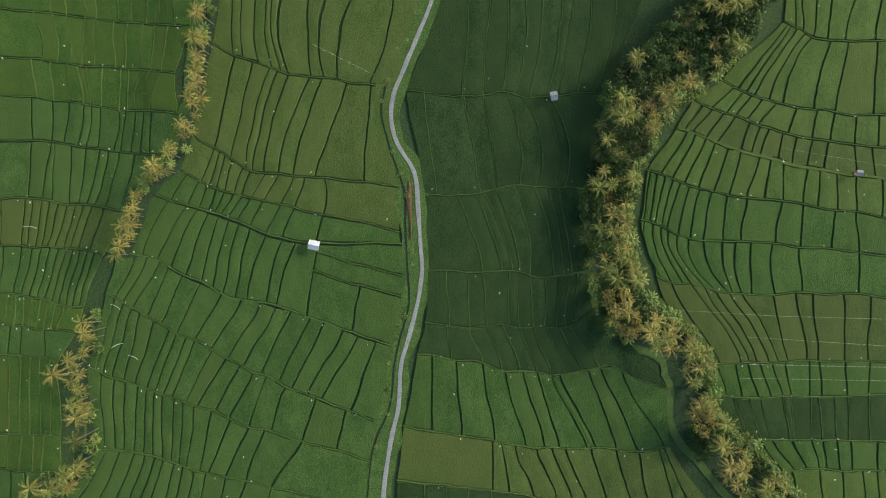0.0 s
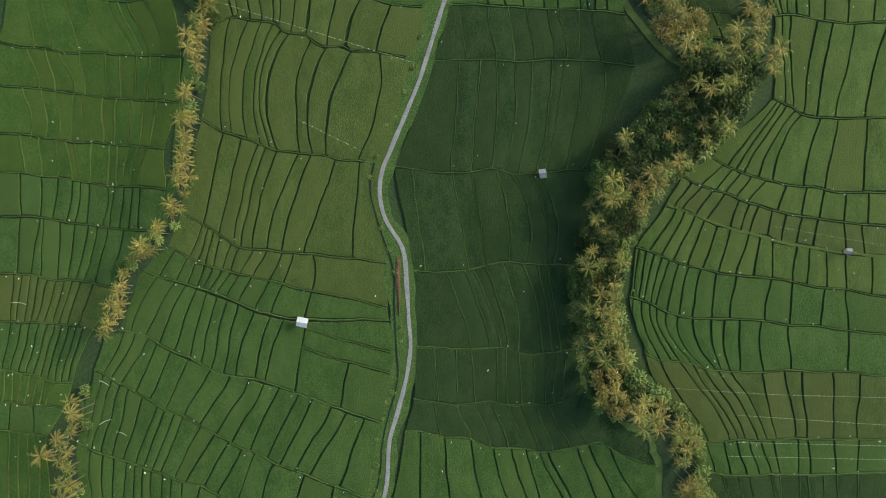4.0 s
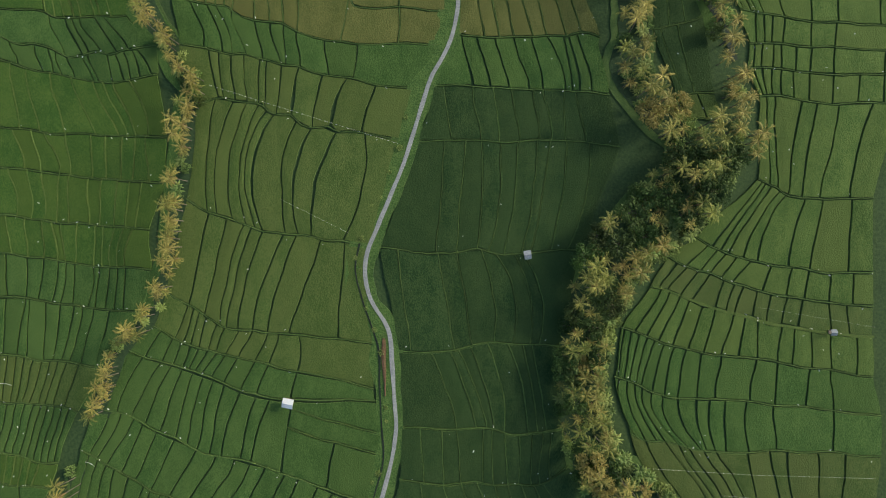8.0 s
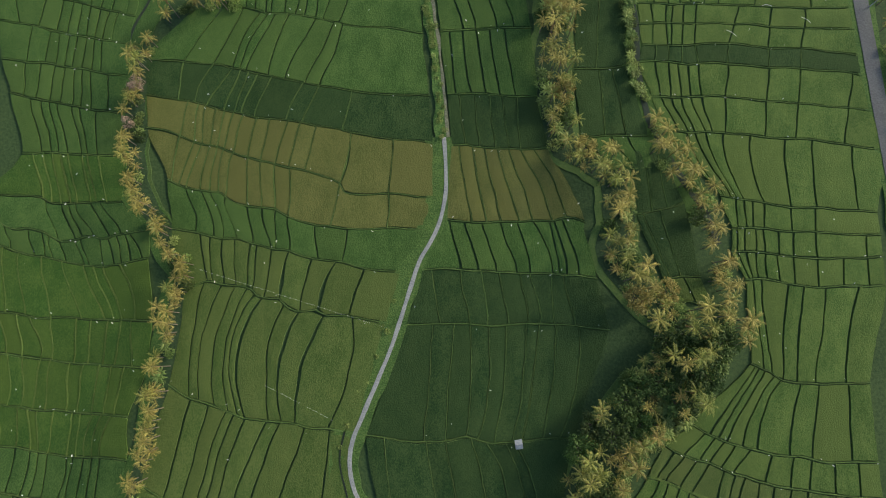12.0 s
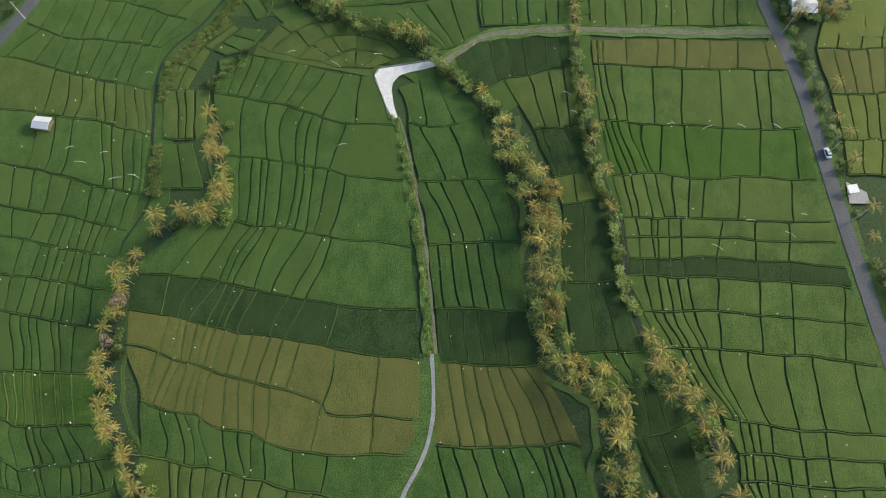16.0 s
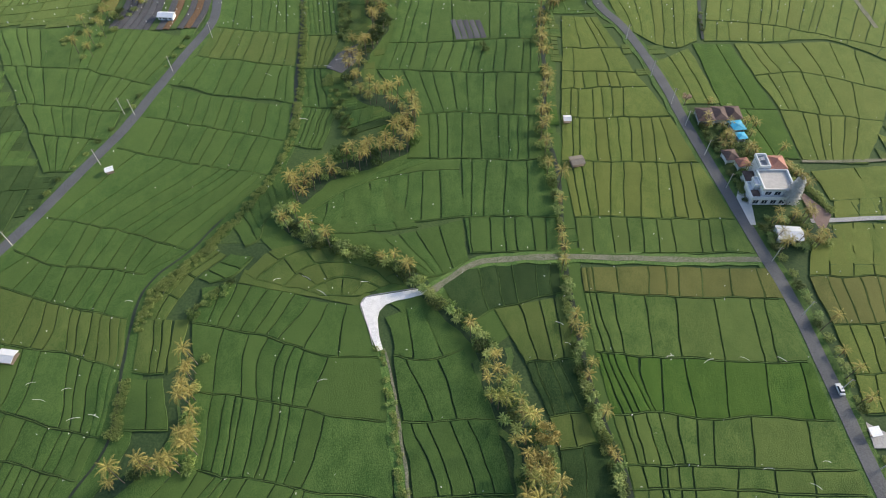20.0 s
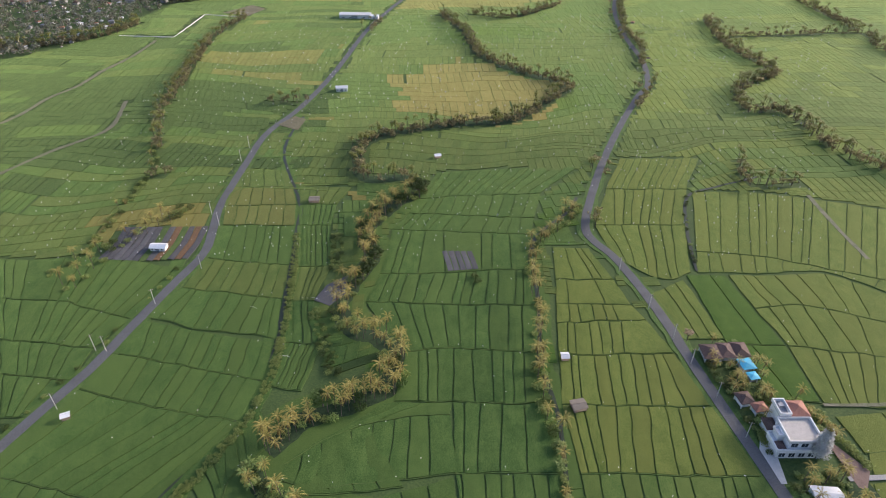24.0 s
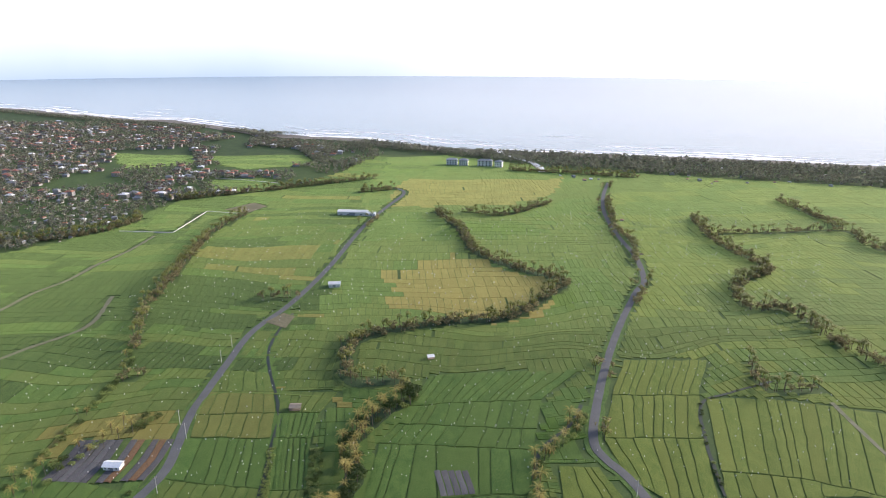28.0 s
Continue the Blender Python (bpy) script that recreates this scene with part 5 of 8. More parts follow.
band("Cl3", "Cl4", "dark", (0.116, 0.140), (0.250, 0.253), (0.345, 0.350), (0.504, 0.479), (0.557, 0.537), (0.646, 0.624), (0.735, 0.689), (0.806, 0.753), (0.876, 0.802), (0.929, 0.870))
band("Cl4", "Cl5", "dark", (0.123, 0.135), (0.253, 0.255), (0.350, 0.334), (0.447, 0.400), (0.544, 0.465), (0.624, 0.520), (0.705, 0.574), (0.770, 0.641), (0.821, 0.708))
band("Cl5", "Cl6", "young", (0.059, 0.109), (0.255, 0.345), (0.346, 0.462), (0.411, 0.536), (0.465, 0.588), (0.520, 0.693), (0.552, 0.725), (0.663, 0.799), (0.708, 0.883), (0.804, 0.979))
band("Cl6", "Cl7", "olive", (0.335, 0.294), (0.420, 0.421), (0.504, 0.491), (0.609, 0.587), (0.704, 0.656), (0.799, 0.726), (0.883, 0.778), (0.957, 0.863))
band("Cl7", "Cl8", "dark", (0.152, 0.157), (0.290, 0.296))
band("Dl0", "Dl1", "fresh", (0.037, 0.11, 0.0), (0.073, 0.157, 0.0), (0.13, 0.203, -0.2), (0.217, 0.29, -0.9), (0.277, 0.367, -1.6), (0.43, 0.537, -0.8), (0.593, 0.65, -0.3), (0.817, 0.86, 0.1))
FITTED["Dl0", "Dl1"] = True
band("Dl1", "Dl2", "fresh", (0.088, 0.102), (0.141, 0.174), (0.190, 0.216), (0.254, 0.272), (0.334, 0.328), (0.446, 0.480), (0.647, 0.676), (0.771, 0.788))
band("Dl2", "Dl3", "dull", (0.058, 0.038), (0.108, 0.077), (0.160, 0.142), (0.216, 0.196), (0.286, 0.300), (0.342, 0.351), (0.383, 0.389), (0.452, 0.466), (0.520, 0.530), (0.668, 0.667), (0.788, 0.816))
band("Dl3", "Dl4", "fresh", (0.051, 0.058), (0.089, 0.105), (0.142, 0.153), (0.190, 0.211), (0.248, 0.273), (0.300, 0.335), (0.389, 0.403), (0.491, 0.546), (0.604, 0.623), (0.729, 0.757), (0.816, 0.834))
band("Dl4", "Dl5", "young", (0.017, 0.013, -0.3), (0.047, 0.037, -0.4), (0.08, 0.057, -0.5), (0.11, 0.083, -0.5), (0.14, 0.103, -0.5), (0.177, 0.147, -0.4), (0.22, 0.193, -0.4), (0.267, 0.247, -0.2), (0.327, 0.32, 0.1), (0.407, 0.387, -0.4), (0.543, 0.51, -0.3), (0.623, 0.603, 0.0), (0.75, 0.72, 0.0), (0.83, 0.823, 0.0))
FITTED["Dl4", "Dl5"] = True
band("Dl5", "Dl6", "young", (0.02, 0.02, -1.8), (0.053, 0.07, -1.7), (0.08, 0.113, -1.1), (0.11, 0.143, -1.4), (0.147, 0.197, -2.0), (0.19, 0.247, -2.5), (0.25, 0.293, -1.8), (0.317, 0.31, -1.1), (0.367, 0.347, -1.3), (0.423, 0.387, 0.0), (0.497, 0.477, -0.5), (0.597, 0.587, 0.0), (0.823, 0.81, 0.0))
FITTED["Dl5", "Dl6"] = True
band("Dl6", "Dl7", "dull", (0.07, 0.113, -0.2), (0.143, 0.21, 1.6), (0.197, 0.253, 0.8), (0.247, 0.293, 1.2), (0.297, 0.357, 1.1), (0.347, 0.4, 1.1), (0.47, 0.447, -0.3), (0.56, 0.543, 0.3), (0.63, 0.597, 0.0), (0.75, 0.727, 0.0), (0.857, 0.843, 0.0))
FITTED["Dl6", "Dl7"] = True
band("Dl7", "Dl8", "young", (0.099, 0.076), (0.184, 0.158), (0.246, 0.243), (0.311, 0.310), (0.367, 0.380), (0.432, 0.425), (0.556, 0.522), (0.606, 0.592), (0.733, 0.722), (0.854, 0.834))
band("Dl8", "Dl9", "dark", (0.122, 0.036), (0.198, 0.125), (0.258, 0.186), (0.380, 0.304), (0.425, 0.329), (0.531, 0.447), (0.577, 0.519), (0.661, 0.608), (0.728, 0.686))
band("Dl9", "Dl10", "young", (0.125, 0.109), (0.197, 0.196), (0.322, 0.283), (0.447, 0.392), (0.519, 0.444), (0.608, 0.544), (0.697, 0.644))
band("Dl10", "Dl11", "fresh", (0.174, 0.053), (0.392, 0.290), (0.566, 0.485), (0.718, 0.685))
band("a1", "Al1", "yellow", (0.15, 0.317, 0.8), (0.26, 0.393, 0.3), (0.337, 0.483, 1.0), (0.45, 0.54, -0.1), (0.583, 0.643, 0.0), (0.66, 0.713, 0.0), (0.76, 0.787, 0.0), (0.83, 0.84, 0.0), (0.88, 0.917, 0.0))
FITTED["a1", "Al1"] = True
band("a2", "a1", "yellow", (0.08, 0.193, 0.2), (0.187, 0.313, -0.5), (0.327, 0.45, -0.3), (0.463, 0.613, -0.1), (0.597, 0.737, -0.3), (0.66, 0.79, 0.0), (0.72, 0.833, 0.2), (0.827, 0.9, 0.8))
FITTED["a2", "a1"] = True
band("a3", "a2", "young", (0.08, 0.133, 0.2), (0.233, 0.297, -0.4), (0.327, 0.347, 0.4), (0.377, 0.403, -0.5), (0.44, 0.49, 0.1), (0.533, 0.607, 0.1), (0.567, 0.64, -0.1), (0.697, 0.72, -0.0), (0.733, 0.79, 0.0), (0.783, 0.837, 0.3), (0.84, 0.893, 0.3), (0.867, 0.963, 0.5))
FITTED["a3", "a2"] = True
band("a4", "a3", "young", (0.453, 0.433, -0.4), (0.567, 0.533, -0.1), (0.617, 0.58, 0.1), (0.67, 0.657, -1.0), (0.77, 0.75, 0.3), (0.833, 0.817, 0.8))
FITTED["a4", "a3"] = True
band("b1", "T1", "olive", (0.13, 0.117, -0.2), (0.177, 0.133, -0.6), (0.23, 0.19, -0.5), (0.28, 0.25, -0.2), (0.347, 0.303, 0.1), (0.38, 0.333, -0.3), (0.44, 0.397, 0.3), (0.517, 0.47, -0.5), (0.617, 0.593, -0.2), (0.723, 0.677, -1.1), (0.847, 0.833, -0.5))
FITTED["b1", "T1"] = True
band("b2", "b1", "young", (0.08, 0.107, 0.8), (0.137, 0.19, 0.5), (0.17, 0.233, 1.0), (0.237, 0.287, -0.2), (0.327, 0.357, 0.0), (0.38, 0.44, -0.6), (0.437, 0.457, -0.1), (0.487, 0.52, 0.0), (0.59, 0.643, 0.0), (0.713, 0.747, 0.0))
FITTED["b2", "b1"] = True
band("c0", "c1", "young", (0.027, 0.213, 0.1), (0.133, 0.31, 0.3), (0.25, 0.427, 0.2), (0.387, 0.54, 0.1), (0.503, 0.62, 0.5), (0.613, 0.75, 1.1), (0.73, 0.787, -0.1), (0.757, 0.833, 0.3), (0.817, 0.897, 0.6))
FITTED["c0", "c1"] = True
band("c1", "c2", "dark", (0.047, 0.167, -0.2), (0.213, 0.31, 0.1), (0.327, 0.4, 0.3), (0.44, 0.5, 0.4), (0.563, 0.59, 0.6), (0.62, 0.657, 0.6), (0.74, 0.723, 0.0), (0.807, 0.83, 0.0))
FITTED["c1", "c2"] = True
band("d1", "Dl0", "fresh", (0.053, 0.11, -0.2), (0.117, 0.187, -0.8), (0.303, 0.283, -0.6), (0.417, 0.397, -0.2), (0.57, 0.557, 0.1), (0.81, 0.803, -1.2))
FITTED["d1", "Dl0"] = True
band("d2", "d1", "fresh", (0.044, 0.028), (0.099, 0.059), (0.162, 0.095), (0.221, 0.158), (0.413, 0.349), (0.560, 0.519), (0.890, 0.874))
band("d3", "d2", "fresh", (0.037, 0.044), (0.086, 0.088), (0.161, 0.162), (0.217, 0.221), (0.411, 0.413), (0.561, 0.560), (0.896, 0.890))
band("d4", "d3", "fresh", (0.107, 0.043, 0.0), (0.157, 0.097, 0.0), (0.207, 0.143, 0.0), (0.277, 0.227, 0.0), (0.453, 0.403, 0.0), (0.61, 0.563, 0.0))
FITTED["d4", "d3"] = True
band("e1", "e2", "dark", (0.165, 0.186), (0.494, 0.472))
band("e2", "e3", "olive")
band("e0", "e1", "dark", (0.308, 0.329))
band("bb3", "b2", "ripe", (0.117, 0.017, -0.4), (0.167, 0.05, -0.2), (0.193, 0.08, -0.4), (0.223, 0.133, -0.5), (0.247, 0.17, -0.1), (0.27, 0.203, -0.2), (0.303, 0.237, -0.7), (0.357, 0.327, -0.1), (0.4, 0.38, 0.1), (0.447, 0.43, -0.1), (0.5, 0.487, 0.2), (0.673, 0.65, 0.6), (0.853, 0.857, 0.2))
FITTED["bb3", "b2"] = True
band("bb4", "bb3", "ripe", (0.143, 0.117, -0.1), (0.183, 0.167, -0.2), (0.21, 0.193, -0.1), (0.247, 0.223, -0.2), (0.277, 0.247, -0.3), (0.307, 0.27, -0.3), (0.343, 0.303, -0.3), (0.393, 0.353, -0.3), (0.433, 0.4, -0.0), (0.497, 0.447, -0.1), (0.54, 0.493, -0.1), (0.597, 0.55, -0.1), (0.72, 0.673, 0.2), (0.863, 0.853, 0.4))
FITTED["bb4", "bb3"] = True
band("bb5", "bb4", "dark", (0.133, 0.11, -0.4), (0.237, 0.167, -1.0), (0.307, 0.213, -0.4), (0.337, 0.273, 0.0), (0.363, 0.31, 0.1), (0.397, 0.333, -0.2), (0.447, 0.383, -0.3), (0.557, 0.49, -0.4), (0.617, 0.547, -0.1), (0.73, 0.687, 0.2))
FITTED["bb5", "bb4"] = True
band("bb6a", "bb5", "young", (0.3, 0.133, 0.0), (0.367, 0.237, 0.4), (0.427, 0.307, -1.2), (0.453, 0.333, -1.2), (0.483, 0.353, -0.6), (0.533, 0.433, -1.0), (0.623, 0.49, -0.3), (0.69, 0.563, 0.4), (0.723, 0.617, 0.4))
FITTED["bb6a", "bb5"] = True
band("bb7", "bb6", "young", (0.097, 0.2, -0.3), (0.167, 0.237, -0.0), (0.217, 0.283, 0.3), (0.257, 0.31, 0.2), (0.323, 0.377, 0.7), (0.41, 0.423, 0.8), (0.447, 0.46, 0.8), (0.493, 0.513, 0.5), (0.58, 0.547, 0.6), (0.68, 0.623, 0.9))
FITTED["bb7", "bb6"] = True
band("bb8", "bb7", "young", (0.177, 0.097, -0.9), (0.313, 0.243, -1.0), (0.42, 0.323, -1.9), (0.51, 0.4, -1.2), (0.557, 0.447, -0.7), (0.617, 0.507, -0.3), (0.743, 0.58, 0.2))
FITTED["bb8", "bb7"] = True
band("bb9", "bb8", "young", (0.102, 0.085), (0.206, 0.133), (0.296, 0.196), (0.404, 0.258), (0.496, 0.336), (0.570, 0.399), (0.679, 0.465), (0.785, 0.610))
line("n1", (-46.7, 245.1), (-37.3, 255.6), (-25.5, 259.3), (-13.0, 258.2), (-1.0, 252.5), (6.0, 242.0))
line("n2", (-36.2, 242.3), (-28.6, 250.7), (-16.7, 253.1), (-5.2, 249.4), (2.0, 242.4))
line("n3", (-28.0, 240.1), (-18.9, 246.0), (-8.8, 244.6), (-1.5, 241.2))
line("n4", (-22.8, 238.5), (-16.0, 238.2), (-8.6, 237.6))
band("bb10", "n1", "olive", (0.16, 0.17), (0.55, 0.55))
band("n1", "n2", "olive", (0.20, 0.14), (0.42, 0.42), (0.78, 0.80))
band("n2", "n3", "olive", (0.34, 0.30), (0.70, 0.66))
band("n3", "n4", "olive", (0.5, 0.5))
band("aa5", "a4", "yellow", (0.103, 0.423, 0.0), (0.19, 0.5, 0.0), (0.28, 0.567, 0.0), (0.36, 0.633, 0.0), (0.43, 0.683, 0.0), (0.563, 0.777, 0.0), (0.61, 0.813, 0.0), (0.713, 0.887, 0.0))
FITTED["aa5", "a4"] = True
band("aa6", "aa5", "young", (0.19, 0.177, 0.0), (0.283, 0.27, 0.0), (0.353, 0.347, 0.0), (0.42, 0.433, 0.0), (0.553, 0.557, 0.0), (0.617, 0.613, 0.0), (0.767, 0.707, -0.4))
FITTED["aa6", "aa5"] = True
band("aa7", "aa6", "young", (0.183, 0.117, 0.0), (0.297, 0.233, 0.0), (0.407, 0.353, 0.0), (0.493, 0.44, 0.0), (0.56, 0.553, 0.0), (0.623, 0.63, 0.0), (0.677, 0.717, 0.0), (0.823, 0.853, 0.0))
FITTED["aa7", "aa6"] = True
band("aa8", "aa7", "young", (0.29, 0.183, 0.0), (0.433, 0.317, 0.0), (0.497, 0.413, 0.0), (0.563, 0.477, 0.0), (0.617, 0.537, 0.0), (0.687, 0.613, 0.0), (0.75, 0.69, 0.0), (0.807, 0.763, 0.0))
FITTED["aa8", "aa7"] = True
band("aa9", "aa8", "young", (0.207, 0.187, 0.0), (0.407, 0.33, 0.0), (0.513, 0.467, 0.0), (0.583, 0.543, 0.0), (0.643, 0.613, 0.0), (0.703, 0.677, 0.0), (0.77, 0.747, 0.0), (0.833, 0.807, 0.0), (0.887, 0.87, 0.0))
FITTED["aa9", "aa8"] = True
band("aa10", "aa9", "young", (0.217, 0.163, 0.0), (0.337, 0.303, 0.0), (0.447, 0.407, 0.0), (0.573, 0.527, 0.0), (0.71, 0.703, 0.0), (0.79, 0.763, 0.0), (0.85, 0.837, 0.0), (0.933, 0.933, 0.0))
FITTED["aa10", "aa9"] = True
band("aa11", "aa10", "young", (0.33, 0.277, 0.9), (0.443, 0.393, 0.9), (0.543, 0.497, 0.6), (0.7, 0.763, 0.4), (0.763, 0.82, 0.0), (0.837, 0.887, 0.0), (0.903, 0.94, 0.0), (0.96, 0.977, 0.0))
FITTED["aa11", "aa10"] = True
band("aa12", "aa11", "olive", (0.47, 0.363, 0.2), (0.547, 0.47, 1.0), (0.623, 0.543, 1.0), (0.697, 0.667, 0.0), (0.747, 0.717, 0.0), (0.807, 0.767, 0.4), (0.853, 0.843, 0.0), (0.907, 0.92, -0.0), (0.963, 0.963, 0.0))
FITTED["aa12", "aa11"] = True
band("aa13", "aa12", "young", (0.246, 0.336), (0.456, 0.572), (0.596, 0.637), (0.697, 0.702), (0.778, 0.798), (0.859, 0.860))
band("aa14", "aa13", "young", (0.222, 0.288), (0.316, 0.435), (0.410, 0.516), (0.503, 0.616), (0.599, 0.717), (0.694, 0.839), (0.788, 0.919))
band("cc1", "c0", "ripe", (0.067, 0.187, -0.2), (0.21, 0.29, -0.1), (0.337, 0.393, -0.0), (0.463, 0.523, -0.0), (0.573, 0.617, 0.5), (0.713, 0.747, 0.9), (0.853, 0.85, 1.4))
FITTED["cc1", "c0"] = True
band("cc2", "cc1", "dark", (0.13, 0.14, 0.0), (0.3, 0.293, 0.0), (0.467, 0.45, 0.0), (0.607, 0.583, 0.0), (0.773, 0.713, 0.0))
FITTED["cc2", "cc1"] = True
band("cc3", "cc2", "young", (0.107, 0.1, 0.0), (0.247, 0.273, -0.7), (0.397, 0.427, -0.2), (0.543, 0.59, -0.2), (0.7, 0.76, 0.0))
FITTED["cc3", "cc2"] = True
band("cc4", "cc3", "young", (0.087, 0.263, 0.9), (0.257, 0.397, 1.1), (0.497, 0.623, 0.8), (0.69, 0.81, 0.8))
FITTED["cc4", "cc3"] = True
band("cc5", "cc4", "young", (0.19, 0.333, 0.4), (0.603, 0.58, 0.5))
FITTED["cc5", "cc4"] = True
band("cc6", "cc5", "young", (0.430, 0.279))
band("f0", "f1", "olive", (0.357, 0.261), (0.637, 0.559))
band("f1", "f2", "dark", (0.202, 0.124), (0.499, 0.436), (0.678, 0.686))
band("f2", "f3", "olive", (0.436, 0.332))
band("f3", "f4", "dark", (0.443, 0.438))
band("f4", "f5", "dark", (0.489, 0.375))
band("f5", "f6", "young", (0.453, 0.470))
band("dd5", "d4", "fresh", (0.09, 0.027, -1.5), (0.123, 0.073, -0.9), (0.18, 0.113, -1.5), (0.26, 0.157, -1.9), (0.38, 0.277, -1.5), (0.533, 0.453, -0.8), (0.653, 0.62, -0.5), (0.833, 0.883, -0.6))
FITTED["dd5", "d4"] = True
band("dd6", "dd5", "fresh", (0.05, 0.053, -0.2), (0.097, 0.097, -0.5), (0.137, 0.123, -0.4), (0.177, 0.18, -0.5), (0.23, 0.213, -0.5), (0.34, 0.267, 0.0), (0.53, 0.44, 0.0), (0.67, 0.577, 0.0), (0.903, 0.793, 0.0))
FITTED["dd6", "dd5"] = True
band("dd7", "dd6", "fresh", (0.08, 0.047, 0.0), (0.14, 0.093, 0.0), (0.183, 0.137, 0.0), (0.23, 0.177, 0.0), (0.273, 0.227, 0.0), (0.403, 0.34, 0.0), (0.59, 0.53, 0.0), (0.733, 0.67, 0.0), (0.957, 0.903, 0.0))
FITTED["dd7", "dd6"] = True
band("dd8", "dd7", "dark", (0.067, 0.08, 0.0), (0.123, 0.14, 0.0), (0.193, 0.203, 0.0), (0.253, 0.273, 0.0), (0.413, 0.403, 0.0), (0.59, 0.59, 0.0), (0.737, 0.733, 0.0))
FITTED["dd8", "dd7"] = True
band("dd9", "dd8", "fresh", (0.063, 0.047, 0.0), (0.127, 0.12, 0.0), (0.157, 0.14, 0.0), (0.21, 0.193, 0.0), (0.263, 0.25, 0.0), (0.443, 0.41, 0.0), (0.61, 0.59, 0.0), (0.77, 0.737, 0.0))
FITTED["dd9", "dd8"] = True
band("dd10", "dd9", "fresh", (0.06, 0.063, 0.0), (0.133, 0.127, 0.0), (0.167, 0.157, 0.0), (0.22, 0.21, 0.0), (0.277, 0.263, 0.0), (0.48, 0.443, 0.0), (0.633, 0.61, 0.0), (0.79, 0.77, 0.0))
FITTED["dd10", "dd9"] = True
band("dd11", "dd10", "fresh", (0.05, 0.047, 0.0), (0.09, 0.077, 0.0), (0.153, 0.143, 0.0), (0.21, 0.2, 0.0), (0.293, 0.25, 0.0), (0.377, 0.31, 0.0), (0.45, 0.38, 0.0), (0.627, 0.553, 0.0), (0.87, 0.817, 0.0))
FITTED["dd11", "dd10"] = True
band("dd12", "dd11", "vivid", (0.027, 0.05, -0.4), (0.06, 0.093, -0.5), (0.093, 0.127, -0.4), (0.147, 0.18, -0.8), (0.21, 0.203, -1.7), (0.307, 0.233, 0.0), (0.413, 0.377, 0.0), (0.6, 0.527, 0.0), (0.783, 0.717, 0.0), (0.947, 0.91, 0.0))
FITTED["dd12", "dd11"] = True
band("dd13", "dd12", "fresh", (0.027, 0.05, -0.6), (0.06, 0.093, -0.8), (0.147, 0.143, -0.5), (0.303, 0.273, 0.0), (0.453, 0.403, 0.0), (0.64, 0.603, 0.0), (0.82, 0.783, 0.0), (0.893, 0.847, 0.0))
FITTED["dd13", "dd12"] = True
band("dd14", "dd13", "ripe", (0.033, 0.03, 0.0), (0.067, 0.057, 0.0), (0.197, 0.177, 0.0), (0.363, 0.33, 0.0), (0.453, 0.42, 0.0), (0.52, 0.477, 0.0), (0.647, 0.593, 0.0), (0.8, 0.743, 0.0), (0.943, 0.897, 0.0))
FITTED["dd14", "dd13"] = True
band("dd16", "dd15", "fresh", (0.099, 0.094), (0.224, 0.207), (0.418, 0.376), (0.594, 0.557), (0.771, 0.699), (0.912, 0.838))
band("g2", "g1", "young", (0.061, 0.032), (0.273, 0.258), (0.546, 0.548), (0.728, 0.742))
band("g3", "g4", "dark", (0.347, 0.237), (0.621, 0.552), (0.803, 0.760))
band("w1", "w2", "young", (0.128, 0.136), (0.240, 0.240), (0.395, 0.410), (0.481, 0.470), (0.603, 0.600), (0.726, 0.725), (0.882, 0.874))
band("w2", "w3", "young", (0.153, 0.157), (0.259, 0.261), (0.415, 0.411), (0.559, 0.567), (0.711, 0.697), (0.860, 0.871))
band("w3", "w4", "young", (0.154, 0.143), (0.326, 0.343), (0.532, 0.539), (0.694, 0.707), (0.825, 0.809))
band("w4", "w5", "young", (0.212, 0.215), (0.389, 0.378), (0.593, 0.591), (0.782, 0.773))
band("k0a", "k0", "olive", (0.246, 0.260), (0.509, 0.500), (0.728, 0.726))
band("k0", "k0b", "ripe", (0.147, 0.135), (0.334, 0.318), (0.499, 0.493), (0.681, 0.690), (0.846, 0.854))
band("k0b", "k1", "ripe", (0.338, 0.315), (0.652, 0.623))
band("k1", "k2", "young", (0.354, 0.418), (0.623, 0.613), (0.815, 0.835))
band("k2", "k3", "olive", (0.119, 0.125), (0.242, 0.245), (0.366, 0.364), (0.478, 0.468), (0.649, 0.638), (0.760, 0.766), (0.886, 0.885))
band("k3", "k4", "young", (0.156, 0.275), (0.326, 0.440), (0.492, 0.535), (0.630, 0.627), (0.767, 0.737), (0.876, 0.849))
band("k4b", "k5", "young", (0.146, 0.200), (0.348, 0.363), (0.526, 0.525), (0.654, 0.650), (0.746, 0.755), (0.839, 0.841), (0.931, 0.928))
band("k5", "k6", "young", (0.200, 0.213), (0.381, 0.389), (0.490, 0.491), (0.667, 0.642), (0.737, 0.741), (0.824, 0.821), (0.911, 0.900))
band("k6", "aa14", "young", (0.337, 0.222), (0.457, 0.316), (0.592, 0.428), (0.708, 0.541), (0.821, 0.694), (0.916, 0.827))
band("m00", "m0", "olive", (0.208, 0.190), (0.366, 0.354), (0.572, 0.556), (0.770, 0.772))
band("m0", "m1", "young", (0.125, 0.143), (0.296, 0.298), (0.440, 0.431), (0.596, 0.609), (0.727, 0.726), (0.877, 0.886))
band("m1", "m2", "young", (0.152, 0.169), (0.293, 0.288), (0.432, 0.419), (0.554, 0.563), (0.731, 0.749), (0.877, 0.879))
band("m2", "m3", "olive", (0.167, 0.167), (0.434, 0.446), (0.599, 0.597), (0.777, 0.765))
band("m3", "m4", "young", (0.207, 0.223), (0.514, 0.500), (0.741, 0.723))
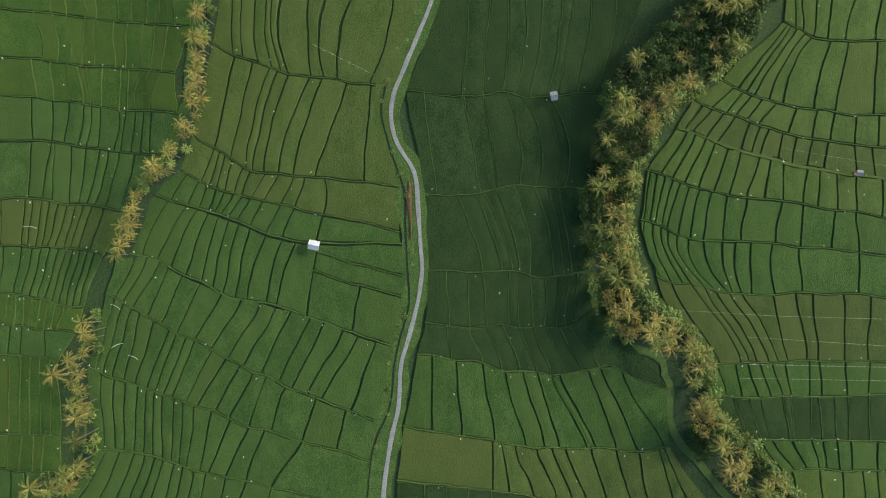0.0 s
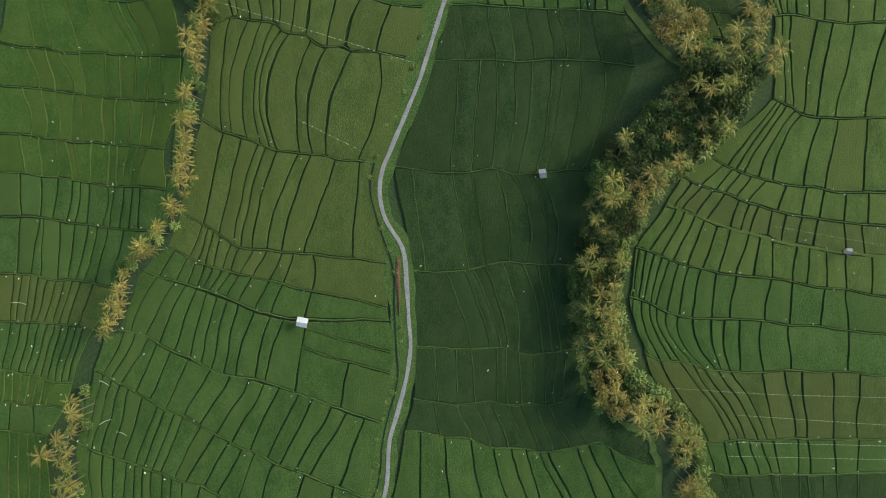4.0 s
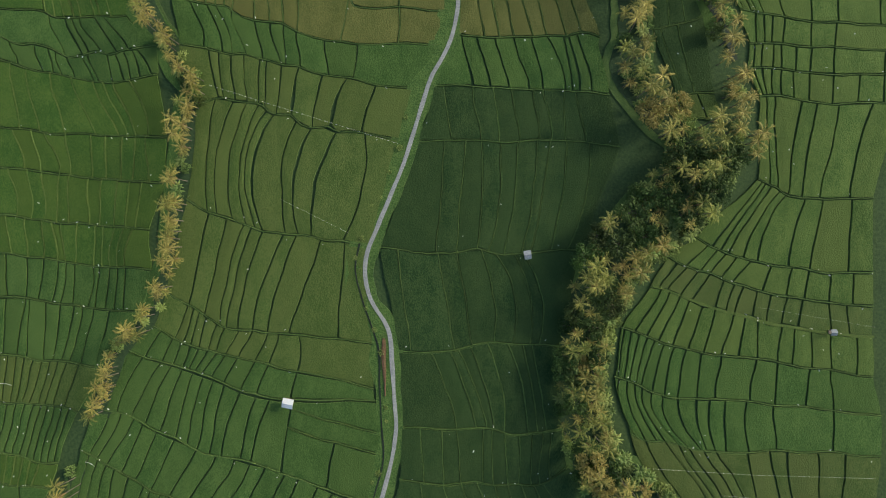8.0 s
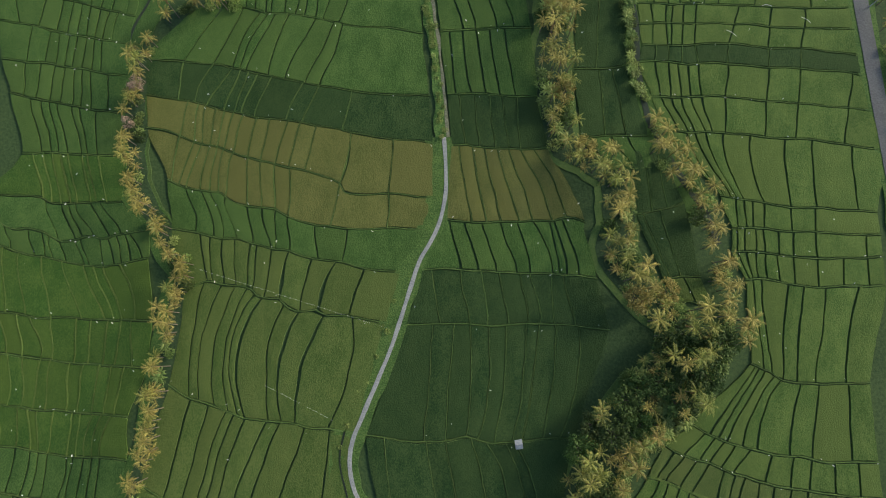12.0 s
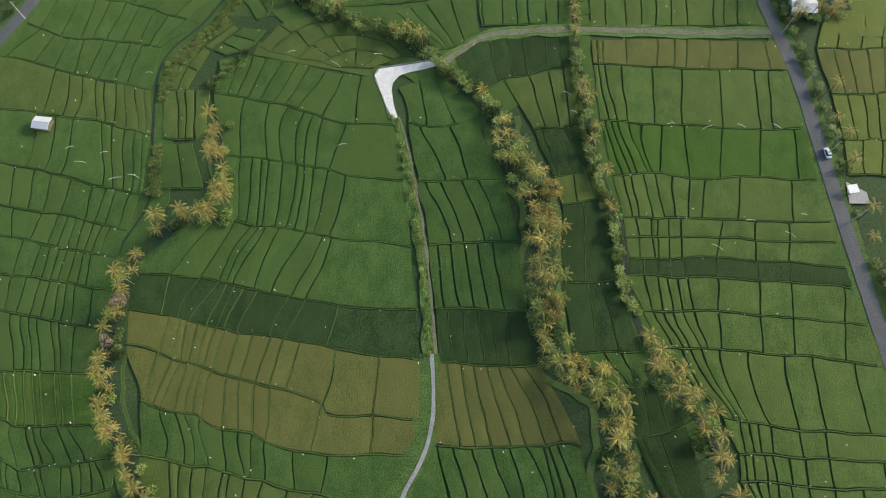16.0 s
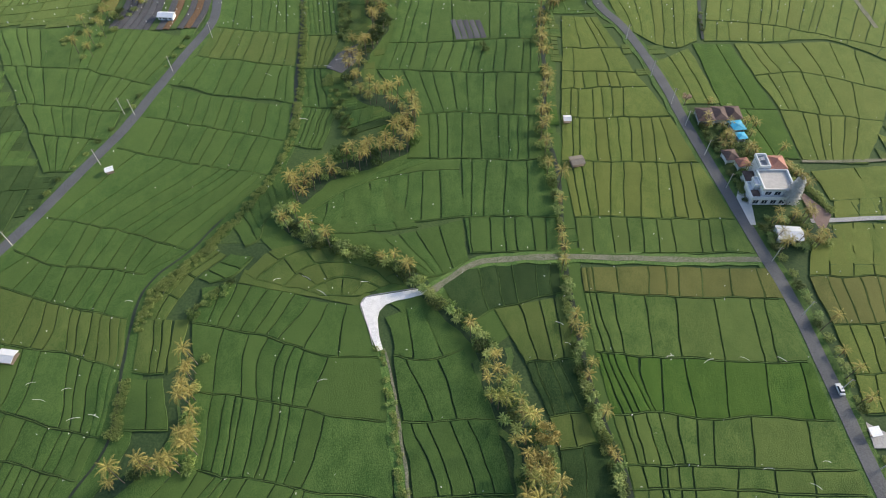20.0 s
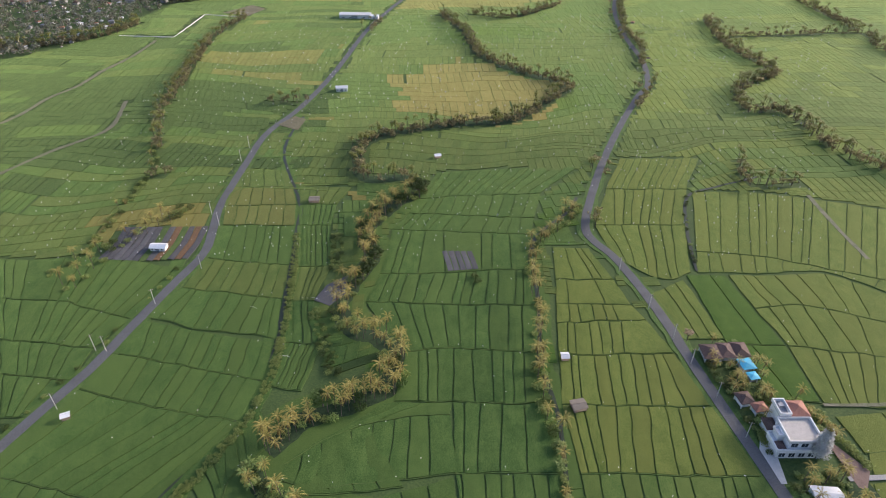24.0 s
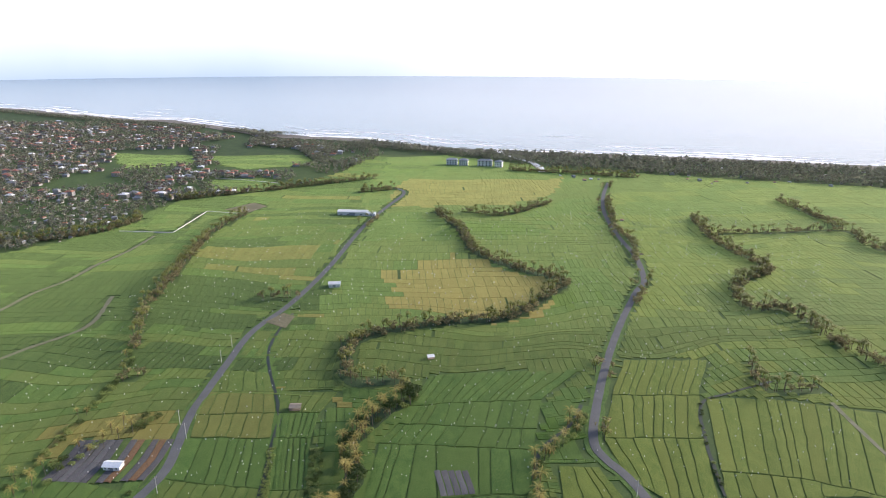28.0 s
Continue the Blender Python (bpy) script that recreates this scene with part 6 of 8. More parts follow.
band("m4", "m5", "young", (0.126, 0.135), (0.294, 0.294), (0.416, 0.422), (0.598, 0.595), (0.690, 0.672), (0.833, 0.852))
band("p00", "p0", "young", (0.102, 0.115), (0.187, 0.177), (0.308, 0.324), (0.394, 0.376), (0.515, 0.506), (0.610, 0.596), (0.708, 0.721), (0.809, 0.803), (0.909, 0.895))
band("p0", "p1a", "young", (0.093, 0.089), (0.215, 0.201), (0.315, 0.327), (0.419, 0.414), (0.488, 0.478), (0.613, 0.632), (0.708, 0.707), (0.791, 0.805), (0.915, 0.899))
band("p1a", "p1", "young", (0.111, 0.124), (0.267, 0.260), (0.364, 0.361), (0.502, 0.486), (0.642, 0.643), (0.764, 0.753), (0.898, 0.908))
band("p1", "p2", "young", (0.142, 0.115), (0.242, 0.241), (0.371, 0.422), (0.643, 0.658), (0.722, 0.731), (0.842, 0.858))
band("p2", "p3", "young", (0.117, 0.135), (0.260, 0.274), (0.352, 0.335), (0.512, 0.504), (0.626, 0.612), (0.774, 0.774), (0.891, 0.874))
band("p3", "p4", "young", (0.162, 0.053), (0.260, 0.135), (0.341, 0.217), (0.453, 0.321), (0.647, 0.527), (0.839, 0.772))
band("p4", "p5", "young", (0.094, 0.165), (0.164, 0.228), (0.238, 0.294), (0.362, 0.404), (0.506, 0.551), (0.650, 0.679), (0.813, 0.815))
band("p5R", "g2R", "young", (0.123, 0.091), (0.308, 0.212), (0.554, 0.425), (0.801, 0.697))
band("p5L", "g2L", "young", (0.230, 0.206), (0.539, 0.484), (0.764, 0.712))
band("p5x", "p5L", "young", (0.556, 0.578))
band("ea1", "ea2", "pale", (0.462, 0.576))
band("ea3", "ea4", "dark", (0.248, 0.230), (0.538, 0.536), (0.707, 0.690))
band("eb1", "eb2", "pale", (0.203, 0.186), (0.375, 0.372), (0.600, 0.603), (0.810, 0.805))
band("q1", "q2", "pale", (0.349, 0.335), (0.637, 0.649))
band("q2", "q3", "pale", (0.198, 0.174))
band("q3", "q4", "pale", (0.174, 0.145), (0.465, 0.437), (0.754, 0.681))
band("q4", "q5", "pale", (0.121, 0.083), (0.194, 0.153), (0.468, 0.385), (0.712, 0.574))
band("q5", "q6", "pale", (0.107, 0.089), (0.167, 0.142), (0.408, 0.356), (0.621, 0.517), (0.810, 0.696))
band("q6", "dd16", "pale", (0.071, 0.046), (0.142, 0.099), (0.356, 0.224), (0.571, 0.418), (0.768, 0.630), (0.929, 0.806))
band("ra0", "ra1", "pale", (0.086, 0.075), (0.190, 0.189), (0.280, 0.261), (0.398, 0.385), (0.507, 0.519), (0.603, 0.611), (0.696, 0.677), (0.798, 0.792), (0.904, 0.889))
band("ra1", "ra2", "pale", (0.091, 0.229), (0.231, 0.319), (0.336, 0.410), (0.475, 0.500), (0.580, 0.590), (0.720, 0.711), (0.860, 0.831))
band("ra2", "ra3", "pale", (0.108, 0.173), (0.289, 0.308), (0.470, 0.473), (0.590, 0.570), (0.711, 0.706), (0.831, 0.815))
band("ra4", "ra5", "pale", (0.523, 0.483))
band("rb1", "rb2", "pale", (0.064, 0.076), (0.136, 0.133), (0.227, 0.218), (0.276, 0.284), (0.359, 0.364), (0.415, 0.412), (0.486, 0.476), (0.577, 0.560), (0.637, 0.657), (0.728, 0.727), (0.792, 0.798), (0.856, 0.870), (0.919, 0.932))
band("rb2", "rb3", "pale", (0.117, 0.131), (0.296, 0.294), (0.438, 0.437), (0.587, 0.572), (0.715, 0.730), (0.882, 0.870))
band("v1", "v2", "vivid")
band("v2", "v3", "vivid")
band("x1", "x2", "pale", (0.146, 0.215), (0.411, 0.529), (0.727, 0.802))
band("x2", "x3", "pale", (0.215, 0.187), (0.529, 0.622))
band("x3", "x4", "pale", (0.225, 0.241), (0.485, 0.467), (0.771, 0.768))
band("s1", "s0", "pale", (0.365, 0.364), (0.667, 0.663))
band("s1a", "s2", "pale", (0.183, 0.199), (0.414, 0.425), (0.632, 0.622), (0.834, 0.848))
band("s2", "s3", "ripe", (0.167, 0.170), (0.308, 0.318), (0.478, 0.480), (0.642, 0.625), (0.841, 0.840))
band("s3", "s4", "pale", (0.178, 0.190), (0.366, 0.349), (0.509, 0.512), (0.677, 0.678), (0.837, 0.852))
band("s4", "s5", "pale", (0.245, 0.247), (0.519, 0.503), (0.743, 0.727))
band("z2", "z1", "olive", (0.33, 0.33), (0.66, 0.66))
line("z2c", (-67.8, 261.2), (-63.4, 259.2), (-58.9, 256.8))
line("zc", (-67.4, 246.6), (-62.5, 251.7), (-57.9, 257.3))
line("zd", (-62.6, 244.0), (-54.7, 247.4), (-49.4, 255.6))
band("z2c", "z2a", "olive", (0.33, 0.33), (0.66, 0.66))
band("zc", "zd", "young", (0.30, 0.30), (0.65, 0.65))
band("z2a", "z2", "olive", (0.33, 0.33), (0.66, 0.66))
band("z2b", "z3", "olive", (0.431, 0.537), (0.690, 0.760))
band("z3b", "z4", "young", (0.561, 0.560))
band("z5", "z6", "olive")
band("yL", "yR", "young", (0.165, 0.161), (0.300, 0.302), (0.436, 0.426), (0.596, 0.607), (0.694, 0.696), (0.885, 0.867))
band("gx", "gy", "young", (0.363, 0.213), (0.757, 0.612))
band("gz", "gz2", "young", (0.622, 0.514))

kinks()
for one_ in BANDS:
    build_band(*one_)

def far_fields():
    """The wide plain of paddies beyond, one joined sheet of plots for each tone. The farthest eastern plots take
    colours lifted for haze.
    """
    rnd = random.Random(21)
    GOLD = [[(-1, 1058), (218, 1073), (149, 941), (20, 892), (-28, 913)], [(-13, 666), (42, 708), (99, 665), (129, 651), (95, 600), (55, 590), (-9, 590)], [(-95, 439), (-95, 477), (-63, 475), (-53, 439), (-71, 433)],
            [(-51, 438), (-55, 456), (-29, 456), (-21, 438)], [(-200, 730), (-74, 740), (-73, 700), (-190, 690)]]
    DARK_FIELD = [(-293, 578), (-241, 588), (-178, 557), (-228, 548), (-280, 556)]
    gold_at = lambda x, y: any(bool(inside(q, x, y)) for q in GOLD)
    cells = []
    y = 255.0
    while y < 1290:
        h = rnd.uniform(11, 20)
        x, end = -min(760, 150 + 0.78 * (y - 120)), min(720, 170 + 0.78 * (y - 120))
        while x < end:
            block, r = rnd.uniform(40, 130), rnd.random()
            rows, wide = (1, (4.0, 6.0)) if r < 0.55 else (1, (7, 12)) if r < 0.8 else (2, (12, 26))
            for j in range(rows):
                q = x
                while q < x + block - 2:
                    w = min(rnd.uniform(*wide), x + block - q)
                    cells.append((q, y + h * j / rows, w, h / rows))
                    q += w
            x += block
        y += h
    cx, cy = np.array([c[0] + c[2] / 2 for c in cells]), np.array([c[1] + c[3] / 2 for c in cells])
    wave = lambda x, y: 34 * noise.noise((x * 0.004, y * 0.006, 3.3)) + 20 * noise.noise((x * 0.012, y * 0.011, 7.7)) + 3 * noise.noise((x * 0.035, y * 0.03, 1.7))
    slant = lambda x, y: 22 * noise.noise((x * 0.006, y * 0.006, 4.4))
    wv = np.array([wave(a, b) for a, b in zip(cx, cy)])
    cx = cx + np.array([slant(a, b) for a, b in zip(cx, cy)])
    def blocked(cx, cy, wv, reach):
        bad = np.zeros(len(cx), bool)
        for p in POLYS:
            for dx, dy in ((-reach, -reach), (reach, -reach), (reach, reach), (-reach, reach), (0, 0)):
                bad |= inside(p, cx + dx, cy + wv + dy)
        bad |= (inside(TOWN, cx, cy + wv) & ~sum(inside(o, cx, cy + wv) for o in OPENS).astype(bool)) | inside(COAST_TREES, cx, cy + wv)
        bad |= near([EAST_LINE, WEST_LINE], cx, cy + wv, 4.0 + reach)
        bad |= near([b for b in BELTS], cx, cy + wv, 5 + reach) | near(FAR_ROWS, cx, cy + wv, 2 + reach)
        bad |= near([CANAL_WEST, CANAL_MID] + TRACKS_FAR, cx, cy + wv, 1.5 + reach)
        bad |= inside([(-224, 892), (-196, 934), (-172, 911), (-189, 876)], cx, cy + wv)
        bad |= near([COAST[1:-1]], cx, cy + wv, 60)
        bad |= near([[(-303, 806), (-247, 802), (-243, 880)]], cx, cy + wv, 6)
        bad |= (cx > -95) & (cx < 32) & (cy + wv < 325)
        bad |= inside([(-152, 400), (-149, 432), (-105, 436), (-96, 402), (-120, 398)], cx, cy + wv)
        bad |= inside([(124, 255), (172, 255), (172, 312), (150, 340), (122, 342)], cx, cy + wv)
        return bad
    bad = blocked(cx, cy, wv, 4.5)
    split = [(x, y + h / 5 * j, w, h / 5) for (x, y, w, h), no in zip(cells, bad) if no and w < 7.5 for j in range(5)] + [(x + w / 3 * i, y + h / 4 * j, w / 3, h / 4) for (x, y, w, h), no in zip(cells, bad) if no and w >= 7.5 for i in range(3) for j in range(4)]
    cells = [c for c, no in zip(cells, bad) if not no]
    sx, sy = np.array([c[0] + c[2] / 2 for c in split]), np.array([c[1] + c[3] / 2 for c in split])
    sw = np.array([wave(a, b) for a, b in zip(sx, sy)])
    sx = sx + np.array([slant(a, b) for a, b in zip(sx, sy)])
    cells += [c for c, no in zip(split, blocked(sx, sy, sw, 1.8)) if not no]
    bad = np.zeros(len(cells), bool)
    geos = {(k, c): Geo() for k in TONES for c in (False, True)}
    for (x, y, w, h), no in zip(cells, bad):
        if no:
            continue
        t = noise.noise((x * 0.006, y * 0.014, 0.5)) + 0.35 * noise.noise((x * 0.03, y * 0.06, 2.5))
        # Greener in the west, paler eastwards, partly to imitate the haze there.
        t += 0.3 * min(1.0, max(-1.0, (x + 40) / 260))
        east = x > float(np.interp(y, [q[1] for q in EAST_LINE], [q[0] for q in EAST_LINE]))
        tone = "dull" if t > 0.35 else "olive" if t > 0.02 else "young" if t > -0.28 else "vivid" if t > -0.5 else "dark"
        if east and tone in ("olive", "young", "vivid", "dark"):
            tone = "pale" if t > -0.1 else "fresh"
        if x < -60 and not gold_at(x, y):
            strip = noise.noise((x * 0.003, y * 0.045, 9.1)) + 0.5 * t
            tone = "dark" if strip < -0.14 else "young" if strip < 0.02 else "dull" if strip < 0.2 else "olive" if strip < 0.36 or x < -170 else "ripe"
        if gold_at(x, y):
            tone = "ripe"
        elif bool(inside(DARK_FIELD, x, y)):
            tone = "dark"
        g, k = (0.20 if y < 520 else 0.15) if h > 4.5 else 0.05, 3
        xs = [x + g + (w - 2 * g) * i / k for i in range(k + 1)]
        low = [(q + slant(q, y), y + g + wave(q, y), 0.45) for q in xs]
        high = [(q + slant(q, y + h), y + h - g + wave(q, y + h), 0.45) for q in xs]
        n = k + 1
        v = low + high + [(a, b, 0.02) for a, b, c in low] + [(a, b, 0.02) for a, b, c in high]
        f = [(i, i + 1, n + i + 1, n + i) for i in range(k)] + [(2 * n + i, 2 * n + i + 1, i + 1, i) for i in range(k)] + [(0, n, 3 * n, 2 * n), (k, 2 * n + k, 3 * n + k, n + k)]
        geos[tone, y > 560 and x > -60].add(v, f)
    for (k, hazed), g in geos.items():
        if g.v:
            tagged(g.make("distant_paddies", (RICE_HAZED if hazed else RICE_FAR)[k]), "distant terraced paddies with " + WORDS[k].replace(" in the shade of the trees", ""), kind="stuff")
far_fields()

# ---- trees ----
def palm_mesh(seed, height, dry):
    rnd = random.Random(seed)
    lean, az = rnd.uniform(0.3, 1.6), rnd.uniform(0, 6.28)
    pts = [(lean * (k / 7) ** 2 * math.cos(az), lean * (k / 7) ** 2 * math.sin(az), height * k / 7) for k in range(8)]
    trunk = Geo().tube(pts, [0.24, 0.17, 0.15, 0.14, 0.135, 0.13, 0.13, 0.15], 7)
    top = Vector(pts[-1])
    crown, old = Geo(), Geo()
    n = rnd.randint(17, 21)
    for k in range(n):
        a = 2.39996 * k + rnd.uniform(-0.25, 0.25)
        rise = 0.95 - 1.5 * k / n + rnd.uniform(-0.12, 0.12)
        length = rnd.uniform(3.3, 4.4) * (0.85 if rise > 0.6 else 1)
        brown = k > n - 1 - dry
        g = old if brown else crown
        d = Vector((math.cos(a), math.sin(a), 0))
        side = Vector((-d.y, d.x, 0))
        seg, spine = 8, []
        for j in range(seg + 1):
            t = j / seg
            ang = rise - (1.15 + 0.35 * (1 - rise)) * t * t - (0.5 if brown else 0)
            spine.append(top + d * 0.1 if j == 0 else spine[-1] + (d * math.cos(ang) + Vector((0, 0, math.sin(ang)))) * (length / seg))
        v, f = [], []
        for j, p in enumerate(spine):
            w = 0.05 * (1.15 - j / seg)
            v += [tuple(p - side * w), tuple(p + side * w)]
            if j:
                f.append((2 * j - 2, 2 * j - 1, 2 * j + 1, 2 * j))
        g.add(v, f)
        for j in range(13):
            t = 0.14 + 0.86 * j / 12
            i0 = min(seg - 1, int(t * seg))
            p = spine[i0].lerp(spine[i0 + 1], t * seg - i0)
            fw = (spine[i0 + 1] - spine[i0]).normalized()
            ll = 0.74 * math.sin(math.pi * (0.18 + 0.74 * t)) * rnd.uniform(0.8, 1.1)
            for s in (-1, 1):
                tip = p + side * (s * ll * 0.8) + fw * (ll * 0.75) - Vector((0, 0, ll * rnd.uniform(0.25, 0.5)))
                g.add([tuple(p - fw * 0.07), tuple(p + fw * 0.08), tuple(tip)], [(0, 1, 2)])
    return trunk, crown, old

def palm_proto(seed, height, dry):
    e = thing("coconut_palm", "coconut palm with a slender trunk and sunlit arching fronds", "palm tree", "palms of the tree belts")
    t, c, o = palm_mesh(seed, height, dry)
    t.make("trunk", BARK, e, smooth=True)
    c.make("crown", FROND, e)
    if o.v:
        o.make("dry_fronds", FROND_DRY, e, "dry brown hanging fronds")
    return e

def leaf_cloud(g, rnd, c, r, n, size, flat_=1.0):
    """Many small leaf sprays on and in an uneven ball."""
    for _ in range(n):
        d = Vector((rnd.gauss(0, 1), rnd.gauss(0, 1), rnd.gauss(0.25, 1))).normalized()
        p = Vector(c) + Vector((d.x * r, d.y * r, d.z * r * flat_)) * rnd.uniform(0.55, 1.08)
        a = Vector((rnd.gauss(0, 1), rnd.gauss(0, 1), rnd.gauss(0, 0.6))).normalized()
        b = a.cross(d + Vector((0.2, 0.1, 0.3))).normalized() * size * rnd.uniform(0.3, 0.5)
        a = a * size * rnd.uniform(0.7, 1.2)
        g.add([tuple(p - a), tuple(p + b), tuple(p + a), tuple(p - b)], [(0, 1, 2, 3)])

def tree_proto(seed, height, spread, leaf, label, count=520, size=0.5, gap=0.0):
    rnd = random.Random(seed)
    e = thing("broadleaf_tree", label, "tree", "broadleaf trees of the belts")
    trunk, crown = Geo(), Geo()
    trunk.tube([(0, 0, 0), (0.1, 0.05, height * 0.25), (0.05, 0.2, height * 0.5)], [0.32, 0.24, 0.17], 7)
    nb = 9
    for k in range(nb):
        a, far = k * 2.4 + rnd.uniform(-0.3, 0.3), spread * rnd.uniform(0.35, 0.75)
        c = (far * math.cos(a), far * math.sin(a), height * rnd.uniform(0.58, 0.9))
        mid = (c[0] * 0.45, c[1] * 0.45, height * 0.5 + (c[2] - height * 0.5) * 0.4)
        Geo().tube([(0.05, 0.15, height * 0.42), mid, c], [0.13, 0.08, 0.03], 5).make("limb", BARK, e, smooth=True)
        leaf_cloud(crown, rnd, c, spread * rnd.uniform(0.28, 0.48), int(count / nb), size, 0.7)
    trunk.make("trunk", BARK, e, smooth=True)
    crown.make("crown", leaf, e)
    return e

def bush_proto(seed, w, h, leaf, n, size, label, name="shrub"):
    rnd = random.Random(seed)
    e = thing(name, label, "shrub", "shrubs along the canals")
    stems, crown = Geo(), Geo()
    for k in range(5):
        a = k * 1.3
        c = (w * 0.45 * math.cos(a), w * 0.45 * math.sin(a), h * rnd.uniform(0.45, 0.75))
        stems.tube([(c[0] * 0.2, c[1] * 0.2, 0), c], [0.06, 0.03], 4)
        leaf_cloud(crown, rnd, c, w * rnd.uniform(0.35, 0.55), n // 5, size, 0.75)
    stems.make("woody_base", BARK, e)
    crown.make("leaves", leaf, e)
    return e

def banana_proto(seed):
    rnd = random.Random(seed)
    e = thing("banana_plant", "banana plant with broad light green torn leaves", "banana plant", "banana plants of the belts")
    stem, leaves = Geo(), Geo()
    for s in range(3):
        bx, by, h = rnd.uniform(-0.9, 0.9), rnd.uniform(-0.9, 0.9), rnd.uniform(1.8, 2.8)
        stem.tube([(bx, by, 0), (bx, by, h)], [0.13, 0.09], 6)
        for k in range(8):
            a = k * 2.4 + s
            d, sd = Vector((math.cos(a), math.sin(a), 0)), Vector((-math.sin(a), math.cos(a), 0))
            p, v, f = Vector((bx, by, h)), [], []
            for j in range(6):
                t = j / 5
                w = 0.34 * math.sin(math.pi * (0.1 + 0.85 * t)) * rnd.uniform(0.8, 1.1)
                v += [tuple(p - sd * w - Vector((0, 0, 0.12))), tuple(p), tuple(p + sd * w - Vector((0, 0, 0.12)))]
                if j:
                    f += [(3 * j - 3, 3 * j - 2, 3 * j + 1, 3 * j), (3 * j - 2, 3 * j - 1, 3 * j + 2, 3 * j + 1)]
                ang = 1.1 - 2.0 * t + 0.2 * math.sin(k)
                p = p + (d * math.cos(ang) + Vector((0, 0, math.sin(ang)))) * 0.5
            leaves.add(v, f)
    stem.make("stalk_clump", LEAF_BUSH, e)
    leaves.make("leaves", LEAF_BUSH, e)
    return e

PALMS = [palm_proto(31, 10.5, 2), palm_proto(32, 8.5, 4), palm_proto(33, 12.0, 3), palm_proto(34, 7.0, 5), palm_proto(35, 9.5, 6)]
DARK_TREES = [tree_proto(41, 9.5, 5.6, LEAF, "tall dark green broadleaf tree with a dense crown", 900, 0.55),
              tree_proto(42, 7.5, 3.8, LEAF, "dark green broadleaf tree among the palms", 650, 0.5)]
GOLD_TREES = [tree_proto(43, 8.5, 4.2, LEAF_GOLD, "broadleaf tree with dry golden brown foliage", 650, 0.5)]
PINK_TREES = [tree_proto(44, 8.5, 3.4, LEAF_PINK, "thin pale pinkish grey tree with sparse foliage", 330, 0.4)]
BUSHES = [bush_proto(51, 3.2, 2.6, LEAF_BUSH, 230, 0.42, "leafy light green shrub beside the canal"), bush_proto(52, 2.4, 1.8, LEAF_BUSH, 170, 0.36, "low sunlit green shrub on the bank"),
          bush_proto(53, 3.0, 3.2, LEAF, 230, 0.42, "dark green shrub under the trees")]
BANANAS = [banana_proto(61), banana_proto(62)]
PROTOS = PALMS + DARK_TREES + GOLD_TREES + PINK_TREES + BUSHES + BANANAS
USED = set()

COUNT, JOINED = {}, {}
CAP = {"coconut_palm": 285, "shrub": 290, "banana_plant": 260, "broadleaf_tree": 120}
def plant(kind, x, y, rnd, scale=1.0):
    """The first of a kind stands itself, the next ones are copies; far or surplus ones join one mass."""
    p = kind[rnd.randrange(len(kind))]
    s = scale * rnd.uniform(0.82, 1.15)
    m = pose(x, y, 0, 0, 0, rnd.uniform(0, 360)) @ Matrix.Diagonal((s, s, s * rnd.uniform(0.92, 1.08), 1))
    base = p.name.split(".")[0]
    COUNT[base] = COUNT.get(base, 0) + 1
    if p.name not in USED:
        USED.add(p.name)
        p.matrix_basis = m
        return
    if COUNT[base] <= CAP[base] and y < 330:
        copy_thing(p, m)
        return
    for part in p.children:
        me = part.data
        co = np.empty(len(me.vertices) * 3)
        me.vertices.foreach_get("co", co)
        mat_ = np.array(m)
        co = co.reshape(-1, 3) @ mat_[:3, :3].T + mat_[:3, 3]
        JOINED.setdefault((base, me.materials[0].name), Geo()).add([tuple(q) for q in co], [tuple(f.vertices) for f in me.polygons])

GRID = {}
RESERVED = [(58.0, 46.5, 5.6), (62.0, 55.5, 4.4), (53.2, -22.8, 4.0)]
def belt(pts, seed, spacing, mix, edge=None, scale=1.0):
    """Plants a belt: mix is a list of (kind, share); edge: what grows along its sunny side."""
    rnd = random.Random(seed)
    c = smooth_line(pts, 1.0)
    s_pts = np.array([q[:2] for q in pts], float)
    wid = []
    for q in c:
        d = np.hypot(*(s_pts - q).T)
        i, j = np.argsort(d)[:2]
        wid.append((pts[i][2] * d[j] + pts[j][2] * d[i]) / max(d[i] + d[j], 1e-6))
    d = np.gradient(c, axis=0)
    n = np.c_[-d[:, 1], d[:, 0]] / np.maximum(np.hypot(d[:, 0], d[:, 1]), 1e-6)[:, None]
    area = float(sum(2 * w for w in wid))
    want, tries, mine = area / spacing ** 2 * 1.15, 0, []
    while len(mine) < want and tries < want * 12:
        tries += 1
        i = rnd.randrange(len(c))
        p = c[i] + n[i] * rnd.uniform(-0.92, 0.92) * wid[i]
        gx, gy = int(p[0] // 6), int(p[1] // 6)
        close = [q for i in (-1, 0, 1) for j in (-1, 0, 1) for q in GRID.get((gx + i, gy + j), ())]
        if any((p[0] - x) ** 2 + (p[1] - y) ** 2 < r * r for x, y, r in RESERVED):
            continue
        if all((p[0] - q[0]) ** 2 + (p[1] - q[1]) ** 2 > (spacing * 0.78) ** 2 for q in close):
            mine.append(p)
            GRID.setdefault((gx, gy), []).append(p)
            r, acc = rnd.random(), 0
            for kind, share in mix:
                acc += share
                if r < acc:
                    plant(kind, p[0], p[1], rnd, scale * (0.9 if kind is PALMS else 1.0))
                    break
    if edge:
        i = 0
        while i < len(c):
            sgn = 1 if n[i][0] > 0 else -1
            p = c[i] + n[i] * sgn * (wid[i] + rnd.uniform(0.2, 2.6))
            plant(edge, p[0], p[1], rnd, rnd.uniform(0.7, 1.1))
            i += rnd.randint(1, 2)

